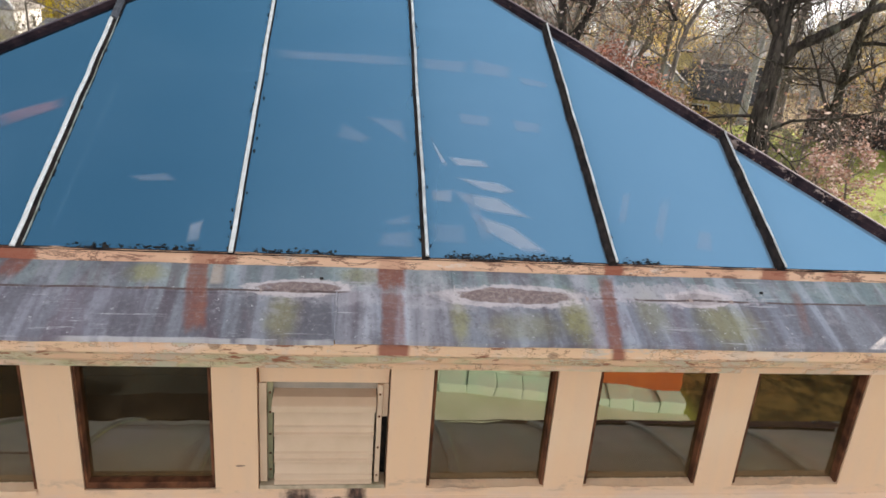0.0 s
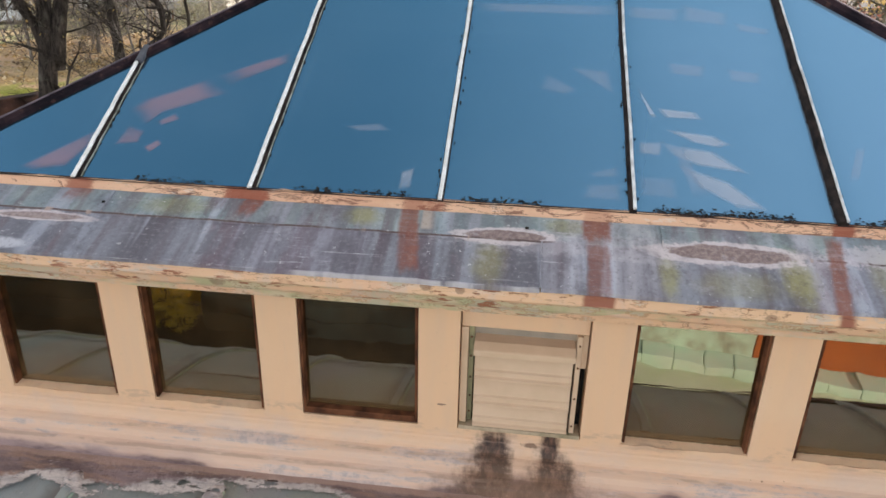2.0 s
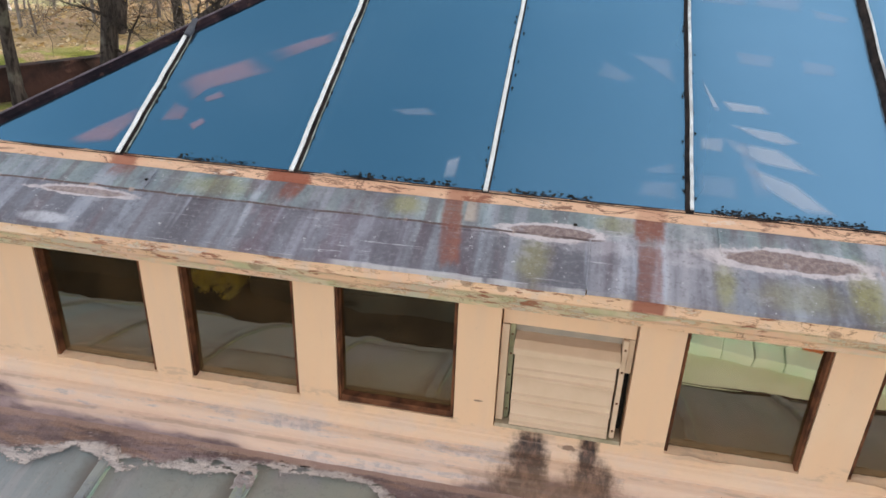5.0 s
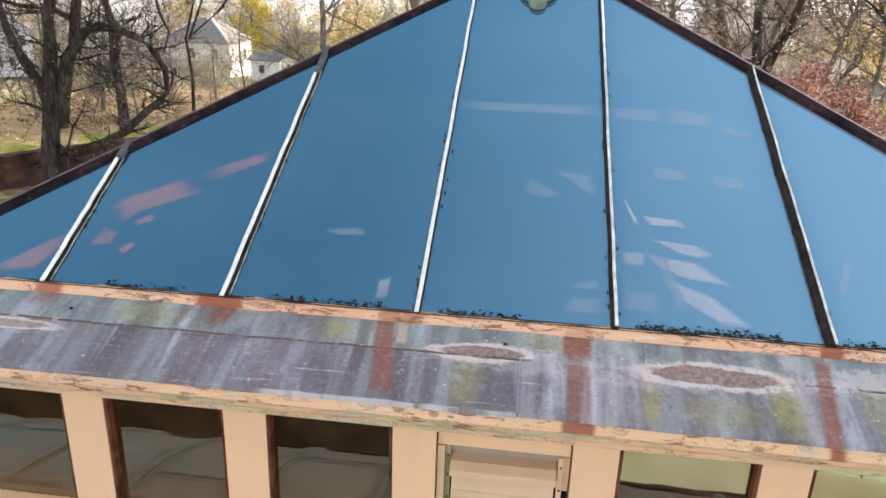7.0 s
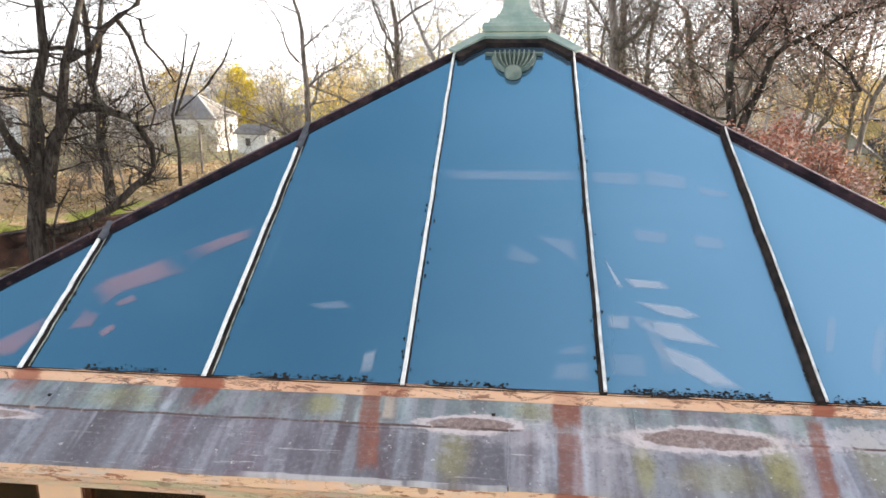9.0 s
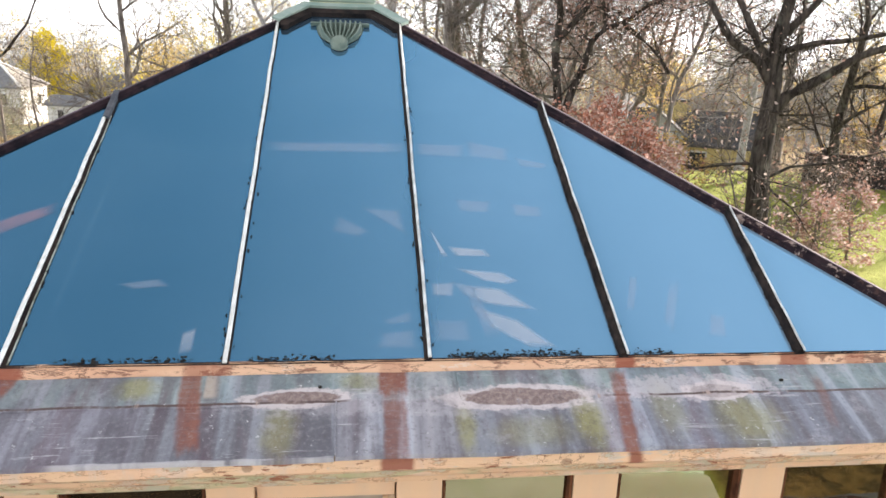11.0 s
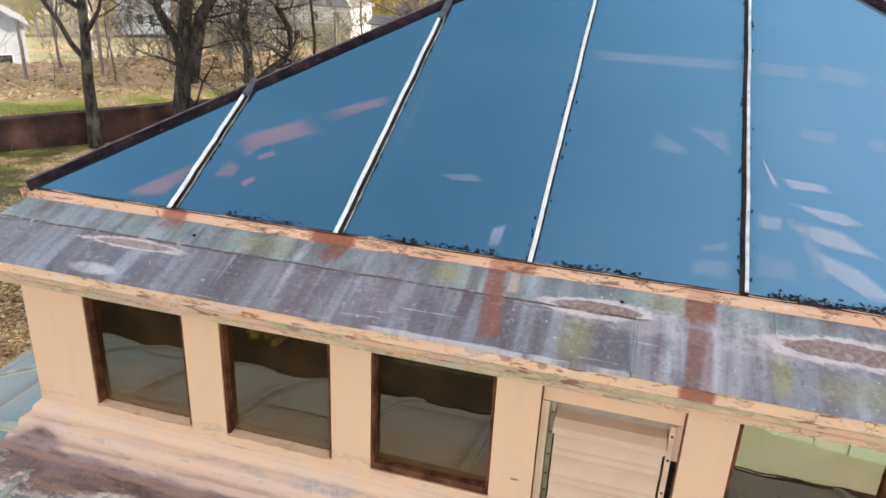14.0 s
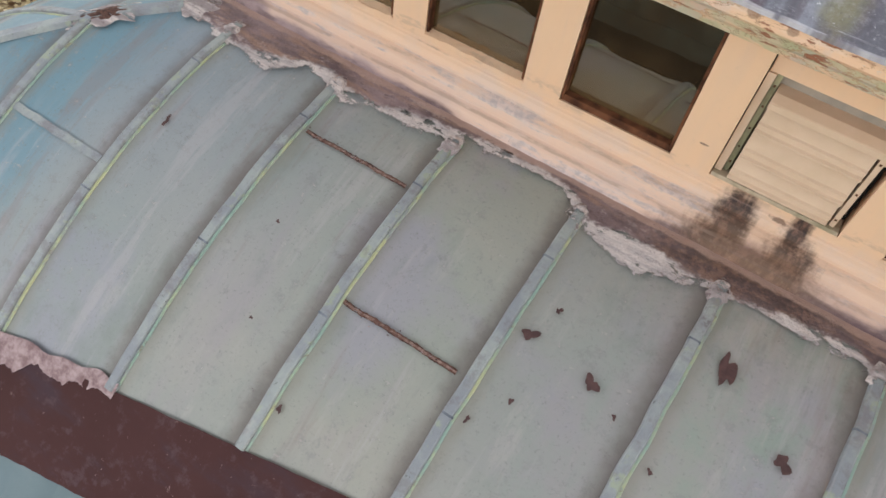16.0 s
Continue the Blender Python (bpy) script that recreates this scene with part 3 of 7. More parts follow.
def window_glass():
    """Old clear window glass, a little dirty and uneven."""
    s = Shade("window_glass", 0.02)
    out = s.t.nodes["Material Output"]
    gloss = s.t.nodes.new("ShaderNodeBsdfGlossy")
    gloss.inputs["Roughness"].default_value = 0.015
    gloss.inputs["Color"].default_value = (0.96, 0.89, 0.75, 1)
    wave = s.t.nodes.new("ShaderNodeBump")
    wave.inputs["Strength"].default_value, wave.inputs["Distance"].default_value = 0.04, 0.02
    s.wire(wave.inputs["Height"], s.noise(3.5, 2))
    s.t.links.new(wave.outputs["Normal"], gloss.inputs["Normal"])
    clear = s.t.nodes.new("ShaderNodeBsdfTransparent")
    clear.inputs["Color"].default_value = (0.35, 0.31, 0.22, 1)
    fres = s.t.nodes.new("ShaderNodeFresnel")
    fres.inputs["IOR"].default_value = 2.85
    a = s.t.nodes.new("ShaderNodeMixShader")
    s.t.links.new(fres.outputs[0], a.inputs[0])
    s.t.links.new(clear.outputs[0], a.inputs[1])
    s.t.links.new(gloss.outputs[0], a.inputs[2])
    # brown dust on the pane
    matte_coat = s.t.nodes.new("ShaderNodeBsdfDiffuse")
    matte_coat.inputs["Color"].default_value = (0.21, 0.125, 0.055, 1)
    b = s.t.nodes.new("ShaderNodeMixShader")
    s.wire(b.inputs[0], s.math("ADD", s.math("ADD", s.times(s.step(s.noise(5, 5, 0.6), 0.35, 0.75), 0.12), 0.06), s.times(s.step(s.math("ADD", s.z, ragged(s, 7, 0.12)), 0.26, 0.0), 0.30)))
    s.t.links.new(a.outputs[0], b.inputs[1])
    s.t.links.new(matte_coat.outputs[0], b.inputs[2])
    s.t.links.new(b.outputs[0], out.inputs["Surface"])
    return s.m


def plain(name, a, b, scale=8.0, rough=0.7, metal=0.0, relief=0.3, depth=0.005):
    """Two tones mottled together, with fine relief."""
    s = Shade(name, rough, metal)
    s.put("Base Color", s.mix(s.step(s.noise(scale, 6, 0.62), 0.32, 0.68), a, b))
    return s.bump(s.noise(scale * 4, 4), relief, depth).m


def bark(name, a, b):
    s = Shade(name, 0.9, 0.0, 0.2)
    up = s.stretched(1, 1, 0.18)
    c = s.mix(s.step(s.noise(9, 6, 0.65, up), 0.35, 0.65), a, b)
    c = s.mix(s.times(s.step(s.noise(1.5, 3), 0.55, 0.7), 0.5), c, (0.20, 0.20, 0.16))
    s.put("Base Color", c)
    return s.bump(s.noise(14, 6, 0.7, up), 1.0, 0.06).m


def leaf(name, *tones):
    """Leaves that let some light through, each with a tone of its own."""
    s = Shade(name, 0.7, 0.0, 0.2)
    n = len(tones)
    c = s.ramp(s.island(), *[((k + 0.5) / n, t) for k, t in enumerate(tones)])
    s.put("Base Color", c)
    back = s.t.nodes.new("ShaderNodeBsdfTranslucent")
    s.wire(back.inputs["Color"], c)
    a = s.t.nodes.new("ShaderNodeMixShader")
    a.inputs[0].default_value = 0.55
    s.t.links.new(s.b.outputs[0], a.inputs[1])
    s.t.links.new(back.outputs[0], a.inputs[2])
    s.t.links.new(a.outputs[0], s.t.nodes["Material Output"].inputs["Surface"])
    return s.m


def ground_cover():
    """Lawn, bare earth and fallen leaves."""
    s = Shade("lawn_and_fallen_leaves", 0.95, 0.0, 0.1)
    grass = s.mix(s.step(s.noise(0.9, 6, 0.65), 0.35, 0.65), (0.32, 0.37, 0.075), (0.46, 0.50, 0.13))
    grass = s.mix(s.step(s.noise(22, 5, 0.7), 0.45, 0.7), grass, (0.11, 0.13, 0.03))
    litter = s.ramp(s.cells(17.0, out="Color"), (0.15, (0.11, 0.062, 0.035)), (0.4, (0.42, 0.29, 0.16)), (0.6, (0.80, 0.65, 0.38)), (0.85, (0.17, 0.095, 0.05)))
    litter = s.mix(s.times(s.step(s.noise(1.1, 6, 0.72), 0.48, 0.64), 0.55), litter, (0.10, 0.06, 0.04))
    litter = s.mix(s.times(s.step(s.noise(1.7, 6, 0.72), 0.58, 0.68), 0.7), litter, (0.12, 0.14, 0.04))
    litter = s.mix(s.times(s.step(s.y, 12.0, 20.0), s.math("ADD", s.times(s.step(s.noise(0.8, 6, 0.7), 0.38, 0.62), 0.6), 0.25)), litter, (0.74, 0.52, 0.34))
    near = s.all(s.spot(s.x, -11.6, 5.2, s.y, 7.4, 6.6, ragged(s, 0.35, 0.7), 0.12), s.spot(s.x, -28.0, 13.0, s.y, 36.0, 20.0, ragged(s, 0.12, 0.9), 0.2))
    some = s.times(s.step(s.noise(0.6, 5, 0.7), 0.46, 0.60), s.step(s.x, 4.0, -6.0))
    beyond = s.math("ADD", s.math("ADD", s.math("MULTIPLY", s.math("ADD", s.x, 24.0), -0.8387), s.math("MULTIPLY", s.math("SUBTRACT", s.y, 8.4), 0.5446)), ragged(s, 0.4, 1.6))
    grass = s.mix(s.times(s.times(s.step(s.x, 0.0, -6.0), s.step(beyond, 0.6, 0.0)), s.step(s.noise(0.7, 5, 0.65), 0.30, 0.55)), grass, (0.13, 0.115, 0.04))
    far = s.all(s.step(s.y, 34.0, 48.0), s.times(s.step(beyond, 1.5, 2.3), s.step(s.x, 2.0, -3.0)))
    litter = s.mix(s.times(s.times(s.step(beyond, 8.0, 11.0), s.step(s.noise(0.22, 4, 0.6), 0.42, 0.54)), 0.85), litter, s.mix(s.step(s.noise(0.9, 5, 0.7), 0.4, 0.6), (0.30, 0.33, 0.16), (0.44, 0.40, 0.28)))
    c = s.mix(s.all(near, some, s.times(far, 0.85)), grass, litter)
    # a dark lawn patch, and a grass strip with shade painted in
    turf_and_shade = s.all(s.spot(s.x, -14.9, 1.1, s.y, 6.9, 1.6, ragged(s, 1.2, 1.2), 0.3), s.spot(s.x, -10.3, 1.5, s.y, 4.1, 0.30, ragged(s, 1.6, 1.4), 0.3))
    c = s.mix(s.times(turf_and_shade, s.step(s.noise(14, 5, 0.7), 0.62, 0.50)), c, s.mix(s.step(s.noise(20, 5, 0.7), 0.4, 0.65), (0.06, 0.075, 0.022), (0.16, 0.18, 0.06)))
    road = s.times(s.times(s.step(beyond, 12.0, 13.0), s.step(beyond, 24.0, 22.5)), s.step(s.x, -6.0, -12.0))
    c = s.mix(road, c, s.mix(s.step(s.noise(3.0, 5, 0.7), 0.4, 0.65), (0.30, 0.30, 0.31), (0.42, 0.42, 0.42)))
    front = s.times(s.step(s.y, -2.0, -3.0), s.step(s.math("ADD", s.x, ragged(s, 0.6, 4.0)), 1.5, 0.7))
    # dark soil before the lantern, with its shade put into the colour
    shaded_soil = s.mix(s.step(s.noise(2.0, 5, 0.7), 0.4, 0.65), (0.020, 0.019, 0.018), (0.045, 0.040, 0.034))
    side = s.times(s.step(s.y, -2.0, -3.0), s.step(s.x, 5.4, 5.9))
    c = s.mix(side, s.mix(front, c, shaded_soil), s.mix(s.step(s.noise(2.0, 5, 0.7), 0.4, 0.65), (0.07, 0.06, 0.028), (0.30, 0.22, 0.08)))
    s.put("Base Color", c)
    return s.bump(s.noise(18, 6, 0.7), 0.8, 0.08).m


def brickwork(name, a, b, mortar, size=0.22):
    s = Shade(name, 0.9, 0.0, 0.2)
    n = s.t.nodes.new("ShaderNodeTexBrick")
    s.wire(n.inputs["Vector"], s.stretched(1, 1, 1, s.pos))
    turn = s.t.nodes.new("ShaderNodeCombineXYZ")
    s.wire(turn.inputs[0], s.math("ADD", s.x, s.math("MULTIPLY", s.y, 0.7)))
    s.wire(turn.inputs[1], s.z)
    s.t.links.new(turn.outputs[0], n.inputs["Vector"])
    n.inputs["Scale"].default_value = 1.0
    n.inputs["Brick Width"].default_value, n.inputs["Row Height"].default_value, n.inputs["Mortar Size"].default_value = size, size / 2.9, 0.012
    n.inputs["Color1"].default_value, n.inputs["Color2"].default_value, n.inputs["Mortar"].default_value = (*a, 1), (*b, 1), (*mortar, 1)
    c = s.mix(s.times(s.step(s.noise(1.1, 5, 0.6), 0.45, 0.7), 0.6), n.outputs["Color"], tuple(0.45 * v for v in a))
    s.put("Base Color", c)
    return s.bump(n.outputs["Fac"], -0.5, 0.01).m


def hip_steel():
    """Blackened purple-brown steel, flaked to pale rust towards its sunny foot."""
    s = Shade("rusted_hip_steel", 0.9, 0.0, 0.06)
    c = s.mix(s.step(s.noise(7, 6, 0.65), 0.35, 0.65), (0.010, 0.008, 0.011), (0.036, 0.022, 0.026))
    c = s.mix(s.times(s.step(s.noise(26, 6, 0.75), 0.56, 0.64), 0.6), c, (0.10, 0.055, 0.045))
    flaked = s.times(s.step(s.noise(19, 6, 0.75), 0.55, 0.61), s.step(s.x, 1.45, 1.95))
    c = s.mix(flaked, c, s.mix(s.noise(40, 4, 0.7), (0.16, 0.07, 0.05), (0.52, 0.44, 0.40)))
    s.put("Base Color", c)
    return s.bump(s.noise(24, 6, 0.7), 0.8, 0.006).m


M = {
    "peach": peach_paint(), "cornice": peeling_paint(), "strip": strip_paint(), "lead": lead_sheet(), "roof": roof_sheet(), "seam": seam_metal(),
    "cement": sealant(), "mastic": old_mastic(), "brown": brown_coat(), "film": blue_film_glass(), "glass": window_glass(),
    # tints of the light patches painted over the blue glass
    "light_pink": light_patch_film("pink_light_patch", (0.55, 0.33, 0.38), 0.42), "light_pale": light_patch_film("pale_light_patch", (0.74, 0.77, 0.84), 0.40), "light_faint": light_patch_film("faint_light_patch", (0.64, 0.68, 0.79), 0.17),
    "rust_frame": plain("rusty_brown_steel", (0.045, 0.019, 0.012), (0.17, 0.068, 0.034), 14, 0.75, 0.0),
    # aluminium with the sun's glint painted in as near-white
    "cap_glint": plain("glint_white_aluminium", (0.90, 0.90, 0.87), (0.72, 0.71, 0.66), 22, 0.4, 0.1, 0.3),
    "bar_dark": plain("blackened_bar", (0.013, 0.012, 0.013), (0.045, 0.034, 0.030), 18, 0.95),
    "hip": hip_steel(),
    "grime": plain("black_grime_and_gap", (0.012, 0.012, 0.014), (0.04, 0.035, 0.03), 40, 0.9, 0, 0.8),
    "verdigris": plain("green_copper", (0.22, 0.32, 0.28), (0.36, 0.43, 0.38), 9, 0.6, 0.15),
    "verdigris_dark": plain("dark_green_copper", (0.07, 0.11, 0.09), (0.16, 0.22, 0.18), 9, 0.6, 0.1),
    "louver": plain("cream_louver_paint", (0.64, 0.46, 0.32), (0.58, 0.41, 0.275), 6, 0.5, 0, 0.1),
    "louver_frame": plain("stained_frame_paint", (0.55, 0.42, 0.30), (0.27, 0.23, 0.14), 9, 0.6),
    "rust_seam": plain("rust_seam", (0.055, 0.020, 0.015), (0.20, 0.09, 0.06), 70, 0.85, 0, 1.0, 0.01),
    "inside": plain("dark_plaster", (0.12, 0.09, 0.065), (0.20, 0.15, 0.11), 2, 0.9),
    "bark": bark("grey_bark", (0.022, 0.018, 0.016), (0.095, 0.078, 0.069)),
    # far trees: haze of the distance put into a paler bark colour
    "bark_hazed": bark("haze_paled_bark", (0.34, 0.335, 0.345), (0.48, 0.475, 0.48)),
    # brick of the wall beyond the lawn, its shade put into the colour
    "dim_wall": plain("shade_darkened_brick", (0.025, 0.02, 0.024), (0.065, 0.045, 0.045), 1.5, 0.9, 0, 0.8, 0.02),
    "bark_far": bark("brown_bark", (0.13, 0.110, 0.098), (0.30, 0.262, 0.24)),
    "bark_tan": bark("tan_twigs", (0.22, 0.16, 0.10), (0.38, 0.30, 0.20)),
    "leaf_rust": leaf("russet_leaves", (0.30, 0.16, 0.125), (0.46, 0.31, 0.275), (0.66, 0.57, 0.545), (0.36, 0.21, 0.175)),
    "leaf_red": leaf("red_brown_leaves", (0.30, 0.11, 0.075), (0.42, 0.19, 0.14), (0.58, 0.42, 0.38), (0.22, 0.10, 0.07)),
    "leaf_russet": leaf("orange_russet_leaves", (0.50, 0.20, 0.07), (0.66, 0.36, 0.14), (0.72, 0.50, 0.34), (0.30, 0.12, 0.06)),
    "leaf_lime": leaf("yellow_green_leaves", (0.36, 0.40, 0.07), (0.56, 0.52, 0.12), (0.22, 0.22, 0.07)),
    "leaf_grey": leaf("grey_green_leaves", (0.22, 0.23, 0.13), (0.32, 0.32, 0.20), (0.40, 0.36, 0.24)),
    "leaf_yellow": leaf("yellow_leaves", (0.66, 0.54, 0.03), (0.74, 0.63, 0.07), (0.54, 0.43, 0.04)),
    # yellow leaves with sunlight put into their colour
    "leaf_sunlit": leaf("sun_bright_yellow_leaves", (0.95, 0.80, 0.16), (0.90, 0.70, 0.10), (0.95, 0.88, 0.40)),
    "leaf_gold": leaf("golden_leaves", (0.62, 0.46, 0.14), (0.70, 0.56, 0.26), (0.55, 0.40, 0.20)),
    "leaf_tan": leaf("tan_leaves", (0.42, 0.30, 0.12), (0.52, 0.40, 0.16), (0.36, 0.22, 0.09)),
    "leaf_green": leaf("evergreen_leaves", (0.13, 0.22, 0.11), (0.22, 0.34, 0.19), (0.34, 0.46, 0.30)),
    "leaf_fallen": leaf("fallen_leaves", (0.52, 0.35, 0.15), (0.80, 0.62, 0.33), (0.13, 0.065, 0.035), (0.92, 0.82, 0.60)),
    "ground": ground_cover(),
    "brick": brickwork("red_brick", (0.25, 0.085, 0.05), (0.17, 0.06, 0.04), (0.28, 0.22, 0.18)),
    "black_boards": plain("blackened_boards", (0.008, 0.011, 0.011), (0.030, 0.045, 0.045), 1.6, 0.9),
    "white_siding": plain("white_siding", (0.70, 0.70, 0.69), (0.60, 0.61, 0.61), 1.2, 0.6),
    "grey_siding": plain("grey_siding", (0.45, 0.48, 0.52), (0.38, 0.41, 0.45), 1.2, 0.6),
    "pale_siding": plain("pale_blue_siding", (0.62, 0.68, 0.76), (0.52, 0.59, 0.68), 1.2, 0.6),
    "yellow_siding": plain("yellow_siding", (0.62, 0.52, 0.24), (0.55, 0.46, 0.22), 1.2, 0.6),
    "shingle": plain("grey_shingles", (0.14, 0.14, 0.15), (0.24, 0.24, 0.25), 5, 0.9),
    # tan porch shingles, also the grey roof's slope with sunlight painted in
    "shingle_tan_sunlit": plain("tan_and_sunlit_shingles", (0.26, 0.24, 0.21), (0.34, 0.31, 0.28), 5, 0.9),
    "shingle_dark": plain("dark_shingles", (0.045, 0.05, 0.06), (0.09, 0.09, 0.10), 5, 0.9),
    "dark_pane": plain("dark_house_window", (0.02, 0.025, 0.03), (0.05, 0.055, 0.06), 3, 0.1),
    "mint": plain("peeling_mint_paint", (0.62, 0.88, 0.74), (0.78, 0.92, 0.80), 2.5, 0.7),
    "flaked_mint": plain("flaked_mint_wall", (0.40, 0.38, 0.30), (0.70, 0.90, 0.76), 3.2, 0.8),
    # stained red-brown brick, darkened to carry the shade on the garden wall
    "stained_shaded_brick": plain("stained_shade_darkened_wall", (0.018, 0.011, 0.010), (0.085, 0.038, 0.028), 1.1, 0.9, 0, 0.8, 0.03),
    "smooth_bark": bark("smooth_grey_bark", (0.16, 0.15, 0.14), (0.27, 0.255, 0.24)),
    "orange": plain("orange_painted_brick", (0.62, 0.16, 0.04), (0.52, 0.13, 0.04), 3, 0.8),
    "pale_slab": plain("pale_green_slab", (0.64, 0.74, 0.50), (0.80, 0.86, 0.66), 1.2, 0.8),
    "post": plain("weathered_post", (0.30, 0.27, 0.24), (0.18, 0.15, 0.13), 6, 0.9),
}
for dull in ("bar_dark", "rust_frame", "grime"):
    M[dull].node_tree.nodes["Principled BSDF"].inputs["Specular IOR Level"].default_value = 0.05


# ---- building blocks ----
def mesh_of(name, verts, faces, material, smooth=False):
    me = bpy.data.meshes.new(name)
    me.from_pydata([tuple(v) for v in verts], [], faces)
    me.materials.append(material)
    if smooth:
        me.polygons.foreach_set("use_smooth", [True] * len(me.polygons))
    me.update()
    return me


def thing(name, at=(0, 0, 0), label="", category="", group="", kind="", turn=0.0):
    ob = new(name)
    ob.matrix_world = pose(*at, 0, 0, turn)
    return tagged(ob, label, category, group, kind)


def part(name, me, parent, label="", at=None):
    """One mesh under a thing or a part, in the parent's own space."""
    ob = new(name, me)
    ob.parent = parent
    if at is not None:
        ob.matrix_basis = at
    return tagged(ob, label)


def solid(name, me, label, category, kind="structure", group=""):
    return tagged(new(name, me), label, category, group, kind)


class Geo:
    """Gathers vertices and faces of one mesh."""

    def __init__(self):
        self.v, self.f = [], []

    def add(self, verts, faces):
        n = len(self.v)
        self.v += [tuple(v) for v in verts]
        self.f += [tuple(n + i for i in f) for f in faces]
        return self

    def box(self, x0, x1, y0, y1, z0, z1, b=0.0):
        """A block; b: bevel of its edges."""
        if b <= 0:
            v = [(x, y, z) for x in (x0, x1) for y in (y0, y1) for z in (z0, z1)]
            return self.add(v, [(0, 1, 3, 2), (4, 6, 7, 5), (0, 4, 5, 1), (2, 3, 7, 6), (0, 2, 6, 4), (1, 5, 7, 3)])
        bm = bmesh.new()
        bmesh.ops.create_cube(bm, size=1.0, matrix=Matrix.Translation(((x0 + x1) / 2, (y0 + y1) / 2, (z0 + z1) / 2)) @ Matrix.Diagonal((x1 - x0, y1 - y0, z1 - z0, 1)))
        bmesh.ops.bevel(bm, geom=bm.edges[:], offset=b, segments=2, affect="EDGES", profile=0.6)
        bm.verts.index_update()
        self.add([v.co for v in bm.verts], [[v.index for v in f.verts] for f in bm.faces])
        bm.free()
        return self

    def grid(self, nu, nv, fn):
        v = [fn(i / nu, j / nv) for i in range(nu + 1) for j in range(nv + 1)]
        return self.add(v, [(i * (nv + 1) + j, (i + 1) * (nv + 1) + j, (i + 1) * (nv + 1) + j + 1, i * (nv + 1) + j + 1) for i in range(nu) for j in range(nv)])

    def sweep(self, path, profile, up=(0, 0, 1), closed=True):
        """A closed profile (side, height) drawn along points; the height lies along up."""
        n, m = len(profile), len(path)
        base = len(self.v)
        for i, p in enumerate(path):
            p = Vector(p)
            d = (Vector(path[min(i + 1, m - 1)]) - Vector(path[max(i - 1, 0)])).normalized()
            side = d.cross(Vector(up)).normalized()
            top = side.cross(d).normalized()
            self.v += [tuple(p + side * a + top * b) for a, b in profile]
        for i in range(m - 1):
            for j in range(n if closed else n - 1):
                k = (j + 1) % n
                self.f.append((base + i * n + j, base + i * n + k, base + (i + 1) * n + k, base + (i + 1) * n + j))
        if closed:
            self.f.append(tuple(base + j for j in reversed(range(n))))
            self.f.append(tuple(base + (m - 1) * n + j for j in range(n)))
        return self

    def ring(self, rects, profile):
        """A profile of (outward, height) drawn round a rectangle (x0, x1, y0, y1), mitred at its corners."""
        x0, x1, y0, y1 = rects
        base, n = len(self.v), len(profile)
        for sx, sy in ((-1, -1), (1, -1), (1, 1), (-1, 1)):
            self.v += [((x0 - d) if sx < 0 else (x1 + d), (y0 - d) if sy < 0 else (y1 + d), z) for d, z in profile]
        for c in range(4):
            a, b = base + c * n, base + ((c + 1) % 4) * n
            self.f += [(a + j, b + j, b + j + 1, a + j + 1) for j in range(n - 1)]
        return self

    def mesh(self, name, material, smooth=False):
        return mesh_of(name, self.v, self.f, material, smooth)


def rough(x, y=0.0, z=0.0, scale=1.0):
    return noise.noise((x * scale, y * scale, z * scale))


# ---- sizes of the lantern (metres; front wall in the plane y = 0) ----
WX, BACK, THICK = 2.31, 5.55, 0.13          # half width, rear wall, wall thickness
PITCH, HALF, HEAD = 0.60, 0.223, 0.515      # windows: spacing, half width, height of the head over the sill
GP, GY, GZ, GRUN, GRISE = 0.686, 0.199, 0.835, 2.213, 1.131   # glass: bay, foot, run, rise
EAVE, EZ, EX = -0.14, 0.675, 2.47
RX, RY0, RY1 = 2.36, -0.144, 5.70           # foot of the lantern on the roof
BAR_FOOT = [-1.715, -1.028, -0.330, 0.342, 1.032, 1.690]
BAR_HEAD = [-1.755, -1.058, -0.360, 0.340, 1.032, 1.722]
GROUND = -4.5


def roof_z(u):
    return -0.214 - 0.062 * u - 0.255 * u * u


def on_glass(x, v, lift=0.0):
    """A point of the front slope: v runs from 0 at its foot to 1 at its head."""
    n = Vector((0, -GRISE, GRUN)).normalized()
    return Vector((x, GY + v * GRUN, GZ + v * GRISE)) + n * lift


# ---- the lantern: walls, plinth, cornice, skirt ----
def front_wall():
    xs = [-WX]
    for k in range(-3, 4):
        h = HALF if k else 0.228
        xs += [k * PITCH - h, k * PITCH + h]
    xs.append(WX)
    zs = [-0.34, 0.0, HEAD, 0.66]
    g = Geo()
    solid_cell = lambda i, j: 0 <= i < len(xs) - 1 and 0 <= j < 3 and not (j == 1 and i % 2 == 1)
    for i in range(len(xs) - 1):
        for j in range(3):
            if not solid_cell(i, j):
                continue
            a, b, c, d = xs[i], xs[i + 1], zs[j], zs[j + 1]
            g.add([(a, 0, c), (b, 0, c), (b, 0, d), (a, 0, d)], [(0, 1, 2, 3)])
            g.add([(a, THICK, c), (b, THICK, c), (b, THICK, d), (a, THICK, d)], [(3, 2, 1, 0)])
            for (p, q), (di, dj) in ((((a, c), (a, d)), (-1, 0)), (((b, d), (b, c)), (1, 0)), (((b, c), (a, c)), (0, -1)), (((a, d), (b, d)), (0, 1))):
                if not solid_cell(i + di, j + dj):
                    g.add([(p[0], 0, p[1]), (p[0], THICK, p[1]), (q[0], THICK, q[1]), (q[0], 0, q[1])], [(0, 3, 2, 1)])
    solid("wall_front", g.mesh("wall_front", M["peach"]), "peach-painted wall of the roof lantern with seven openings", "wall")


front_wall()
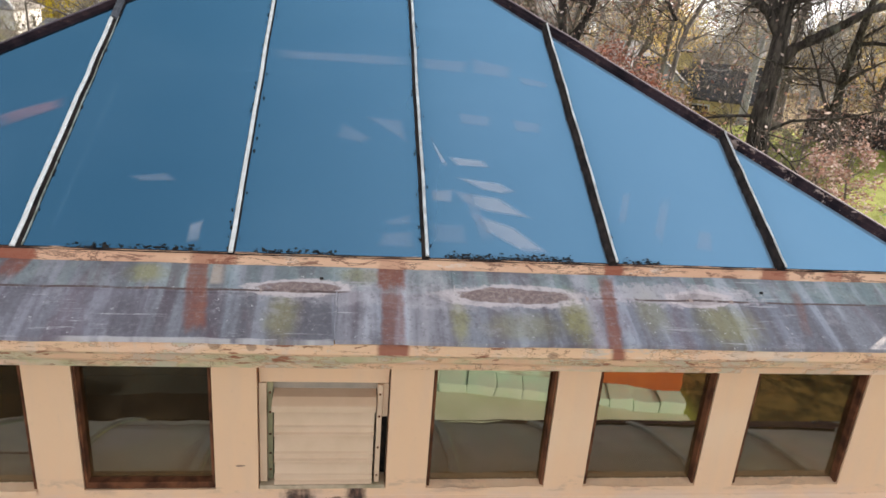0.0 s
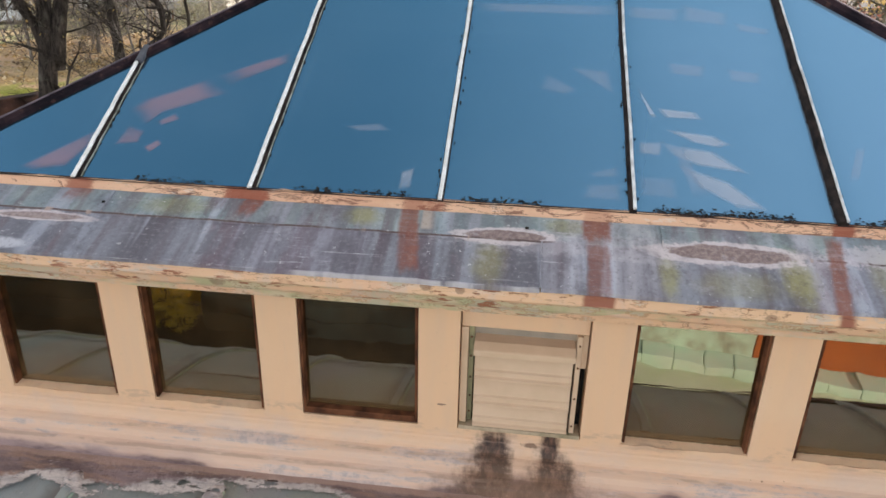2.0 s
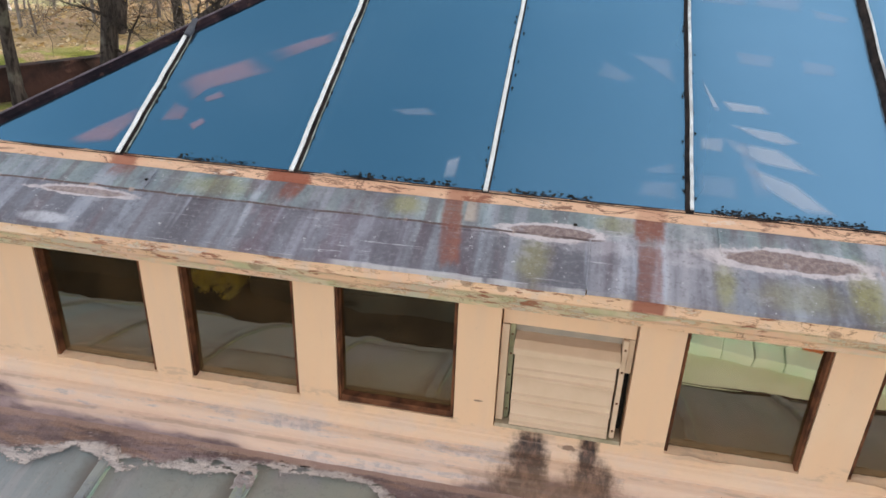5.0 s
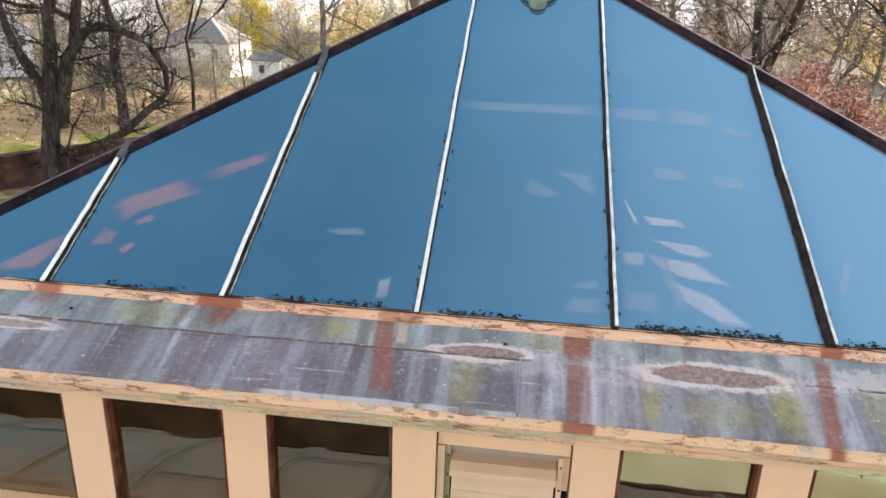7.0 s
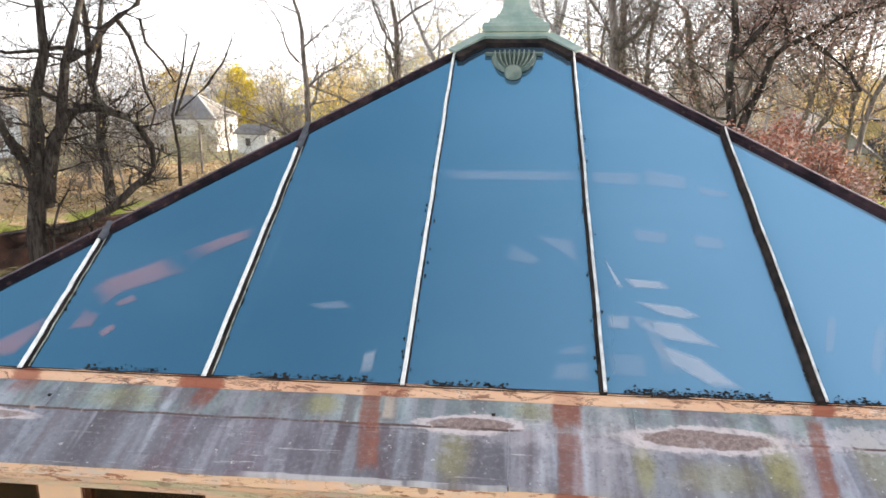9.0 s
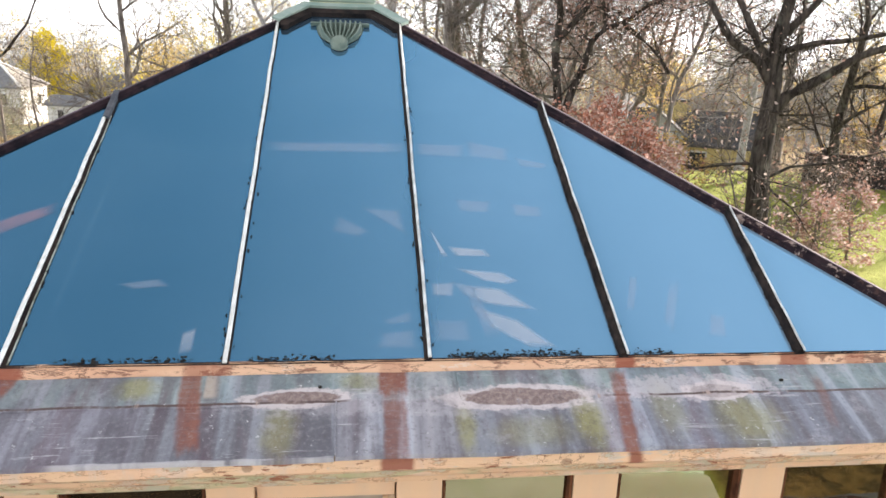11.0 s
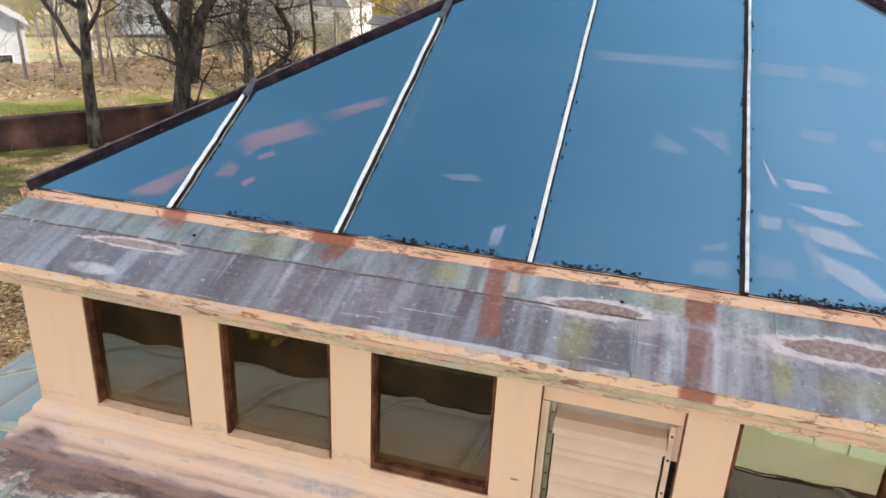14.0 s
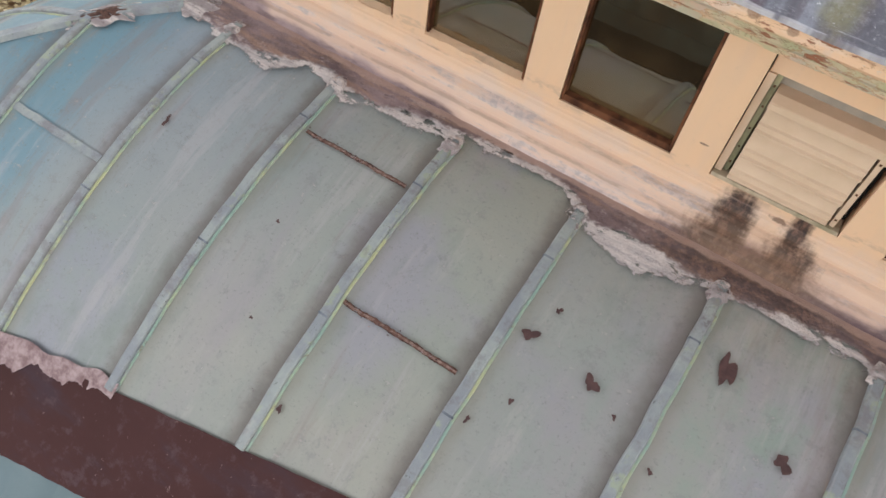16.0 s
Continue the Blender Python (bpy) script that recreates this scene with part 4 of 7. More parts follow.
for nm, x0, x1, y0, y1 in (("wall_left", -WX, -WX + THICK, THICK, BACK - THICK), ("wall_right", WX - THICK, WX, THICK, BACK - THICK), ("wall_rear", -WX, WX, BACK - THICK, BACK)):
    solid(nm, Geo().box(x0, x1, y0, y1, -0.34, 0.66).mesh(nm, M["peach"]), "plain peach-painted side of the roof lantern", "wall")
solid("floor", Geo().box(-WX + 0.13, WX - 0.13, THICK, BACK - THICK, -0.42, -0.36).mesh("floor", M["inside"]), "dark plaster floor inside the lantern", "floor")

lantern = (-WX, WX, 0.0, BACK)
profile = [(0.0, -0.035), (0.012, -0.045), (0.028, -0.062), (0.032, -0.088), (0.052, -0.098), (0.068, -0.108), (0.076, -0.150), (0.098, -0.162), (0.112, -0.176), (0.126, -0.235), (0.13, -0.30)]
g = Geo()
fine = []
for a, b in zip(profile, profile[1:]):
    fine += [a, ((a[0] + b[0]) / 2 + 0.002, (a[1] + b[1]) / 2)]
g.ring(lantern, fine + [profile[-1]])
solid("plinth_trim", g.mesh("plinth_trim", M["peach"]), "stepped peach plinth with grey peeling paint", "trim")
g = Geo().ring(lantern, [(0.13, 0.673), (0.150, 0.668), (0.153, 0.632), (0.146, 0.622), (0.112, 0.616), (0.104, 0.606), (0.098, 0.578), (0.088, 0.566), (0.066, 0.556), (0.060, 0.530), (0.0, 0.522)])
solid("cornice_trim", g.mesh("cornice_trim", M["cornice"]), "peach cornice with flaking paint and green-grey primer", "trim")


def skirt():
    """Lead sheets in two courses on the slope between cornice and glass."""
    top = thing("lead_skirt", (0, 0, 0), "weathered blue-grey lead skirt in two overlapping courses with rust streaks", "roof skirt", kind="structure")
    y_top, z_top, x_top = 0.170, 0.792, 2.385
    mid = 0.64

    def spot(x, s, lift=0.0):
        """x along the front, s from the eave (0) to the top (1)."""
        half = EX + (x_top - EX) * s
        xx = max(-half, min(half, x))
        dent = 0.004 * rough(x, s * 0.6, 0, 3.0) + 0.002 * rough(x, s, 3, 11.0)
        return (xx, EAVE - 0.012 * (1 - s) + (y_top - EAVE) * s, EZ + 0.004 + (z_top - EZ) * s + dent + lift)

    def sheet(a, b, s0, s1, lift):
        g = Geo()
        nx = max(4, int((b - a) / 0.05))
        g.grid(nx, 4, lambda u, v: spot(a + (b - a) * u, s0 + (s1 - s0) * v, lift))
        # folded lower edge
        g.grid(nx, 1, lambda u, v: (lambda p: (p[0], p[1] - 0.003 * (1 - v), p[2] - (0.012 if s0 == 0 else 0.003) * (1 - v)))(spot(a + (b - a) * u, s0, lift)))
        part("sheet", g.mesh("sheet", M["lead"], True), top)

    for a, b in ((-2.47, 0.034), (0.034, 2.47)):
        sheet(a + 0.002, b - 0.002, 0.0, mid + 0.02, 0.0 + 0.003 * (a > 0))
    for a, b in ((-2.47, -1.55), (-1.55, 0.435), (0.435, 2.47)):
        sheet(a + 0.001, b - 0.001, mid - 0.03, 1.0, 0.003)
    for side in (-1, 1):
        g = Geo()
        g.grid(24, 3, lambda u, v: (side * (EX + (x_top - EX) * v), (EAVE + (y_top - EAVE) * v) * (1 - u) + (BACK - (EAVE + (y_top - EAVE) * v)) * u, EZ + (z_top - EZ) * v))
        part("side_sheet", g.mesh("side_sheet", M["lead"], True), top)
    g = Geo().grid(12, 1, lambda u, v: ((EX + (x_top - EX) * v) * (2 * u - 1), BACK - EAVE - (y_top - EAVE) * v, EZ + (z_top - EZ) * v))
    part("rear_sheet", g.mesh("rear_sheet", M["lead"]), top)
    for x, s in ((-0.02, 0.80), (1.57, 0.77), (-1.56, 0.78)):
        p = spot(x, s, 0.008)
        g = Geo().box(p[0] - 0.006, p[0] + 0.006, p[1] - 0.004, p[1] + 0.005, p[2] - 0.004, p[2] + 0.003, 0.002)
        part("nail_hole", g.mesh("nail_hole", M["grime"]), top)
    # raised welts where sheets meet
    for x, s0, s1 in ((0.034, 0.0, 0.62), (0.435, 0.66, 0.98), (-1.55, 0.66, 0.98)):
        g = Geo().sweep([spot(x + 0.004 * rough(k, 1.7), s0 + (s1 - s0) * k / 6, 0.008) for k in range(7)], [(-0.003, -0.004), (-0.002, 0.001), (0.002, 0.001), (0.003, -0.004)])
        part("welt", g.mesh("welt", M["lead"]), top)


skirt()
g = Geo()
g.grid(90, 4, lambda u, v: (2.40 * (2 * u - 1), 0.160 + 0.030 * min(1, v * 1.6) + 0.003 * rough(u * 30, v), 0.782 + 0.052 * v + 0.003 * rough(u * 40, 2.0)))
g.grid(90, 1, lambda u, v: (2.40 * (2 * u - 1), 0.190 + 0.05 * v, 0.834 + 0.004 * rough(u * 40, 2.0)))
for side in (-1, 1):
    g.grid(30, 2, lambda u, v: (side * (2.39 + 0.012 * v), 0.16 + 5.2 * u, 0.77 + 0.064 * v))
solid("glazing_sill_trim", g.mesh("glazing_sill_trim", M["strip"], True), "peach strip below the glass with rust stains and cracks", "trim")


# ---- windows and louver ----
def window(n, k):
    cx = k * PITCH
    top = thing("window_%d" % n, (cx, 0, 0), "small square window with rusty brown steel frame and old glass", "window", "lantern windows", "structure")
    h, w, d0, d1 = HEAD, HALF - 0.002, 0.004, 0.085
    wide = 0.011
    for nm, a, b, c, d in (("jamb", -w, -w + wide, 0.002, h - 0.002), ("jamb", w - wide, w, 0.002, h - 0.002), ("head", -w + wide, w - wide, h - wide - 0.002, h - 0.002), ("bottom_rail", -w + wide, w - wide, 0.002, 0.008 if n != 3 else 0.030)):
        y0 = d0 if nm != "bottom_rail" or n == 3 else 0.033
        part(nm, Geo().box(a, b, y0, d1, c, d, 0.003).mesh(nm, M["rust_frame"]), top)
    part("pane", Geo().box(-w + wide - 0.003, w - wide + 0.003, 0.036, 0.040, 0.006, h - 0.010).mesh("pane", M["glass"]), top, "old uneven clear glass")
    g = Geo()
    g.grid(60, 4, lambda u, v: ((2 * u - 1) * w, -0.008 + 0.042 * v, 0.003 + 0.005 * abs(rough(u * 16 + n * 5, v, 0)) + 0.007 * v + 0.003 * rough(u * 44 + n * 3, v * 2)))
    g.grid(26, 1, lambda u, v: ((2 * u - 1) * w, -0.008, -0.012 + 0.010 * rough(u * 9 + n * 7, 1.3) + 0.016 * v))
    if n != 3:
        part("sill", g.mesh("sill", M["peach"], True), top, "peach sill with torn paint")
    # crumbs of old putty along the sill
    rnd = random.Random(40 + n)
    g = Geo()
    for i in range(22 if n == 3 else 3):
        x, y, r = rnd.uniform(-0.19, 0.19), rnd.uniform(0.012, 0.05), rnd.uniform(0.003, 0.009)
        g.box(x - r * 1.6, x + r * 1.6, y - r, y + r, 0.008, 0.012 + r, r * 0.3)
    if n == 3:
        part("putty", g.mesh("putty", M["rust_frame"]), top, "crumbled dark putty")["kind"] = "stuff"
    return top


for n, k in ((1, -3), (2, -2), (3, -1), (5, 1), (6, 2), (7, 3)):
    window(n, k)


def louver():
    top = thing("exhaust_louver", (0, 0, 0), "cream-painted gravity louver with closed blades, set in a wall opening", "vent")
    w, l, r = 0.226, -0.176, 0.180
    part("backing", Geo().box(-w, w, 0.088, 0.100, 0.002, HEAD - 0.002).mesh("backing", M["louver_frame"]), top)
    part("head_panel", Geo().box(-w + 0.003, w - 0.003, 0.022, 0.088, 0.428, HEAD - 0.002, 0.003).mesh("head_panel", M["peach"]), top)
    part("rebate", Geo().box(l - 0.02, r + 0.02, 0.062, 0.088, 0.372, 0.426).mesh("rebate", M["rebate"]), top, "rebate over the hood with its shade painted grey")
    part("stile", Geo().box(-w + 0.002, l - 0.022, 0.018, 0.088, 0.018, 0.426, 0.002).mesh("stile", M["louver"]), top)
    part("stile", Geo().box(l - 0.021, l - 0.003, 0.034, 0.088, 0.018, 0.426, 0.002).mesh("stile", M["olive"]), top, "olive-stained inner stile")
    part("stile", Geo().box(r + 0.004, r + 0.022, 0.010, 0.088, 0.018, 0.426, 0.002).mesh("stile", M["louver"]), top)
    # shade of the gap is a black strip at its back
    part("gap", Geo().box(r + 0.023, w - 0.002, 0.070, 0.088, 0.018, 0.29).mesh("gap", M["grime"]), top, "black strip for the shaded gap beside the frame")
    part("stile", Geo().box(r + 0.023, w - 0.003, 0.022, 0.088, 0.292, 0.426, 0.002).mesh("stile", M["louver"]), top)
    part("frame_rail", Geo().box(-w + 0.002, w - 0.002, -0.004, 0.088, 0.001, 0.017, 0.003).mesh("frame_rail", M["louver_frame"]), top)
    g = Geo().sweep([(l, 0, 0.372), (r, 0, 0.372)], [(-0.086, 0.008), (-0.060, 0.010), (-0.010, 0.006), (0.022, -0.010), (0.026, -0.014), (0.026, -0.034), (0.020, -0.036), (0.018, -0.020), (-0.010, -0.008), (-0.086, -0.006)])
    part("hood", g.mesh("hood", M["louver"]), top, "projecting cream hood")
    a, b = l + 0.004, r - 0.004
    zs = (0.019, 0.112, 0.222, 0.340)
    for z0, z1 in zip(zs, zs[1:]):
        prof = [(0.030, z0 + 0.006), (0.004, z0 + 0.006), (-0.002, z0 + 0.001), (-0.010, z0 + 0.002), (-0.010, z0 + 0.010), (-0.001, z0 + 0.016), (0.001, z0 + 0.026), (-0.005, z0 + 0.028), (-0.004, z0 + 0.036), (0.004, z0 + 0.042), (0.016, z1 - 0.004), (0.030, z1)]
        g = Geo()
        n = len(prof)
        g.add([(a, y + 0.006, z) for y, z in prof] + [(b, y + 0.006, z) for y, z in prof], [(j, j + 1, n + 1 + j, n + j) for j in range(n - 1)])
        g.box(a, b, 0.046, 0.050, z0, z1)
        part("blade", g.mesh("blade", M["louver"]), top)
    for x, y, zz in ((l - 0.012, 0.034, (0.06, 0.13, 0.21, 0.30, 0.38)), (r + 0.013, 0.010, (0.05, 0.17, 0.30, 0.39)), (0.0, 0.0, ())):
        for z in zz:
            g = Geo().box(x - 0.0035, x + 0.0035, y - 0.003, y + 0.002, z - 0.0035, z + 0.0035, 0.001)
            part("bolt", g.mesh("bolt", M["rust_frame"]), top, "rusty bolt")


# shadow over the hood, put into the rebate's darker grey
M["rebate"] = plain("rebate_shade_grey", (0.40, 0.33, 0.26), (0.30, 0.26, 0.21), 9, 0.7)
M["olive"] = plain("olive_stained_paint", (0.36, 0.33, 0.19), (0.20, 0.19, 0.11), 12, 0.7)
louver()


# ---- the glass pyramid ----
def skylight():
    top = thing("pyramid_skylight", (0, 0, 0), "pyramid skylight with blue reflective glass, metal glazing bars and rusted hips", "skylight")
    head = GRUN + GY
    corner = 2.40

    def hip_x(v):
        return corner + (0.345 - corner) * v

    edges_f = [-corner] + BAR_FOOT + [corner]
    edges_h = [-corner] + BAR_HEAD + [corner]
    heads = [0.0, 0.325, 0.665, 1.0, 1.0, 0.665, 0.325, 0.0]
    for k in range(7):
        pts = [on_glass(edges_f[k] + (0.004 if k else 0), 0), on_glass(edges_f[k + 1] - (0.004 if k < 6 else 0), 0)]
        pts += [on_glass(edges_h[k + 1], heads[k + 1]), on_glass(edges_h[k], heads[k])]
        if k in (0, 6):
            pts = [p for i, p in enumerate(pts) if not ((k == 0 and i == 3) or (k == 6 and i == 2))]
        n = Vector((0, -GRISE, GRUN)).normalized()
        m = len(pts)
        g = Geo().add(pts + [p - n * 0.006 for p in pts], [tuple(range(m)), tuple(reversed(range(m, 2 * m)))] + [(i, m + i, m + (i + 1) % m, (i + 1) % m) for i in range(m)])
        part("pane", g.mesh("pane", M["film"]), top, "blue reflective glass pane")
    # the other three slopes
    yb = 2 * (GY + GRUN + 0.345) - GY
    zt = GZ + GRISE
    apex_y0, apex_y1 = GY + GRUN, yb - GRUN
    for k in range(7):
        for side in (-1, 1):
            f0, f1 = k / 7, (k + 1) / 7
            h = [0, 1 / 3, 2 / 3, 1, 1, 2 / 3, 1 / 3, 0]
            q = []
            for f, hh in ((f0, 0), (f1, 0), (f1, h[k + 1]), (f0, h[k])):
                q.append((side * (corner - (corner - 0.345) * hh), GY + (yb - GY) * f, GZ + GRISE * hh))
            if k in (0, 6):
                q = [p for i, p in enumerate(q) if not ((k == 0 and i == 3) or (k == 6 and i == 2))]
            part("pane", Geo().add(q, [tuple(range(len(q)))]).mesh("pane", M["film"]), top)
    q = [(-corner, yb, GZ), (corner, yb, GZ), (0.345, apex_y1, zt), (-0.345, apex_y1, zt)]
    part("pane", Geo().add(q, [(0, 1, 2, 3)]).mesh("pane", M["film"]), top)
    # glazing bars with metal caps
    rnd = random.Random(5)
    slim = [(-0.016, 0), (-0.015, 0.014), (-0.010, 0.022), (0.008, 0.022), (0.0095, 0.012), (0.010, 0)]
    low = [(-0.015, 0), (-0.014, 0.007), (-0.010, 0.010), (0.006, 0.010), (0.0085, 0.007), (0.009, 0)]
    broad = [(-0.015, 0), (-0.014, 0.007), (-0.010, 0.010), (0.000, 0.010), (0.004, 0.004), (0.016, 0.003), (0.017, 0)]
    stout = [(-0.021, 0), (-0.017, 0.018), (-0.009, 0.024), (0.007, 0.024), (0.012, 0.016), (0.013, 0)]
    BAR_EDGE = [broad, broad, low, slim, stout, stout]
    for k in range(6):
        a, b, v1 = BAR_FOOT[k], BAR_HEAD[k], heads[k + 1]
        wob = [0.004 * rough(k * 7.0 + 0.35 * i, 2.0) for i in range(25)]
        line = [on_glass(a + (b - a) * i / 24 + wob[i], v1 * i / 24 * 0.995 - 0.004 * (i == 0), 0.001) for i in range(25)]
        up = Vector((0, -GRISE, GRUN)).normalized()
        bar = part("glazing_bar", Geo().sweep(line, BAR_EDGE[k], up).mesh("glazing_bar", M["bar_dark"]), top, "blackened glazing bar")
        off = (-0.006, -0.006, -0.003, 0.001, 0.005, 0.004)[k]
        wide = (0.0085, 0.0080, 0.0075, 0.0058, 0.0042, 0.0030)[k]
        line = [on_glass(a + (b - a) * i / 24 + wob[i] + off, (v1 * (0.88 if k in (0, 1) else 0.985)) * i / 24 - 0.006 * (i == 0), (0.011 if k < 3 else 0.023) + 0.002 * rough(k * 3.0 + i * 0.8)) for i in range(25)]
        cap = Geo().sweep(line, [(-wide, 0), (-wide, 0.004), (-wide * 0.5, 0.009), (wide * 0.5, 0.009), (wide, 0.004), (wide, 0)], up)
        # the three left caps carry the stronger painted glint
        part("bar_cap", cap.mesh("bar_cap", M["cap_glint"] if k < 3 else M["cap_faint_glint"]), bar, "pale aluminium cap strip")
        if k in (0, 1):
            line = [on_glass(a + (b - a) * i / 24 + wob[i] + 0.0175, v1 * 0.88 * i / 24, 0.002) for i in range(25)]
            part("cap_lip", Geo().sweep(line, [(-0.0025, 0), (-0.002, 0.004), (0.002, 0.004), (0.0025, 0)], up).mesh("cap_lip", M["lip"]), bar, "pale edge of the bar's channel")
            line = [on_glass(a + (b - a) * (0.86 + 0.14 * i / 6) - 0.002, v1 * (0.86 + 0.14 * i / 6), 0.014) for i in range(7)]
            part("sleeve", Geo().sweep(line, [(-0.015, -0.018), (-0.014, 0.006), (-0.008, 0.012), (0.008, 0.012), (0.014, 0.006), (0.015, -0.018)], up).mesh("sleeve", M["sleeve"]), bar, "grey lead sleeve at the bar's head")
        # lumps of black mastic beside the bar
        g = Geo()
        for i in range(44):
            v = rnd.uniform(0.0, 0.75) * v1
            s = rnd.choice((-1, -1, 1))
            p = on_glass(a + (b - a) * v / v1 + s * rnd.uniform(0.016, 0.024), v, 0.0)
            r = rnd.uniform(0.001, 0.0032)
            g.box(p.x - r, p.x + r, p.y - r * 4, p.y + r * 4, p.z - r * 0.8, p.z + r * 0.9, r * 0.35)
        part("mastic", g.mesh("mastic", M["grime"]), bar, "black mastic lumps")["kind"] = "stuff"
    # hips
    ends = [(-corner, GY), (corner, GY), (corner, yb), (-corner, yb)]
    tops = [(-0.345, apex_y0), (0.345, apex_y0), (0.345, apex_y1), (-0.345, apex_y1)]
    for (x0, y0), (x1, y1) in zip(ends, tops):
        path = [Vector((x0, y0, GZ + 0.004)).lerp(Vector((x1, y1, zt + 0.004)), i / 20) + Vector((0, 0, 0.003 * rough(i * 0.9, x0))) for i in range(21)]
        near = 0.034 if x0 < 0 else 0.048
        g = Geo().sweep(path, [(-0.048, -0.022), (-0.045, 0.000), (-0.026, 0.007), (-0.014, 0.014), (0.010, 0.014), (near * 0.6, 0.007), (near - 0.003, 0.000), (near, -0.022)])
        hip = part("hip_bar", g.mesh("hip_bar", M["hip"]), top, "dark rusted hip bar")
        g = Geo().sweep([p + Vector((0, 0, 0.014)) for p in path], [(-0.012, -0.002), (-0.011, 0.004), (0.004, 0.005), (0.006, -0.002)])
        part("hip_lip", g.mesh("hip_lip", M["hip_lip"]), hip, "lilac-grey strip along the hip")
    # foot angle along the glass
    g = Geo().sweep([on_glass(-corner + 2 * corner * i / 40, -0.002, 0.0) + Vector((0, 0, 0.002 * rough(i * 1.3, 4))) for i in range(41)], [(-0.006, -0.004), (-0.006, 0.002), (0.002, 0.003), (0.007, -0.004)])
    part("foot_angle", g.mesh("foot_angle", M["bar_dark"]), top, "black angle at the foot of the glass")
    # patches of light seen in the glass, painted as thin pale and pink sheets
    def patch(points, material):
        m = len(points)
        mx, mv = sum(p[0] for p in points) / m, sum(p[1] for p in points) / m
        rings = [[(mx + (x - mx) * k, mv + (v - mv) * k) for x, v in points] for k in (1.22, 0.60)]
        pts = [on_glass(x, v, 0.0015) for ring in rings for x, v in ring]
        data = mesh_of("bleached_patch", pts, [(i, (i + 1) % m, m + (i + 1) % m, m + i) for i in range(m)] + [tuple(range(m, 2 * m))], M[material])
        patch_weight = data.attributes.new("patch_weight", "FLOAT", "POINT")
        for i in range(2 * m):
            patch_weight.data[i].value = 0.0 if i < m else 1.0
        part("bleached_patch", data, top, "patch of light painted on the blue glass")

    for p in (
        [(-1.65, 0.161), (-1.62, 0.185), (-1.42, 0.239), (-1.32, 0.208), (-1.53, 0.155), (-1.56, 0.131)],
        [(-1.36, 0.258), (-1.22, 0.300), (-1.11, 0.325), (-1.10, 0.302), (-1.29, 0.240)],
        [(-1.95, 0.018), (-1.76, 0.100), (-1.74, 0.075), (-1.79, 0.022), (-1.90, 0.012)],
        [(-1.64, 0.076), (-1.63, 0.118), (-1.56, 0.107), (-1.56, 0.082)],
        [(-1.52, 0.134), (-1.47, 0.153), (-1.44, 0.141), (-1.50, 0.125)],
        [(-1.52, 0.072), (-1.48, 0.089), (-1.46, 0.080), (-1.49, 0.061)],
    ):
        patch(p, "light_pink")
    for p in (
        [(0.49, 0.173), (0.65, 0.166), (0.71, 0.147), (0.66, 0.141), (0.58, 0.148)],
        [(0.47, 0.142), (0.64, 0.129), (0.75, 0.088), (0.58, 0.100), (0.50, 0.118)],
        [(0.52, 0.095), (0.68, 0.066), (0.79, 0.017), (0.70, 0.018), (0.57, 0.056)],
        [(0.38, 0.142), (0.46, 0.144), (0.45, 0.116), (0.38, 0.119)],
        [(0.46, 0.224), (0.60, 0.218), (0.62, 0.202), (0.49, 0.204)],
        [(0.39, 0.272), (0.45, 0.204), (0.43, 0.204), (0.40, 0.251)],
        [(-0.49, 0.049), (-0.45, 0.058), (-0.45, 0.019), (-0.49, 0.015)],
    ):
        patch(p, "light_pale")
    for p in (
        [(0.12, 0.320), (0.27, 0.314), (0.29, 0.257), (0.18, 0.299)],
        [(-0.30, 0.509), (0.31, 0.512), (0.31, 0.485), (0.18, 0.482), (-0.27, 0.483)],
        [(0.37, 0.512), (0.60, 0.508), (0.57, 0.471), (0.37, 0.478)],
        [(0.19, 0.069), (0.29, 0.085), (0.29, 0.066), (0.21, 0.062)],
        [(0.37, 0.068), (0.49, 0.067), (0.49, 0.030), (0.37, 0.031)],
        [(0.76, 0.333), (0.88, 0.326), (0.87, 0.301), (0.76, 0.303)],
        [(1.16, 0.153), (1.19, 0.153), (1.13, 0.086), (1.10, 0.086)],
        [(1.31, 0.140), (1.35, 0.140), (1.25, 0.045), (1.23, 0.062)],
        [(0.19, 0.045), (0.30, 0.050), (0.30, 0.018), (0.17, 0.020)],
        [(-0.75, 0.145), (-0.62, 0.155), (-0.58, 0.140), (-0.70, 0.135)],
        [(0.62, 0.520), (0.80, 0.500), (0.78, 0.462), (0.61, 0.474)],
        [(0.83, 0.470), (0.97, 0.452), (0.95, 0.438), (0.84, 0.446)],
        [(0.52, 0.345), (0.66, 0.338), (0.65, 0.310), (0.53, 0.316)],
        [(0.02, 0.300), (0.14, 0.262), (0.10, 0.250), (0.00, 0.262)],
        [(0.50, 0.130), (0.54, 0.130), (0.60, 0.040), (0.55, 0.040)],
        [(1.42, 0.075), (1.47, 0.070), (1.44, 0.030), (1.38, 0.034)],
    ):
        patch(p, "light_faint")
    # grime along the foot of the panes
    for a, b, much in ((-1.51, -1.19, 90), (-0.88, -0.45, 110), (-0.26, 0.02, 90), (0.41, 0.88, 320), (1.07, 1.22, 60), (-0.50, -0.44, 10)):
        g = Geo()
        for i in range(much):
            x, v, r = rnd.uniform(a, b), abs(rnd.gauss(0.002, 0.0042)), rnd.choice((0.0007, 0.001, 0.0014, 0.002, 0.0028))
            ring = []
            for q in range(7):
                an = q * 2 * math.pi / 7
                ring.append(on_glass(x + math.cos(an) * r * rnd.uniform(0.8, 3.4), v + math.sin(an) * r * rnd.uniform(0.3, 0.7), 0.0012 + 0.0002 * (i % 7)))
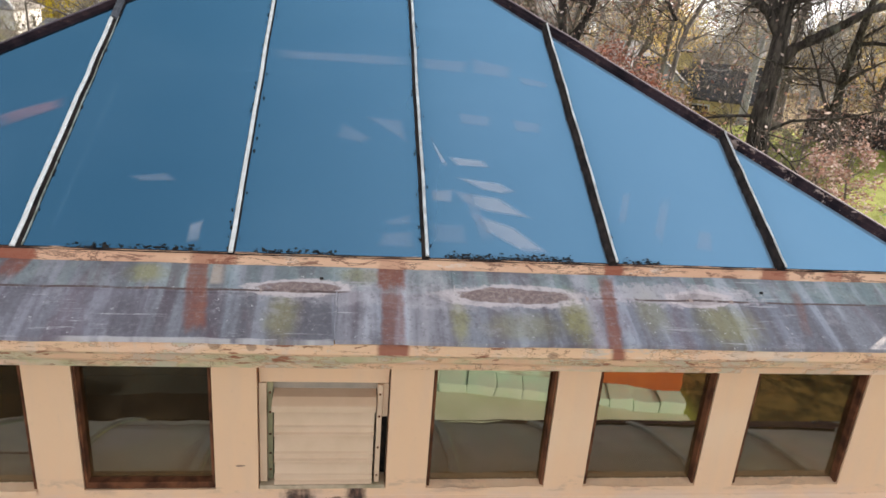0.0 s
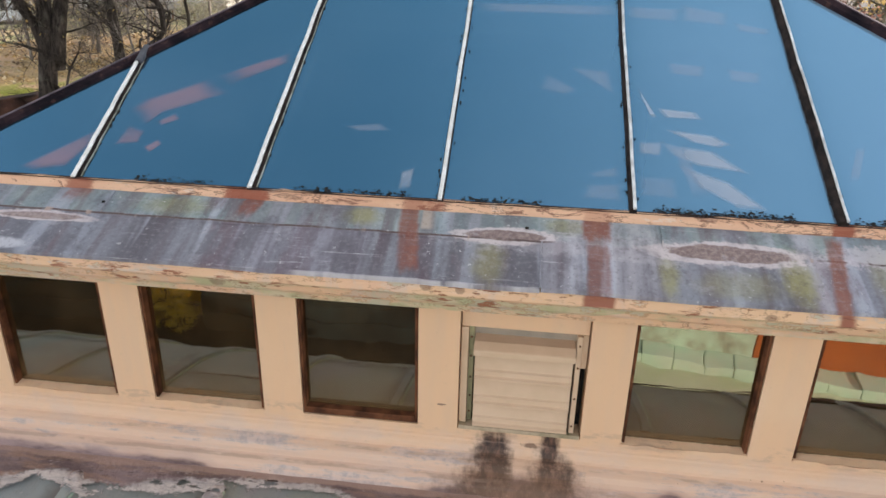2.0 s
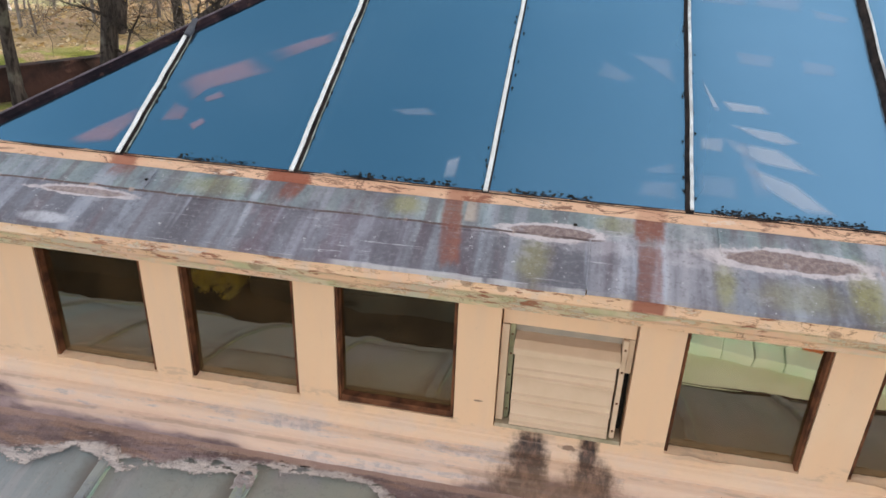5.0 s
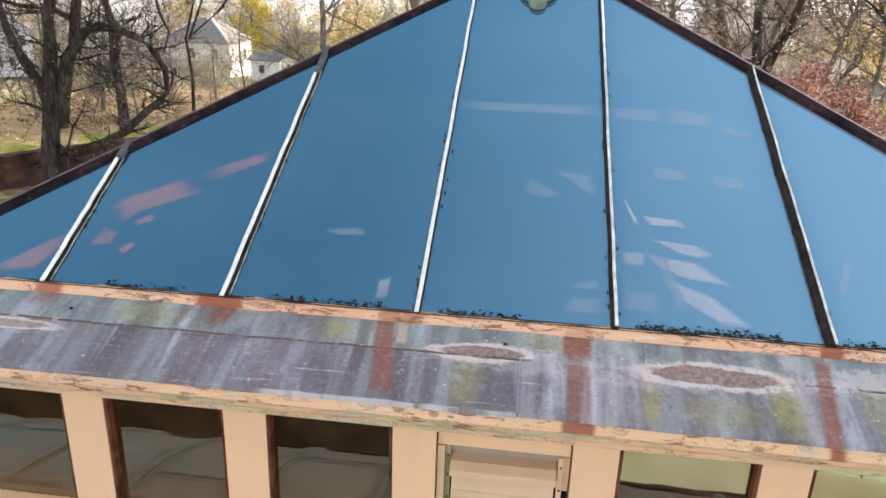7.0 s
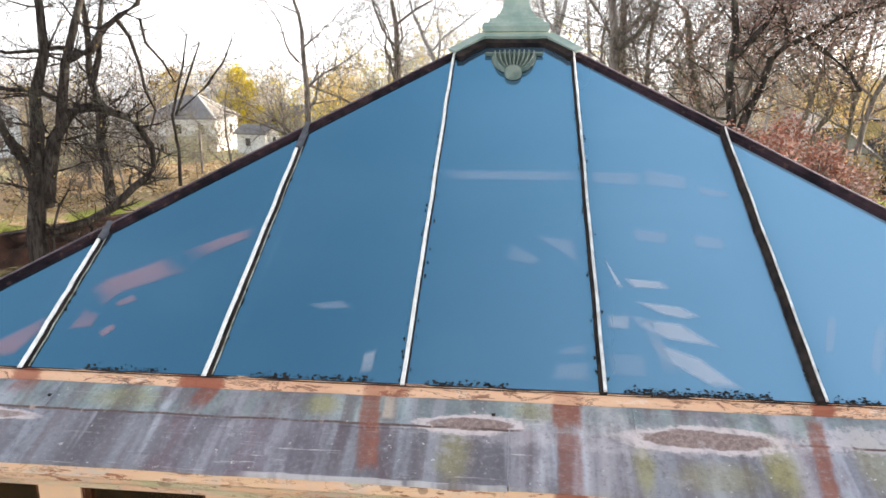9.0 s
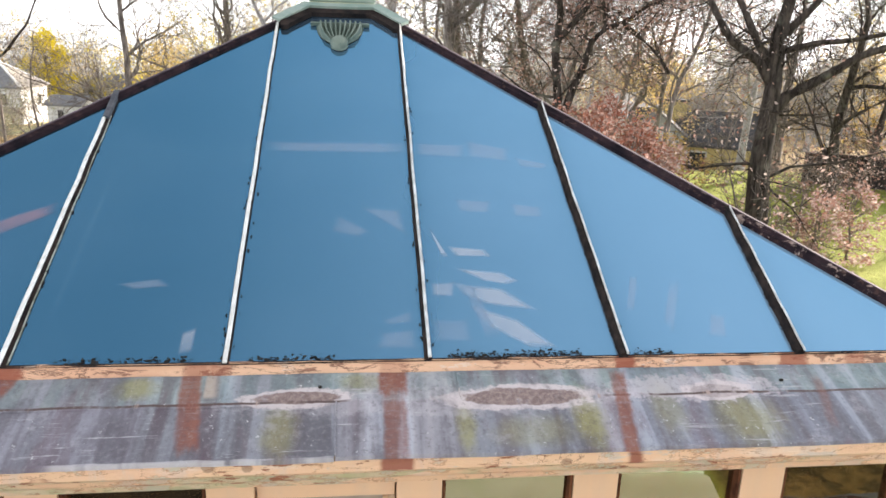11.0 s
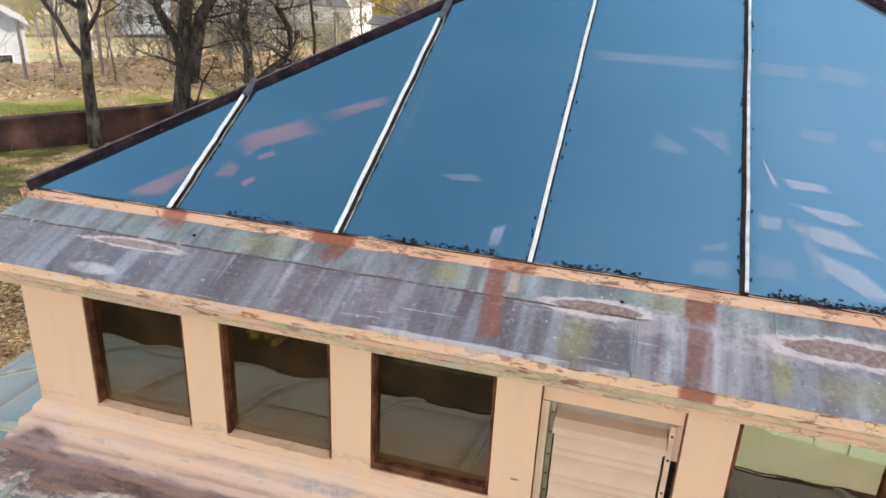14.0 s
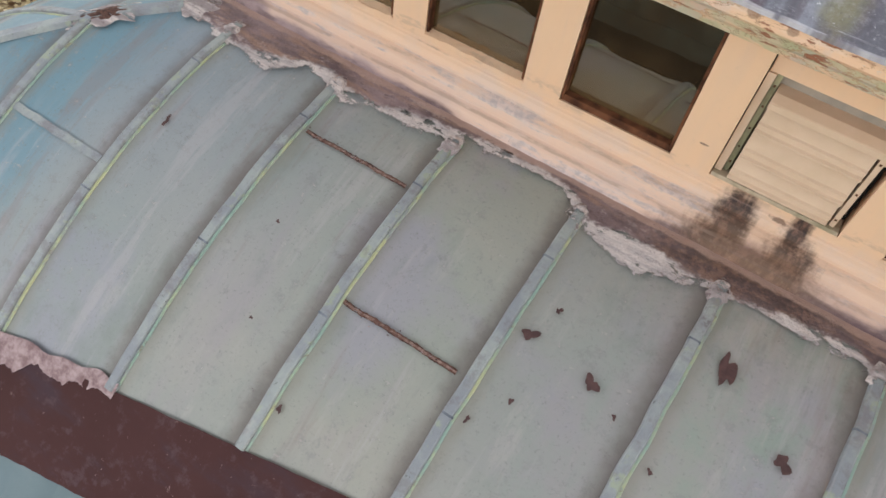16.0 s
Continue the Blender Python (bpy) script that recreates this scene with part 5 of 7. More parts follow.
            g.add(ring + [p + Vector((0, -0.0003, 0.0006)) for p in ring], [tuple(range(7, 14))] + [(q, (q + 1) % 7, 7 + (q + 1) % 7, 7 + q) for q in range(7)])
        part("grime", g.mesh("grime", M["grime"]), top, "black grime at the foot of a pane")["kind"] = "stuff"
    # copper cap
    cy = (apex_y0 + apex_y1) / 2
    hw = (apex_y1 - apex_y0) / 2

    def tier(name, levels, material, label=""):
        g = Geo()
        n = len(levels)
        g.add([(s * h, cy + t * h, z) for h, z in levels for s, t in ((-1, -1), (1, -1), (1, 1), (-1, 1))], [(4 * k + i, 4 * k + (i + 1) % 4, 4 * k + 4 + (i + 1) % 4, 4 * k + 4 + i) for k in range(n - 1) for i in range(4)] + [(4 * n - 4, 4 * n - 3, 4 * n - 2, 4 * n - 1)])
        return part(name, g.mesh(name, material), top, label)

    v1 = 1.065
    zc = GZ + GRISE * v1
    up = Vector((0, -GRISE, GRUN)).normalized()

    def plate(name, pts, low, high, material, label):
        m = len(pts)
        a = [on_glass(x, v, low) for x, v in pts] + [on_glass(x, v, high) for x, v in pts]
        part(name, mesh_of(name, a, [tuple(reversed(range(m))), tuple(range(m, 2 * m))] + [(i, (i + 1) % m, m + (i + 1) % m, m + i) for i in range(m)], M[material]), top, label)

    plate("pane", [(-0.345, 1.0), (0.345, 1.0), (0.2, v1), (-0.2, v1)], -0.006, 0.0, "film", "blue reflective glass pane")
    for sd in (-1, 1):
        plate("cap_bracket", [(sd * 0.352, 0.995), (sd * 0.205, v1), (sd * 0.165, v1 - 0.030), (sd * 0.285, 0.975), (sd * 0.300, 0.962), (sd * 0.338, 0.960)], 0.004, 0.030, "bar_dark", "dark corner bracket")
        line = [on_glass(sd * 0.372, 0.990, 0.026), on_glass(sd * 0.285, 1.030, 0.030), on_glass(sd * 0.20, v1 + 0.004, 0.034)]
        part("cap_strip", Geo().sweep(line, [(-0.030, -0.006), (-0.030, 0.012), (0.030, 0.012), (0.030, -0.006)], up).mesh("cap_strip", M["verdigris"]), top, "green copper strip over the hip")
    plate("cap_bracket", [(-0.21, v1), (0.21, v1), (0.185, v1 - 0.034), (-0.185, v1 - 0.034)], 0.004, 0.030, "bar_dark", "dark band under the cap")
    line = [on_glass(x, v1 + 0.002 - 0.004 * math.cos(x * 7), 0.034) for x in (-0.215, -0.12, 0.0, 0.12, 0.215)]
    part("cap_strip", Geo().sweep(line, [(-0.020, -0.010), (-0.020, 0.012), (0.024, 0.012), (0.024, -0.010)], up).mesh("cap_strip", M["verdigris"]), top, "green copper edge of the cap")
    for q in ([(0.345, apex_y0, zt), (0.345, apex_y1, zt), (0.2, cy + 0.2, zc), (0.2, cy - 0.2, zc)], [(-0.345, apex_y1, zt), (-0.345, apex_y0, zt), (-0.2, cy - 0.2, zc), (-0.2, cy + 0.2, zc)], [(0.345, apex_y1, zt), (-0.345, apex_y1, zt), (-0.2, cy + 0.2, zc), (0.2, cy + 0.2, zc)]):
        part("cap_slope", Geo().add(q, [(0, 1, 2, 3)]).mesh("cap_slope", M["verdigris"]), top)
    tier("finial_base", [(0.190, zt + 0.060), (0.190, zt + 0.128), (0.200, zt + 0.134), (0.206, zt + 0.166), (0.194, zt + 0.186), (0.166, zt + 0.190), (0.160, zt + 0.214), (0.132, zt + 0.219), (0.104, zt + 0.246), (0.084, zt + 0.285), (0.073, zt + 0.345), (0.070, zt + 0.45), (0.080, zt + 0.60)], M["verdigris"], "moulded green copper finial base")
    tier("base_band", [(0.194, zt + 0.108), (0.194, zt + 0.127)], M["band"], "yellow-green band on the base")
    # fluted shell on the front of the cap
    n = 36
    cx, vh, sw, sh = -0.006, 0.893, 0.128, 0.090

    def fan(u, r, lift):
        a = r * math.pi / 2
        return on_glass(cx + sw * u * math.sin(a), vh + sh * (1 - math.cos(a)), lift)

    def flute(i, j):
        u = 2 * i - 1
        ridge = (0.0, 0.15, 1.0, 0.9)[round(i * n) % 4]
        r = 0.16 + 0.84 * j
        return fan(u, r, 0.006 + 0.030 * ridge * math.sin(min(1.0, r * 1.5) * math.pi / 2) + 0.012 * math.sqrt(max(0.0, 1 - u * u)))

    # added plate that hides the flutes' sawtooth reflection in the glass
    back = [fan(1.05 * (1 - 2 * (i > 12)), 1.02 * (12 - i if i <= 12 else i - 13) / 12, 0.003) for i in range(26)]
    part("shell_back", mesh_of("shell_back", back, [tuple(range(26))], M["verdigris_dark"]), top, "dark copper plate added behind the shell to cover its reflection")
    part("shell_ornament", Geo().grid(n, 8, flute).mesh("shell_ornament", M["shell"]), top, "fluted green copper shell ornament")
    plate("shell_rail", [(cx - 0.170, 0.983), (cx + 0.170, 0.983), (cx + 0.165, 0.990), (cx - 0.165, 0.990)], 0.004, 0.022, "shell", "thin copper strip above the shell")
    g = Geo().grid(16, 6, lambda u, v: on_glass(cx + math.cos(u * 2 * math.pi) * 0.050 * math.sin(v * 1.57 + 0.01), vh - 0.002 - (0.027 if u < 0.5 else 0.034) * (math.sin(u * 2 * math.pi) * math.sin(v * 1.57 + 0.01)), 0.004 + 0.040 * math.cos(v * 1.57) ** 0.6))
    part("shell_boss", g.mesh("shell_boss", M["shell"], True), top, "pale copper boss below the shell")


M["lip"] = plain("stained_aluminium", (0.42, 0.44, 0.40), (0.16, 0.16, 0.12), 20, 0.6)
M["hip_lip"] = plain("lilac_grey_flashing", (0.13, 0.095, 0.115), (0.06, 0.045, 0.055), 22, 0.8)
M["sleeve"] = plain("dark_lead", (0.045, 0.048, 0.06), (0.10, 0.105, 0.12), 16, 0.8)
M["shell"] = plain("shaded_copper", (0.095, 0.14, 0.115), (0.18, 0.225, 0.185), 14, 0.6, 0.1)
M["band"] = plain("yellowed_copper", (0.46, 0.50, 0.36), (0.58, 0.58, 0.36), 5, 0.6)
def seam_edge():
    """The folded edge beside a seam: green-yellow where the coating is thin, grey where it is not."""
    s = Shade("yellow_green_edge", 0.55)
    c = s.mix(s.step(s.noise(2.4, 5, 0.65), 0.42, 0.60), (0.31, 0.43, 0.36), (0.53, 0.53, 0.30))
    c = s.mix(s.step(s.noise(5.5, 6, 0.7), 0.52, 0.62), c, (0.33, 0.35, 0.33))
    c = s.mix(s.times(s.step(s.noise(17, 6, 0.75), 0.58, 0.66), 0.7), c, (0.26, 0.19, 0.13))
    s.put("Base Color", c)
    return s.bump(s.noise(30, 5, 0.7), 0.4, 0.005).m


M["flange"] = seam_edge()
# same aluminium with a weaker, patchy glint in its colour
M["cap_faint_glint"] = plain("faint_glint_aluminium", (0.88, 0.88, 0.86), (0.50, 0.48, 0.46), 14, 0.4, 0.1)
skylight()


# ---- the curved roof round the lantern ----
SEAM0, SEAM = -2.201, 0.55
U_BAND, U_LOW, U_EAVE = 1.36, 1.73, 2.45
HIP_TEAR = 0.35
YC, HY = (RY0 + RY1) / 2, (RY1 - RY0) / 2


def on_roof(side, a, u, lift=0.0):
    """A point on one of the four curved slopes: a along the slope's foot, u outward."""
    z = roof_z(u)
    s = 0.062 + 0.51 * u
    n = 1 / math.sqrt(1 + s * s)
    u2, z2 = u + lift * s * n, z + lift * n
    if side == "front":
        return (a, RY0 - u2, z2)
    if side == "rear":
        return (-a, RY1 + u2, z2)
    if side == "left":
        return (-RX - u2, YC - a, z2)
    return (RX + u2, YC + a, z2)


def curved_roof():
    top = thing("curved_roof", (0, 0, 0), "convex sheet-metal roof with battened seams and bleached grey-green patina", "roof", kind="structure")
    for side, half in (("front", RX), ("left", HY), ("right", HY), ("rear", RX)):
        first = SEAM0 if side == "front" else -half + 0.2
        marks = [first + SEAM * k for k in range(-5, 18)]
        reach = half + U_EAVE
        marks = [m for m in marks if -reach < m < reach]
        edges = [-reach] + marks + [reach]
        for a, b in zip(edges, edges[1:]):
            def at(i, j, a=a, b=b):
                x = a + (b - a) * i
                u0 = max(0.0, abs(x) - half)
                u = u0 + (U_EAVE - u0) * j
                sag = -0.006 * math.sin(math.pi * i) + 0.005 * rough(x * 1.3, u * 1.1, len(side))
                return on_roof(side, x, u, sag)
            g = Geo().grid(8, 26, at)
            part("panel", g.mesh("panel", M["roof"], True), top)
        for m in marks:
            u0 = max(0.07, abs(m) - half) + 0.01
            u1 = 1.415 - 0.16 * (m + 1.64) if side == "front" else U_EAVE
            if u1 - u0 < 0.15:
                continue
            n = 28
            line = [on_roof(side, m + 0.005 * rough(m * 3, i * 0.35), u0 + (u1 - u0) * i / n, 0.0) for i in range(n + 1)]
            g = Geo().sweep(line, [(-0.023, -0.004), (-0.020, 0.012), (-0.015, 0.017), (0.013, 0.017), (0.018, 0.012), (0.021, -0.004)])
            seam = part("batten", g.mesh("batten", M["seam"]), top, "blue-grey seam batten")
            g = Geo().sweep([on_roof(side, m + 0.026 + 0.005 * rough(m * 3, i * 0.35), u0 + (u1 - u0) * i / n, 0.0) for i in range(n + 1)], [(-0.007, -0.003), (-0.005, 0.005), (0.004, 0.0035), (0.008, -0.003)])
            part("flange", g.mesh("flange", M["flange"]), seam, "yellow-green edge of the seam")
            if side == "front":
                for u in (0.33 + 0.1 * rough(m * 9), 0.95 + 0.2 * rough(m * 5, 2)):
                    if u > u0:
                        g = Geo().sweep([on_roof(side, m, u, 0.0), on_roof(side, m, u + 0.007, 0.0)], [(-0.024, -0.003), (-0.020, 0.0175), (0.018, 0.0175), (0.022, -0.003)])
                        part("clip", g.mesh("clip", M["seam_dark"]), seam, "dark joint in the batten")
    # hips
    for sx, sy in ((-1, -1), (1, -1), (1, 1), (-1, 1)):
        line = []
        for i in range(30):
            u = 0.12 + (U_EAVE - 0.12) * i / 29
            line.append((sx * (RX + u), (RY0 - u) if sy < 0 else (RY1 + u), roof_z(u)))
        g = Geo().sweep(line, [(-0.032, -0.010), (-0.022, 0.012), (0.022, 0.012), (0.032, -0.010)])
        part("hip_batten", g.mesh("hip_batten", M["seam"]), top, "weathered hip batten with rust")
    # rust-opened cross seams
    for x0, x1, y in ((-1.60, -1.135, -0.505), (-1.065, -0.60, -0.955)):
        u = RY0 - y
        rnd = random.Random(int(x0 * 100))
        n = 110
        for k, (off, wide, lift, mat, note) in enumerate(((-0.006, 0.0045, 0.0042, "rust_seam", "rusted open cross seam"), (0.000, 0.011, 0.003, "scale", "brown scale in the open seam"), (0.006, 0.0035, 0.0045, "rust_seam", "rusted open cross seam"))):
            g = Geo().grid(n, 2, lambda i, j: on_roof("front", x0 + (x1 - x0) * i, u + off + (j - 0.5) * wide * max(0.15, 1.0 + 0.9 * rough(i * 13, x0 + k) + 0.7 * rough(i * 61, x0 + k)) + 0.006 * rough(i * 4, 5) + 0.0025 * rough(i * 27, 8), lift + 0.004 * abs(rough(i * 60, j * 9))))
            part("rust_seam", g.mesh("rust_seam", M[mat]), top, note)
        for k in range(26):
            x, v, r = rnd.uniform(x0, x1), u + rnd.gauss(0.002, 0.008), rnd.uniform(0.0012, 0.0035)
            ring = [on_roof("front", x + math.cos(q * 1.05) * r * rnd.uniform(0.8, 2.0), v + math.sin(q * 1.05) * r * rnd.uniform(0.4, 1.0), 0.0055 + 0.0002 * k) for q in range(6)]
            part("flake", mesh_of("flake", ring + [(p[0], p[1], p[2] + 0.0015) for p in ring], [tuple(range(6, 12))] + [(q, (q + 1) % 6, 6 + (q + 1) % 6, 6 + q) for q in range(6)], M["scab" if k % 3 else "pink_scab"]), top, "flake of rust beside the seam")
    for side, x0, x1, u in (("front", -2.73, -2.23, 0.85), ("left", -2.7, -2.3, 0.5)):
        g = Geo().grid(20, 1, lambda i, j: on_roof(side, x0 + (x1 - x0) * i, u + (j - 0.5) * 0.03 + 0.006 * rough(i * 9, 2), 0.003))
        part("cross_seam", g.mesh("cross_seam", M["seam"]), top)
    # holes and scabs where the coating has come off
    rnd = random.Random(11)
    for x, y, r, tall in ((-0.46, -0.735, 0.026, 0.8), (-0.42, -0.62, 0.010, 1.2), (-0.21, -0.77, 0.026, 0.9), (0.13, -0.51, 0.026, 2.3), (0.39, -0.68, 0.026, 1.0), (-0.40, -0.94, 0.010, 0.8), (-0.49, -1.05, 0.008, 1.4), (-0.10, -0.82, 0.008, 1.0), (0.07, -0.90, 0.010, 0.8), (-2.1, -0.75, 0.010, 2.2), (-1.05, -1.32, 0.007, 2.4), (-1.45, -0.85, 0.008, 0.7), (0.55, -0.55, 0.009, 1.0), (-1.32, -1.15, 0.006, 1.0), (0.75, -0.72, 0.012, 1.1), (1.3, -0.6, 0.015, 0.9)):
        n = 26
        ph = [rnd.uniform(0, 6.28) for _ in range(4)]
        pts = []
        for i in range(n):
            an = 2 * math.pi * i / n
            q = r * (0.85 + 0.28 * math.sin(2 * an + ph[0]) + 0.22 * math.sin(3 * an + ph[1]) + 0.14 * math.sin(5 * an + ph[2]) + 0.16 * rnd.random())
            pts.append(on_roof("front", x + math.cos(an) * q + 0.3 * r * math.sin(an) * (tall > 1.5), RY0 - y + math.sin(an) * q * tall, 0.0085))
        part("scab", mesh_of("scab", pts, [tuple(range(n))], M["scab"]), top, "dark spot where the coating has come off")


M["seam_dark"] = plain("dark_joint", (0.09, 0.10, 0.12), (0.20, 0.22, 0.25), 20, 0.6, 0.1)
M["scale"] = plain("brown_scale", (0.40, 0.26, 0.21), (0.16, 0.07, 0.05), 60, 0.9, 0, 1.0)
M["pink_scab"] = plain("peeling_pink_coat", (0.46, 0.33, 0.32), (0.22, 0.13, 0.13), 26, 0.8, 0, 0.9)
M["scab"] = plain("bare_brown_metal", (0.055, 0.022, 0.02), (0.10, 0.045, 0.04), 30, 0.7)
curved_roof()


def ragged_band(name, u0, u1, wob, lift, material, label, x0=-2.45, x1=2.45, seed=0.0, n=420, dips=(), skew=0.0):
    """A strip along the front of the roof with ragged lower and upper edges."""
    def at(i, j):
        x = x0 + (x1 - x0) * i
        low = u1 + wob * (rough(x * 2.1, seed) + 0.6 * rough(x * 6, seed + 3) + 0.22 * rough(x * 17, seed + 5) + 0.10 * rough(x * 60, seed + 7))
        for c, w, d in dips:
            low += d * math.exp(-((x - c) / w) ** 2)
        high = u0 + 0.2 * wob * rough(x * 9, seed + 9)
        u = high + (max(low, high + 0.004) - high) * j - skew * (x + 1.64)
        return on_roof("front", x, u, lift + 0.004 * rough(x * 14, u * 14, seed) + 0.002 * rough(x * 50, u * 50, seed))
    g = Geo().grid(n, 6, at)
    return solid(name, g.mesh(name, material, True), label, "flashing")


seam_dips = [(SEAM0 + SEAM * k, 0.06, 0.05) for k in range(0, 9)]
g = Geo().grid(300, 26, lambda i, j: on_roof("front", -2.45 + 4.9 * i, -0.05 + 0.40 * j, 0.0085 + 0.003 * rough(i * 60, j * 6, 2)))
solid("cement_flashing", g.mesh("cement_flashing", M["cement"], True), "purple-brown roofing cement with torn pale mastic along the lantern's foot", "flashing")
ragged_band("band_flashing", 1.415, 1.72, 0.012, 0.007, M["brown"], "dark brown coated band across the lower roof", x0=-3.6, x1=2.9, seed=33.0, skew=0.16)
ragged_band("band_edge_flashing", 1.385, 1.455, 0.10, 0.010, M["pink_scab"], "peeling pinkish edge of the brown band", x0=-2.3, x1=-1.62, seed=51.0, n=140, skew=0.16)


# lumps of mastic over the upper ends of the seams
for k in range(0, 9):
    x = SEAM0 + SEAM * k
    def lump(i, j, x=x, k=k):
        a, r = 2 * math.pi * i, j
        w = 1.0 + 0.35 * rough(math.cos(a) * 2.0 + k * 5, math.sin(a) * 2.0) + 0.2 * rough(math.cos(a) * 6 + k * 5, math.sin(a) * 6, 3)
        p, q = x + math.cos(a) * 0.040 * r * w, 0.115 + math.sin(a) * 0.060 * r * w
        return on_roof("front", p, q, 0.004 + 0.026 * (1 - r ** 3) * (0.8 + 0.3 * rough(p * 40, q * 40)))
    solid("seam_mastic_flashing", Geo().grid(28, 6, lump).mesh("seam_mastic_flashing", M["mastic"], True), "pale lump of mastic over a seam's end", "flashing")
for side in (-1, 1):
    def lump(i, j, side=side):
        a = 2 * math.pi * i
        w = 1.0 + 0.45 * rough(math.cos(a) * 2.0 + side * 3, math.sin(a) * 2.0) + 0.25 * rough(math.cos(a) * 6 + side * 5, math.sin(a) * 6, 3)
        dx, dy = math.cos(a) * 0.11 * j * w, math.sin(a) * 0.11 * j * w
        x, y = RX + 0.07 + dx, RY0 - 0.07 + dy
        u = max(x - RX, RY0 - y, 0.0)
        return (side * x, y, roof_z(u) + 0.006 + 0.012 * (1 - j ** 2) * (0.8 + 0.4 * rough(x * 30, y * 30)))
    solid("corner_mastic_flashing", Geo().grid(36, 7, lump).mesh("corner_mastic_flashing", M["mastic"], True), "pale lump of mastic at the foot of the corner", "flashing")


# a torn, rusted place on the left hip
for wide, lift, mat, note in ((1.0, 0.016, "mastic", "torn pale coating on the hip"), (0.55, 0.021, "rust_seam", "rusted hole in the hip")):
    def torn(i, j, wide=wide, lift=lift):
        a = 2 * math.pi * i
        w = wide * j * (1.0 + 0.5 * rough(math.cos(a) * 2.2, math.sin(a) * 2.2, wide) + 0.3 * rough(math.cos(a) * 6, math.sin(a) * 6, wide))
        du, dv = math.cos(a) * 0.11 * w, math.sin(a) * 0.075 * w
        u = HIP_TEAR + du
        x, y = -(RX + u) + dv * 0.7, RY0 - u - dv * 0.7
        return (x, y, roof_z(max(-RX - x, RY0 - y)) + lift * (1 - 0.4 * j))
    solid("hip_tear_flashing", Geo().grid(40, 6, torn).mesh("hip_tear_flashing", M[mat], True), note, "flashing")


# ---- walls of the building below ----
ex, ey0, ey1 = RX + U_EAVE - 0.35, RY0 - U_EAVE + 0.35, RY1 + U_EAVE - 0.35
for nm, a, b, c, d in (("building_wall_front", -ex, ex, ey0, ey0 + 0.3), ("building_wall_rear", -ex, ex, ey1 - 0.3, ey1), ("building_wall_left", -ex, -ex + 0.3, ey0 + 0.3, ey1 - 0.3), ("building_wall_right", ex - 0.3, ex, ey0 + 0.3, ey1 - 0.3)):
    solid(nm, Geo().box(a, b, c, d, GROUND - 0.3, roof_z(U_EAVE) - 0.03).mesh(nm, M["brick"]), "brick wall below the curved roof", "wall")
g = Geo().ring((-RX, RX, RY0, RY1), [(U_EAVE - 0.4, roof_z(U_EAVE) - 0.10), (U_EAVE + 0.04, roof_z(U_EAVE) - 0.10), (U_EAVE + 0.05, roof_z(U_EAVE) + 0.03), (U_EAVE - 0.01, roof_z(U_EAVE) + 0.03)])
solid("eave_trim", g.mesh("eave_trim", M["verdigris"]), "green metal eave edge", "trim")


# ---- ground ----
W0, W1 = Vector((-24.0, 8.4)), Vector((-9.0, 31.5))     # line of the retaining wall
WDIR = (W1 - W0).normalized()
WNORM = Vector((-WDIR.y, WDIR.x))


def ground_z(x, y):
    z = GROUND + 0.12 * rough(x * 0.15, y * 0.15)
    d = (Vector((x, y)) - W0).dot(WNORM)
    if d > 0.8 and x < 2:
        z += 1.05 + min(0.9, 0.05 * d)
        z -= min(5.2, max(0.0, d - 9.0) * 0.26)
    elif y > 20:
        z += min(0.6, (y - 20) * 0.04) - min(4.0, max(0.0, y - 33) * 0.17)
    return z - max(0.0, math.hypot(x, y) - 80) * 0.045


def ground():
    xs = sorted(set([-1000, -700, -450, 450, 700, 1000] + [round(-300 + 40 * i, 1) for i in range(16)] + [-60 + 2.0 * i for i in range(61)] + [-26 + 0.5 * i for i in range(40)]))
    ys = sorted(set([-200 + 40 * i for i in range(5)] + [-30 + 2.0 * i for i in range(66)] + [4 + 0.5 * i for i in range(60)] + [110 + 60 * i for i in range(16)]))
    v = [(x, y, ground_z(x, y)) for x in xs for y in ys]
    n = len(ys)
    f = [(i * n + j, (i + 1) * n + j, (i + 1) * n + j + 1, i * n + j + 1) for i in range(len(xs) - 1) for j in range(n - 1)]
    solid("ground", mesh_of("ground", v, f, M["ground"], True), "lawn and earth strewn with fallen leaves", "ground")


ground()


def retaining_wall(name, a, b, z0, z1, thick, material, label):
    a, b = Vector(a), Vector(b)
    d = (b - a).normalized()
    length = (b - a).length
    top = thing(name, (a.x, a.y, 0), label, "wall", kind="structure", turn=math.degrees(math.atan2(d.y, d.x)))
    part("wall_body", Geo().box(0, length, 0, thick, z0, z1 - 0.08).mesh("wall_body", M[material]), top)
    n = int(length / 0.9)
    for i in range(n):
        g = Geo().box(i * length / n + 0.004, (i + 1) * length / n - 0.004, -0.04, thick + 0.04, z1 - 0.08, z1 + 0.006 * rough(i * 3.1), 0.012)
        part("coping", g.mesh("coping", M["stained_shaded_brick"]), top)


retaining_wall("garden_wall", W0, W1, GROUND - 0.4, GROUND + 1.08, 0.35, "stained_shaded_brick", "low stained red-brown garden wall with leaves in front of it")
retaining_wall("garden_wall_dark", (21.8, 31.0), (30.0, 26.5), GROUND - 0.4, GROUND + 1.9, 0.3, "dim_wall", "dark brick garden wall in shade beyond the lawn")


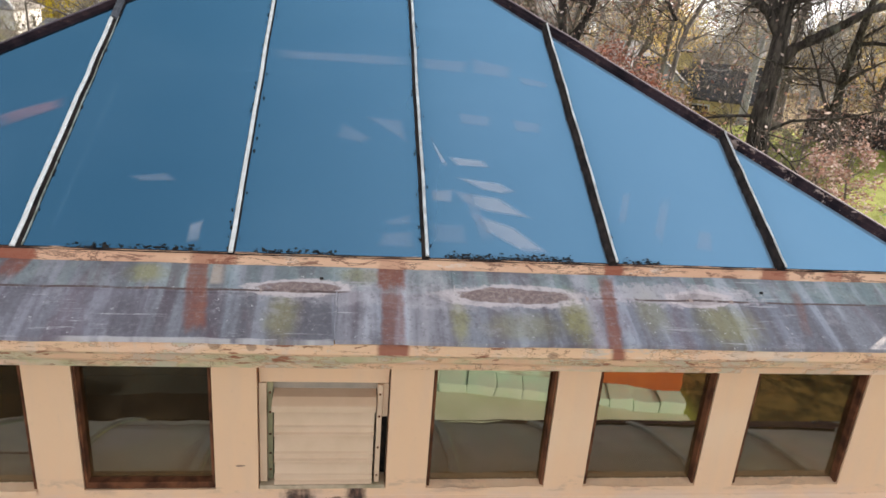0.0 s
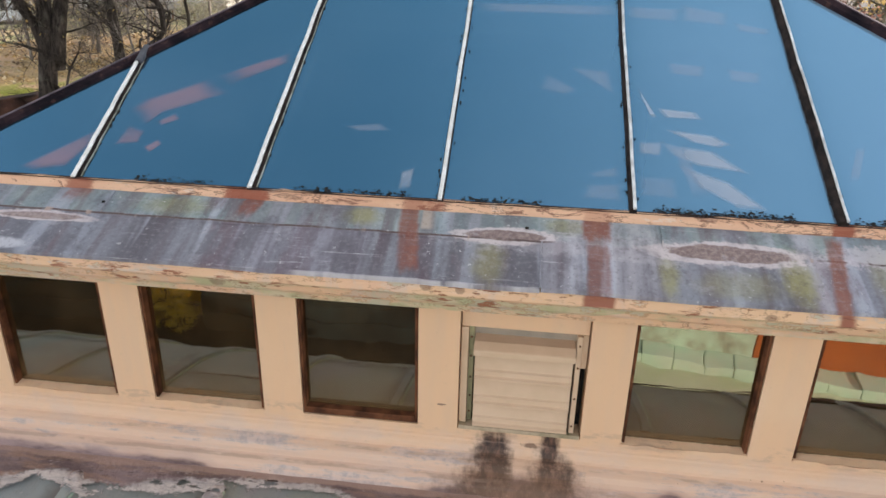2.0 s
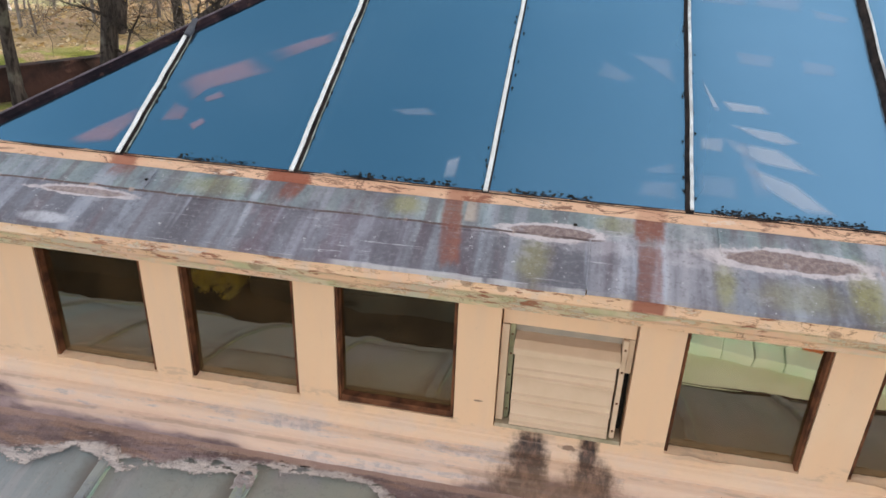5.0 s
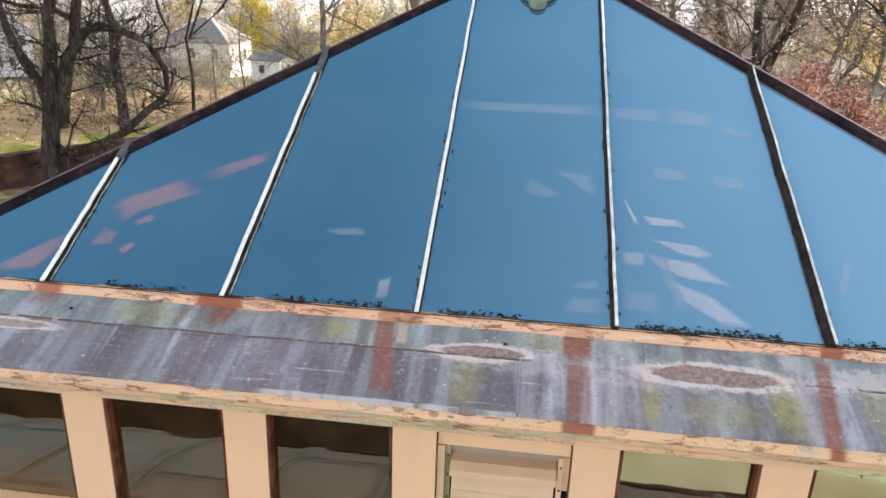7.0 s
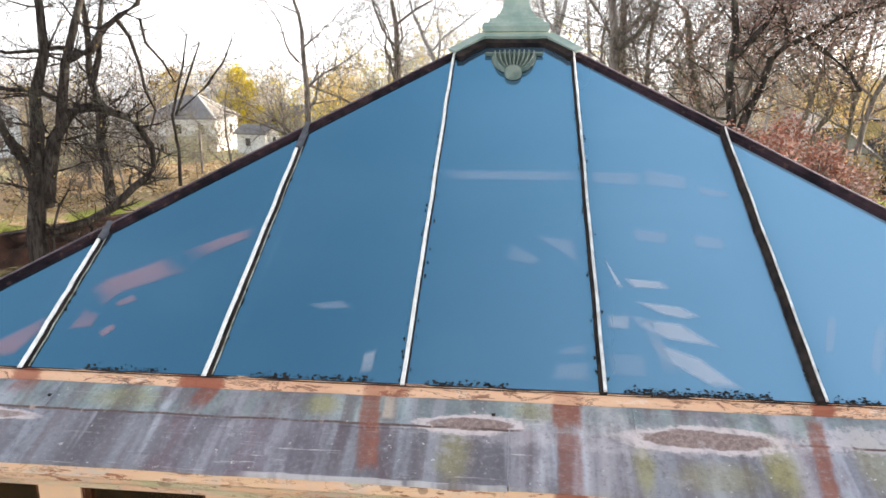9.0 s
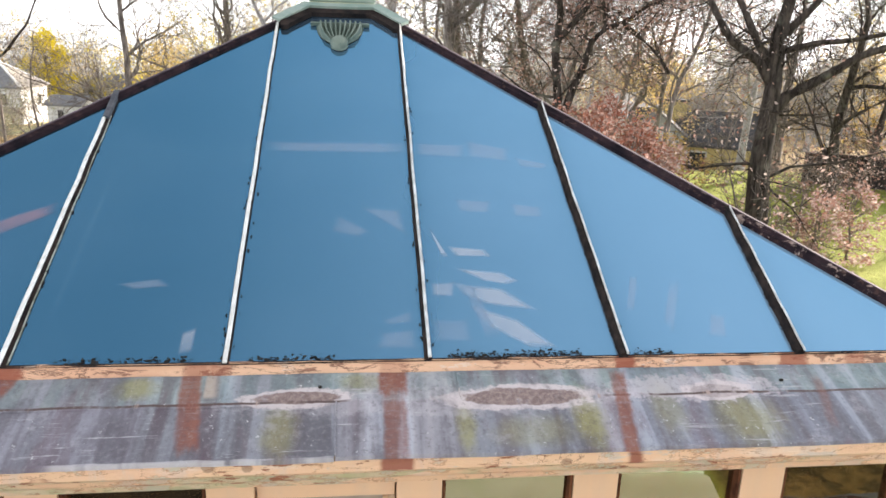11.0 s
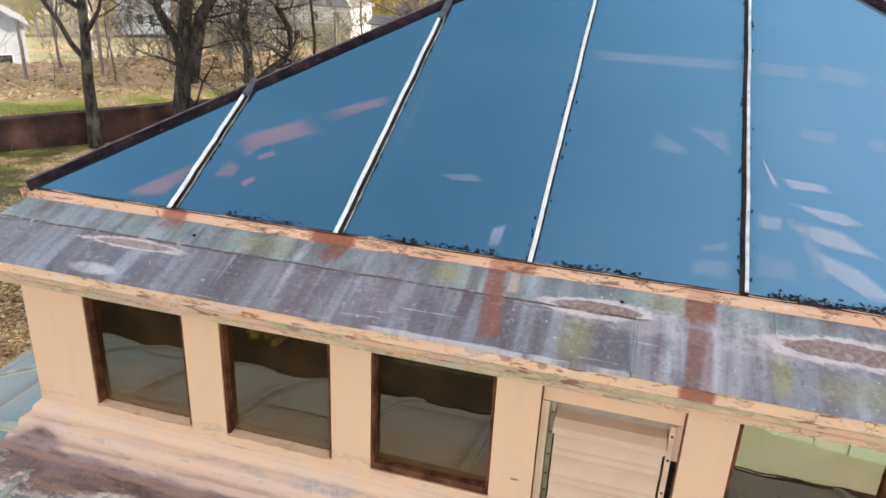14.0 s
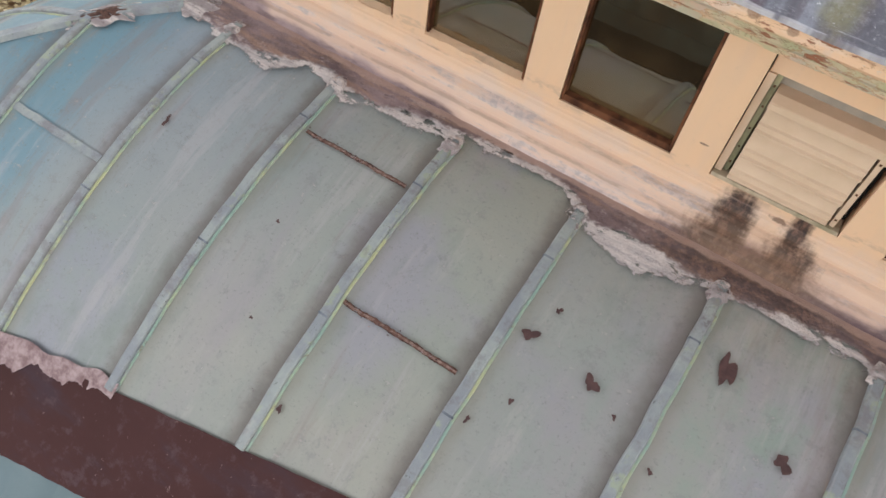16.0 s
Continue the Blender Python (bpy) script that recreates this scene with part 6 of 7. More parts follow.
# ---- trees ----
class Tree:
    """Tapered trunk with limbs and twigs, and the ends of twigs to hang leaves on."""

    def __init__(self, seed, height, radius, sides=6, spread=0.75, fork=0.35, depth=4, twigs=3, crook=0.22, gnarl=1.0):
        self.r = random.Random(seed)
        self.v, self.f, self.tips = [], [], []
        self.spread, self.depth, self.crook, self.twigs = spread, depth, crook, twigs
        if height:
            self.limb(Vector((0, 0, -0.3)), Vector((0.04 * self.r.uniform(-1, 1), 0.04 * self.r.uniform(-1, 1), 1)), height * 0.62, radius, 0, sides, fork)

    def limb(self, p, d, length, radius, level, sides, fork=0.3):
        r = self.r
        n = (9, 7, 6, 4, 3)[min(level, 4)]
        sides = max(3, sides - level)
        base = len(self.v)
        pts = []
        d = d.normalized()
        for i in range(n + 1):
            k = i / n
            rad = max(0.006, radius * (1 - (0.55 if level == 0 else 0.75) * k))
            if level == 0 and i == 0:
                rad *= 1.45
            a = d.orthogonal().normalized()
            b = d.cross(a)
            for j in range(sides):
                an = 2 * math.pi * j / sides
                self.v.append(tuple(p + (a * math.cos(an) + b * math.sin(an)) * rad))
            pts.append((p.copy(), d.copy(), rad))
            if i < n:
                d = (d + Vector((r.gauss(0, 1), r.gauss(0, 1), r.gauss(0, 0.6) + (0.25 if level else 0))) * self.crook * (0.35 if level == 0 else 1)).normalized()
                p = p + d * length / n
        for i in range(n):
            for j in range(sides):
                k = (j + 1) % sides
                self.f.append((base + i * sides + j, base + i * sides + k, base + (i + 1) * sides + k, base + (i + 1) * sides + j))
        if level >= self.depth:
            self.tips.append(pts[-1][0])
            self.tips.append(pts[len(pts) // 2][0])
            return
        count = (7, 6, 6, self.twigs + 2)[min(level, 3)]
        for c in range(count):
            at = fork + (1 - fork) * (c + r.random()) / count if level == 0 else 0.25 + 0.75 * (c + r.random()) / count
            q, dd, rad = pts[min(n, int(at * n))]
            turn = Matrix.Rotation(r.uniform(0, 2 * math.pi), 3, dd)
            side = turn @ dd.orthogonal().normalized()
            out = (dd * r.uniform(0.35, 0.8) + side * self.spread).normalized()
            self.limb(q, out, length * r.uniform(0.42, 0.72) * (0.95 if level else 0.85), rad * r.uniform(0.42, 0.66), level + 1, sides)
        # the leader goes on
        q, dd, rad = pts[-1]
        self.limb(q, dd, length * 0.55, rad * 0.95, level + 1, sides)

    def bough(self, points, r0, r1, sides=6, many=3, level=3, reach=(0.8, 1.8)):
        """A limb along given points, with twigs."""
        base, n = len(self.v), len(points)
        for i, p in enumerate(points):
            p = Vector(p)
            d = (Vector(points[min(i + 1, n - 1)]) - Vector(points[max(i - 1, 0)])).normalized()
            a = d.orthogonal().normalized()
            b = d.cross(a)
            rad = r0 + (r1 - r0) * i / (n - 1) if n < 8 else r1 + (r0 - r1) * (1 - i / (n - 1)) ** 1.3
            self.v += [tuple(p + (a * math.cos(2 * math.pi * j / sides) + b * math.sin(2 * math.pi * j / sides)) * rad) for j in range(sides)]
        self.f += [(base + i * sides + j, base + i * sides + (j + 1) % sides, base + (i + 1) * sides + (j + 1) % sides, base + (i + 1) * sides + j) for i in range(n - 1) for j in range(sides)]
        for i, p in enumerate(points[1:]):
            for k in range(many):
                out = Vector((self.r.gauss(0, 1), self.r.gauss(0, 1), self.r.gauss(0.4, 0.8))).normalized()
                self.limb(Vector(p), out, self.r.uniform(*reach), max(0.012, r1 * 0.5), level, 4)
        return self

    def wood(self, name, material):
        return mesh_of(name, self.v, self.f, material, True)

    def leaves(self, name, material, count, size, spread):
        r = self.r
        v, f = [], []
        for i in range(count):
            p = r.choice(self.tips) + Vector((r.gauss(0, spread), r.gauss(0, spread), r.gauss(0, spread)))
            a = Vector((r.gauss(0, 1), r.gauss(0, 1), r.gauss(0, 1))).normalized()
            b = a.orthogonal().normalized()
            s = size * r.uniform(0.6, 1.4)
            n = len(v)
            v += [tuple(p - a * s), tuple(p + b * s * 0.5), tuple(p + a * s), tuple(p - b * s * 0.5)]
            f.append((n, n + 1, n + 2, n + 3))
        return mesh_of(name, v, f, material)


def plant(name, tree, x, y, label, bark_name="bark", leaf_name=None, count=0, size=0.07, spread=0.3, turn=0.0, z=None):
    top = thing(name, (x, y, ground_z(x, y) if z is None else z), label, "tree", turn=turn)
    part("trunk", tree.wood("trunk", M[bark_name]), top)
    if leaf_name:
        part("crown", tree.leaves("crown", M[leaf_name], count, size, spread), top)
    return top


def drawn_tree(seed, right, limbs, k=1.0):
    """A tree whose main limbs follow given lines; the twigs grow by chance."""
    tree = Tree(seed, 0, 0.3, 7, 0.8, 0.3, 4, 3)
    for line, r0, r1, many, level, reach in limbs:
        tree.bough([(right * a + Vector((0.25 * rough(a * 1.3, b), 0.25 * rough(b, a), b))) * k for a, b in line], r0 * k, r1 * k, 8, many, level, reach)
    return tree


FINE, LONG = (0.7, 1.5), (1.3, 2.4)
old_oak = drawn_tree(3, Vector((0.82, 0.572, 0.0)), [
    ([(-0.6, -2.2), (-0.5, -0.6), (-0.4, 0.9), (-0.3, 2.0), (-0.15, 3.0), (0.0, 4.2), (0.2, 5.6), (0.3, 7.1), (0.3, 9.0), (0.4, 12.0)], 0.36, 0.10, 3, 2, LONG),
    ([(-0.2, 0.4), (0.0, 1.6), (0.3, 2.7), (0.6, 3.1), (0.7, 3.9), (1.0, 5.3), (1.5, 6.7), (1.9, 8.4), (2.2, 10.5)], 0.30, 0.09, 3, 2, LONG),
    ([(0.6, 3.1), (1.0, 3.6), (1.5, 3.8), (2.0, 3.7), (2.6, 3.4), (3.1, 3.0), (3.4, 2.3), (3.6, 1.5)], 0.20, 0.10, 4, 3, FINE),
    ([(3.6, 1.5), (3.3, 1.2), (2.7, 0.8), (1.9, 0.1), (1.2, -0.3), (0.0, -0.6)], 0.12, 0.16, 3, 3, FINE),
] + [
    ([(-0.4, 0.9), (-0.6, 1.9), (-1.1, 2.7), (-1.35, 3.7), (-1.5, 4.6), (-1.7, 5.6), (-2.0, 7.4), (-2.4, 9.0)], 0.19, 0.06, 3, 3, FINE),
    ([(1.0, 5.4), (1.4, 5.6), (1.8, 5.7), (2.3, 6.4), (2.9, 6.9), (3.3, 7.3), (3.9, 8.6)], 0.19, 0.07, 2, 3, FINE),
    ([(2.8, 6.8), (3.1, 6.2), (3.3, 5.2), (3.5, 4.3), (3.7, 3.6), (3.4, 2.9)], 0.08, 0.03, 4, 3, FINE),
    ([(3.0, 7.0), (3.4, 6.8), (3.7, 6.0), (4.2, 5.3), (4.4, 4.6)], 0.07, 0.03, 3, 3, FINE),
    ([(1.2, 5.7), (0.7, 5.8), (0.2, 5.7), (-0.7, 5.6), (-1.5, 5.9), (-2.4, 5.9)], 0.09, 0.03, 3, 3, FINE),
    ([(0.7, 4.0), (0.1, 4.4), (-0.7, 4.4), (-1.5, 4.6), (-2.2, 5.1)], 0.10, 0.04, 3, 3, FINE),
    ([(-0.2, -1.6), (0.0, -0.6), (0.1, 0.3), (0.5, 0.9)], 0.06, 0.03, 9, 4, (0.4, 0.9)),
], 0.93)
plant("oak_tree", old_oak, -15.25, 19.86, "large bare grey oak with an arching limb before the garden wall", "bark", "leaf_tan", 250, 0.05, z=-2.85)
crooked = drawn_tree(8, Vector((0.868, 0.496, 0.0)), [
    ([(-0.75, -1.2), (-0.8, 0.6), (-0.85, 2.0), (-0.9, 3.4), (-0.95, 4.4), (-1.0, 6.1), (-1.0, 8.0), (-0.9, 11.0)], 0.23, 0.08, 3, 2, LONG),
    ([(-0.9, 4.2), (-0.6, 5.2), (-0.45, 6.0), (-0.3, 7.1), (-0.1, 9.0)], 0.14, 0.06, 3, 3, FINE),
    ([(-0.9, 2.4), (-0.6, 2.9), (-0.2, 3.1), (0.3, 3.8)], 0.06, 0.02, 3, 3, FINE),
])
plant("bare_tree", crooked, -16.0, 26.0, "tall bare tree with a forked upper stem", "bark", z=-2.8)
stems = drawn_tree(9, Vector((0.917, 0.399, 0.0)), [
    ([(-1.6, -0.4), (-1.6, 1.1), (-1.6, 2.7), (-1.1, 4.8), (-0.8, 6.1)], 0.09, 0.03, 4, 3, FINE),
    ([(-1.5, 2.7), (-0.6, 4.9), (-0.3, 5.8)], 0.06, 0.03, 4, 3, FINE),
    ([(-1.4, 2.9), (-0.3, 3.9), (0.5, 5.0), (1.0, 5.9)], 0.06, 0.03, 4, 3, FINE),
])
plant("slim_tree", stems, -13.5, 29.0, "slender bare tree with three spreading stems", "bark", z=-2.8)
lone = drawn_tree(14, Vector((0.55, 0.83, 0.0)), [
    ([(0.0, -0.3), (-0.05, 1.0), (-0.15, 2.4), (-0.3, 4.2), (-0.4, 6.5), (-0.4, 9.0), (-0.5, 12.0)], 0.17, 0.06, 1, 2, LONG),
    ([(-0.1, 3.6), (0.5, 3.5), (0.9, 3.2)], 0.03, 0.012, 3, 3, FINE),
])
plant("slim_tree", lone, -15.1, 10.1, "slim grey tree standing on fallen leaves", "smooth_bark")
plant("slim_tree", Tree(15, 12, 0.22, 7, 0.6, 0.5, 4, 2), -17.6, 17.4, "slim forked tree before the garden wall", "bark")
twin = drawn_tree(21, Vector((0.966, -0.26, 0.0)), [
    ([(0.25, -0.3), (0.22, 2.0), (0.2, 3.5), (0.2, 4.8), (0.15, 6.2), (0.05, 7.4), (-0.1, 9.0), (-0.2, 12.0)], 0.22, 0.08, 2, 3, LONG),
    ([(0.1, 6.4), (0.5, 7.1), (0.9, 7.7), (1.4, 8.8), (1.9, 10.5)], 0.11, 0.05, 4, 3, FINE),
    ([(0.2, 4.8), (-0.3, 4.9), (-0.9, 5.0), (-1.6, 5.6)], 0.05, 0.02, 4, 3, FINE),
])
plant("twin_oak", twin, 6.2, 21.0, "upright oak stem with a few russet leaves", "bark", "leaf_rust", 1500, 0.05, 0.3)
leaning = drawn_tree(22, Vector((0.966, -0.26, 0.0)), [
    ([(0.1, -0.3), (0.25, 2.5), (0.4, 4.3), (0.65, 5.1), (0.95, 5.9), (1.2, 6.6), (1.5, 7.0), (2.0, 7.15), (2.6, 6.8), (3.2, 6.3), (3.7, 5.7)], 0.18, 0.05, 3, 3, FINE),
    ([(1.5, 7.0), (1.5, 7.5), (1.2, 8.2), (1.4, 9.5)], 0.09, 0.04, 4, 2, FINE),
    ([(2.0, 7.15), (2.8, 7.7), (3.6, 8.0), (4.6, 8.8)], 0.07, 0.03, 5, 2, FINE),
])
plant("twin_oak", leaning, 6.2, 21.0, "leaning oak stem hung with pale russet leaves", "bark", "leaf_rust", 5200, 0.055, 0.35)
forked = drawn_tree(23, Vector((0.991, -0.137, 0.0)), [
    ([(-0.5, -0.3), (-0.5, 4.0), (-0.5, 6.1), (-0.55, 7.4), (-0.7, 8.6), (-0.8, 11.0)], 0.26, 0.10, 4, 2, LONG),
    ([(-0.4, 6.2), (-0.2, 6.8), (0.3, 7.4), (1.0, 8.4), (1.8, 10.0)], 0.14, 0.06, 4, 2, FINE),
])
plant("bare_tree", forked, 4.0, 27.0, "forked bare tree with many fine twigs", "bark_far")
big_oak = drawn_tree(31, Vector((0.864, -0.504, 0.0)), [
    ([(0.2, -0.3), (0.25, 1.8), (0.2, 3.3), (0.2, 4.8), (0.2, 5.7), (0.2, 6.8), (0.3, 7.8), (0.4, 10.0), (0.5, 13.0)], 0.38, 0.11, 2, 2, LONG),
    ([(0.3, 4.9), (0.6, 5.3), (0.9, 5.5), (1.6, 6.0), (2.2, 6.4), (2.9, 6.7), (3.7, 7.0), (5.0, 7.5)], 0.18, 0.06, 3, 3, FINE),
    ([(0.2, 5.4), (-0.3, 6.2), (-1.0, 6.7), (-1.3, 7.2), (-1.6, 7.8), (-2.2, 9.4)], 0.15, 0.06, 3, 3, FINE),
] + [
    ([(0.2, 6.0), (-0.4, 6.8), (-0.8, 7.5), (-1.2, 8.3), (-1.5, 9.6)], 0.12, 0.06, 3, 3, FINE),
    ([(0.3, 6.2), (0.6, 6.5), (1.1, 6.7), (1.9, 6.8), (2.8, 7.0), (3.8, 7.2)], 0.10, 0.04, 4, 3, FINE),
    ([(0.2, 6.7), (0.6, 7.4), (1.0, 7.8), (1.9, 9.0)], 0.13, 0.06, 3, 3, FINE),
    ([(0.1, 3.4), (-0.7, 3.3), (-1.6, 3.1), (-2.5, 3.4)], 0.05, 0.02, 2, 3, FINE),
    ([(0.3, 3.0), (1.0, 3.4), (2.0, 3.6), (3.2, 4.0)], 0.05, 0.02, 2, 3, FINE),
])
plant("large_oak", big_oak, 11.2, 17.2, "large dark oak beside the sunny lawn", "bark", "leaf_rust", 350, 0.05)
plant("lawn_tree", Tree(33, 13, 0.26, 6, 0.7, 0.3, 4, 2), 20.2, 26.5, "bare tree beyond the lawn", "bark")
plant("lawn_tree", Tree(34, 12, 0.2, 6, 0.7, 0.3, 4, 2), 24.0, 29.5, "bare tree beyond the lawn", "bark")
plant("lawn_tree", Tree(35, 12, 0.2, 6, 0.7, 0.4, 3, 2), 16.6, 16.2, "bare tree beyond the lawn", "bark")
for n, (x, y, h, r) in enumerate(((-9.6, 31.0, 13, 0.22), (-4.0, 44.0, 14, 0.26), (3.0, 40.0, 14, 0.28), (9.5, 34.0, 14, 0.3), (21.5, 33.0, 13, 0.28), (1.0, 36.0, 16, 0.26), (5.5, 33.0, 16, 0.28), (8.0, 43.0, 17, 0.3), (-6.5, 33.0, 15, 0.24), (-1.5, 50.0, 17, 0.3), (24.0, 41.0, 16, 0.28), (12.3, 31.0, 14, 0.13), (16.5, 49.0, 16, 0.16), (10.8, 45.0, 16, 0.18), (26.5, 36.0, 14, 0.18), (4.5, 52.0, 18, 0.3))):
    # beyond y = 34 the bark colour carries painted haze
    plant("bare_tree", Tree(200 + n, h, r, 6, 0.7, 0.3, 4, 2), x, y, "tall bare tree with many fine twigs", "bark_hazed" if y > 34 else "bark_far", "leaf_rust" if x > 3 else None, 700, 0.06, 0.4)["group"] = "bare trees"


def rounded_tree(name, x, y, z, height, wide, seed, label, leaf_name, clumps=42, each=150, size=0.16, low=0.12):
    """A leafy tree: clumps of leaves held on limbs, with gaps between the clumps."""
    r = random.Random(seed)
    tree = Tree(seed, 0, 0.2, 6, 0.7, 0.2, 4, 2)
    tree.bough([(0, 0, -0.4), (0.05, 0, height * 0.3), (-0.05, 0.1, height * 0.6), (0, 0, height * 0.93)], 0.017 * height, 0.004 * height, 7, 0, 4)
    top = thing(name, (x, y, z), label, "tree")
    v, f = [], []
    for c in range(clumps):
        k = low + (0.97 - low) * (c + r.random()) / clumps
        q = wide * math.sin(math.pi * min(1.0, (k - low) / (1 - low) * 0.86 + 0.14)) ** 0.7 * math.sqrt(r.random())
        a = r.uniform(0, 2 * math.pi)
        m = Vector((math.cos(a) * q, math.sin(a) * q, height * k))
        root = Vector((0, 0, height * k * 0.72))
        tree.bough([root, root.lerp(m, 0.5) + Vector((0, 0, -0.015 * height)), m], 0.005 * height, 0.0015 * height, 4, 0, 4)
        for i in range(each):
            p = m + Vector((r.gauss(0, 0.42), r.gauss(0, 0.42), r.gauss(0, 0.34))) * (height / 10)
            d = Vector((r.gauss(0, 1), r.gauss(0, 1), r.gauss(0, 1))).normalized()
            b = d.orthogonal().normalized()
            t = size * r.uniform(0.6, 1.3)
            n = len(v)
            v += [tuple(p - d * t), tuple(p + b * t * 0.6), tuple(p + d * t), tuple(p - b * t * 0.6)]
            f.append((n, n + 1, n + 2, n + 3))
    part("trunk", tree.wood("trunk", M["bark_far"]), top)
    part("crown", mesh_of("crown", v, f, M[leaf_name]), top)
    return top


rounded_tree("yellow_tree", -44.5, 110.0, -11.0, 13.2, 3.6, 41, "tree in bright yellow autumn leaf", "leaf_yellow")
rounded_tree("yellow_tree", -58.0, 116.0, -11.0, 13.0, 5.0, 46, "tree in dull yellow-green leaf", "leaf_tan", 46, 110)
rounded_tree("golden_tree", 21.0, 47.0, -7.5, 10.6, 2.3, 45, "tree in thin golden leaf behind the roofs", "leaf_gold", 40, 60, 0.11)
plant("leafy_oak", Tree(47, 15, 0.15, 6, 0.8, 0.55, 4, 2), 8.2, 27.0, "tall oak hung with faded pink-brown leaves", "bark_far", "leaf_rust", 4200, 0.065, 0.5)
plant("leafy_oak", Tree(48, 15, 0.14, 6, 0.8, 0.55, 4, 2), 11.4, 30.0, "tall oak hung with faded pink-brown leaves", "bark_far", "leaf_rust", 4200, 0.07, 0.5)
plant("leafy_oak", Tree(50, 14, 0.13, 6, 0.8, 0.55, 4, 2), 11.0, 23.0, "slender oak hung with faded pink-brown leaves", "bark_far", "leaf_rust", 5200, 0.06, 0.5)
plant("leafy_oak", Tree(58, 15, 0.13, 6, 0.8, 0.5, 4, 2), 13.0, 29.0, "slender oak hung with faded pink-brown leaves", "bark_far", "leaf_rust", 5200, 0.07, 0.5)
plant("leafy_oak", Tree(49, 16, 0.15, 6, 0.8, 0.5, 4, 2), 5.0, 29.0, "tall oak hung with faded pink-brown leaves", "bark_far", "leaf_rust", 3000, 0.065, 0.5)
plant("yellow_tree", Tree(42, 11, 0.3, 6, 0.8, 0.2, 3, 3), 26.0, 71.0, "tree with thin golden autumn leaves", "bark_far", "leaf_gold", 3000, 0.16, 0.8)
plant("yellow_tree", Tree(43, 10, 0.3, 6, 0.8, 0.2, 3, 3), 31.5, 74.0, "tree with thin golden autumn leaves", "bark_far", "leaf_gold", 2200, 0.16, 0.8)
plant("yellow_tree", Tree(44, 11, 0.3, 6, 0.8, 0.2, 3, 3), -22.0, 84.0, "tree with thin golden autumn leaves", "bark_far", "leaf_gold", 3000, 0.18, 0.9)
for n, (x, y, h, w, tone, many, label) in enumerate(((6.0, 15.4, 4.9, 1.5, "leaf_red", 120, "dense shrub in red-brown autumn leaf"), (6.9, 17.8, 5.2, 1.6, "leaf_red", 120, "dense shrub in red-brown autumn leaf"), (5.6, 17.0, 4.9, 1.5, "leaf_red", 120, "dense shrub in red-brown autumn leaf"), (7.4, 16.6, 4.6, 1.5, "leaf_red", 110, "dense shrub in red-brown autumn leaf"), (8.6, 17.6, 4.0, 1.4, "leaf_rust", 80, "shrub with dry russet leaves"), (9.8, 19.4, 4.0, 1.6, "leaf_tan", 60, "thin shrub with tan leaves"), (13.4, 17.0, 2.6, 1.3, "leaf_rust", 45, "low shrub with dry russet leaves"), (15.6, 18.6, 2.6, 1.4, "leaf_rust", 40, "low shrub with dry russet leaves"))):
    rounded_tree("autumn_shrub", x, y, ground_z(x, y), h, w, 300 + n, label, tone, 44, many, 0.055, 0.04)
plant("bare_shrub", Tree(53, 3.6, 0.04, 5, 0.9, 0.05, 3, 4), 10.2, 14.6, "leafless brown shrub beside the oak", "bark_far", "leaf_rust", 200, 0.06, 0.2)
for x, y, h, w, tone, many, label in ((-11.95, 4.75, 1.9, 0.62, "leaf_russet", 60, "low shrub in orange-russet leaf among fallen leaves"), (-11.66, 4.22, 0.7, 0.30, "leaf_lime", 34, "small yellow-green shrub among fallen leaves"), (-11.05, 5.85, 2.1, 0.6, "leaf_tan", 12, "twiggy shrub with thin tan leaf"), (-12.6, 6.2, 2.4, 0.7, "leaf_russet", 14, "twiggy shrub with thin russet leaf")):
    rounded_tree("autumn_shrub", x, y, ground_z(x, y), h, w, 351, label, tone, 30, many, 0.04, 0.08)
plant("bare_shrub", Tree(54, 3.2, 0.06, 5, 0.95, 0.05, 3, 4), -11.3, 6.3, "leafless brown shrub among fallen leaves", "bark_tan")
plant("bare_shrub", Tree(55, 3.0, 0.06, 5, 0.95, 0.05, 3, 4), -13.6, 7.6, "leafless brown shrub among fallen leaves", "bark_tan")


def brush(spots, seed, label, leaf_name=None, count=0, wood="bark_far"):
    kinds = [Tree(seed + k, 3.8 + 0.8 * k, 0.035 + 0.01 * k, 5, 0.9, 0.05, 3, 3, 0.3) for k in range(3)]
    made = {}
    for n, (x, y, s) in enumerate(spots):
        k = n % 3
        if k not in made:
            made[k] = plant("bare_shrub", kinds[k], x, y, label, wood, leaf_name, count, 0.07, 0.3, turn=37.0 * n)
            made[k]["group"] = "brushwood"
        else:
            copy_thing(made[k], pose(x, y, ground_z(x, y), 0, 0, 57.0 * n) @ Matrix.Scale(s, 4))


brush([(13.4, 18.0, 0.55), (15.0, 20.6, 0.6), (12.6, 19.6, 0.5), (16.8, 21.6, 0.6), (18.6, 24.0, 0.7), (20.6, 25.6, 0.6), (22.6, 28.6, 0.7), (17.4, 27.0, 0.6), (9.6, 33.0, 1.0), (25.5, 28.4, 0.7), (19.8, 29.0, 0.7)], 100, "leafless brown thicket beside the oaks", "leaf_rust", 260)
brush([(-18.5, 27.0, 1), (-20.0, 30.0, 0.8), (-27.0, 33.0, 1.4), (-14.7, 26.4, 0.5), (-19.6, 28.4, 0.8), (-33.0, 36.0, 1.6), (-17.6, 25.0, 0.7), (-22.5, 33.5, 1.3), (-25.5, 41.0, 1.6), (-14.0, 42.0, 1.5), (-10.5, 36.0, 1.3), (-21.5, 37.0, 1.5)], 120, "leafless grey thicket on leaf-strewn ground")


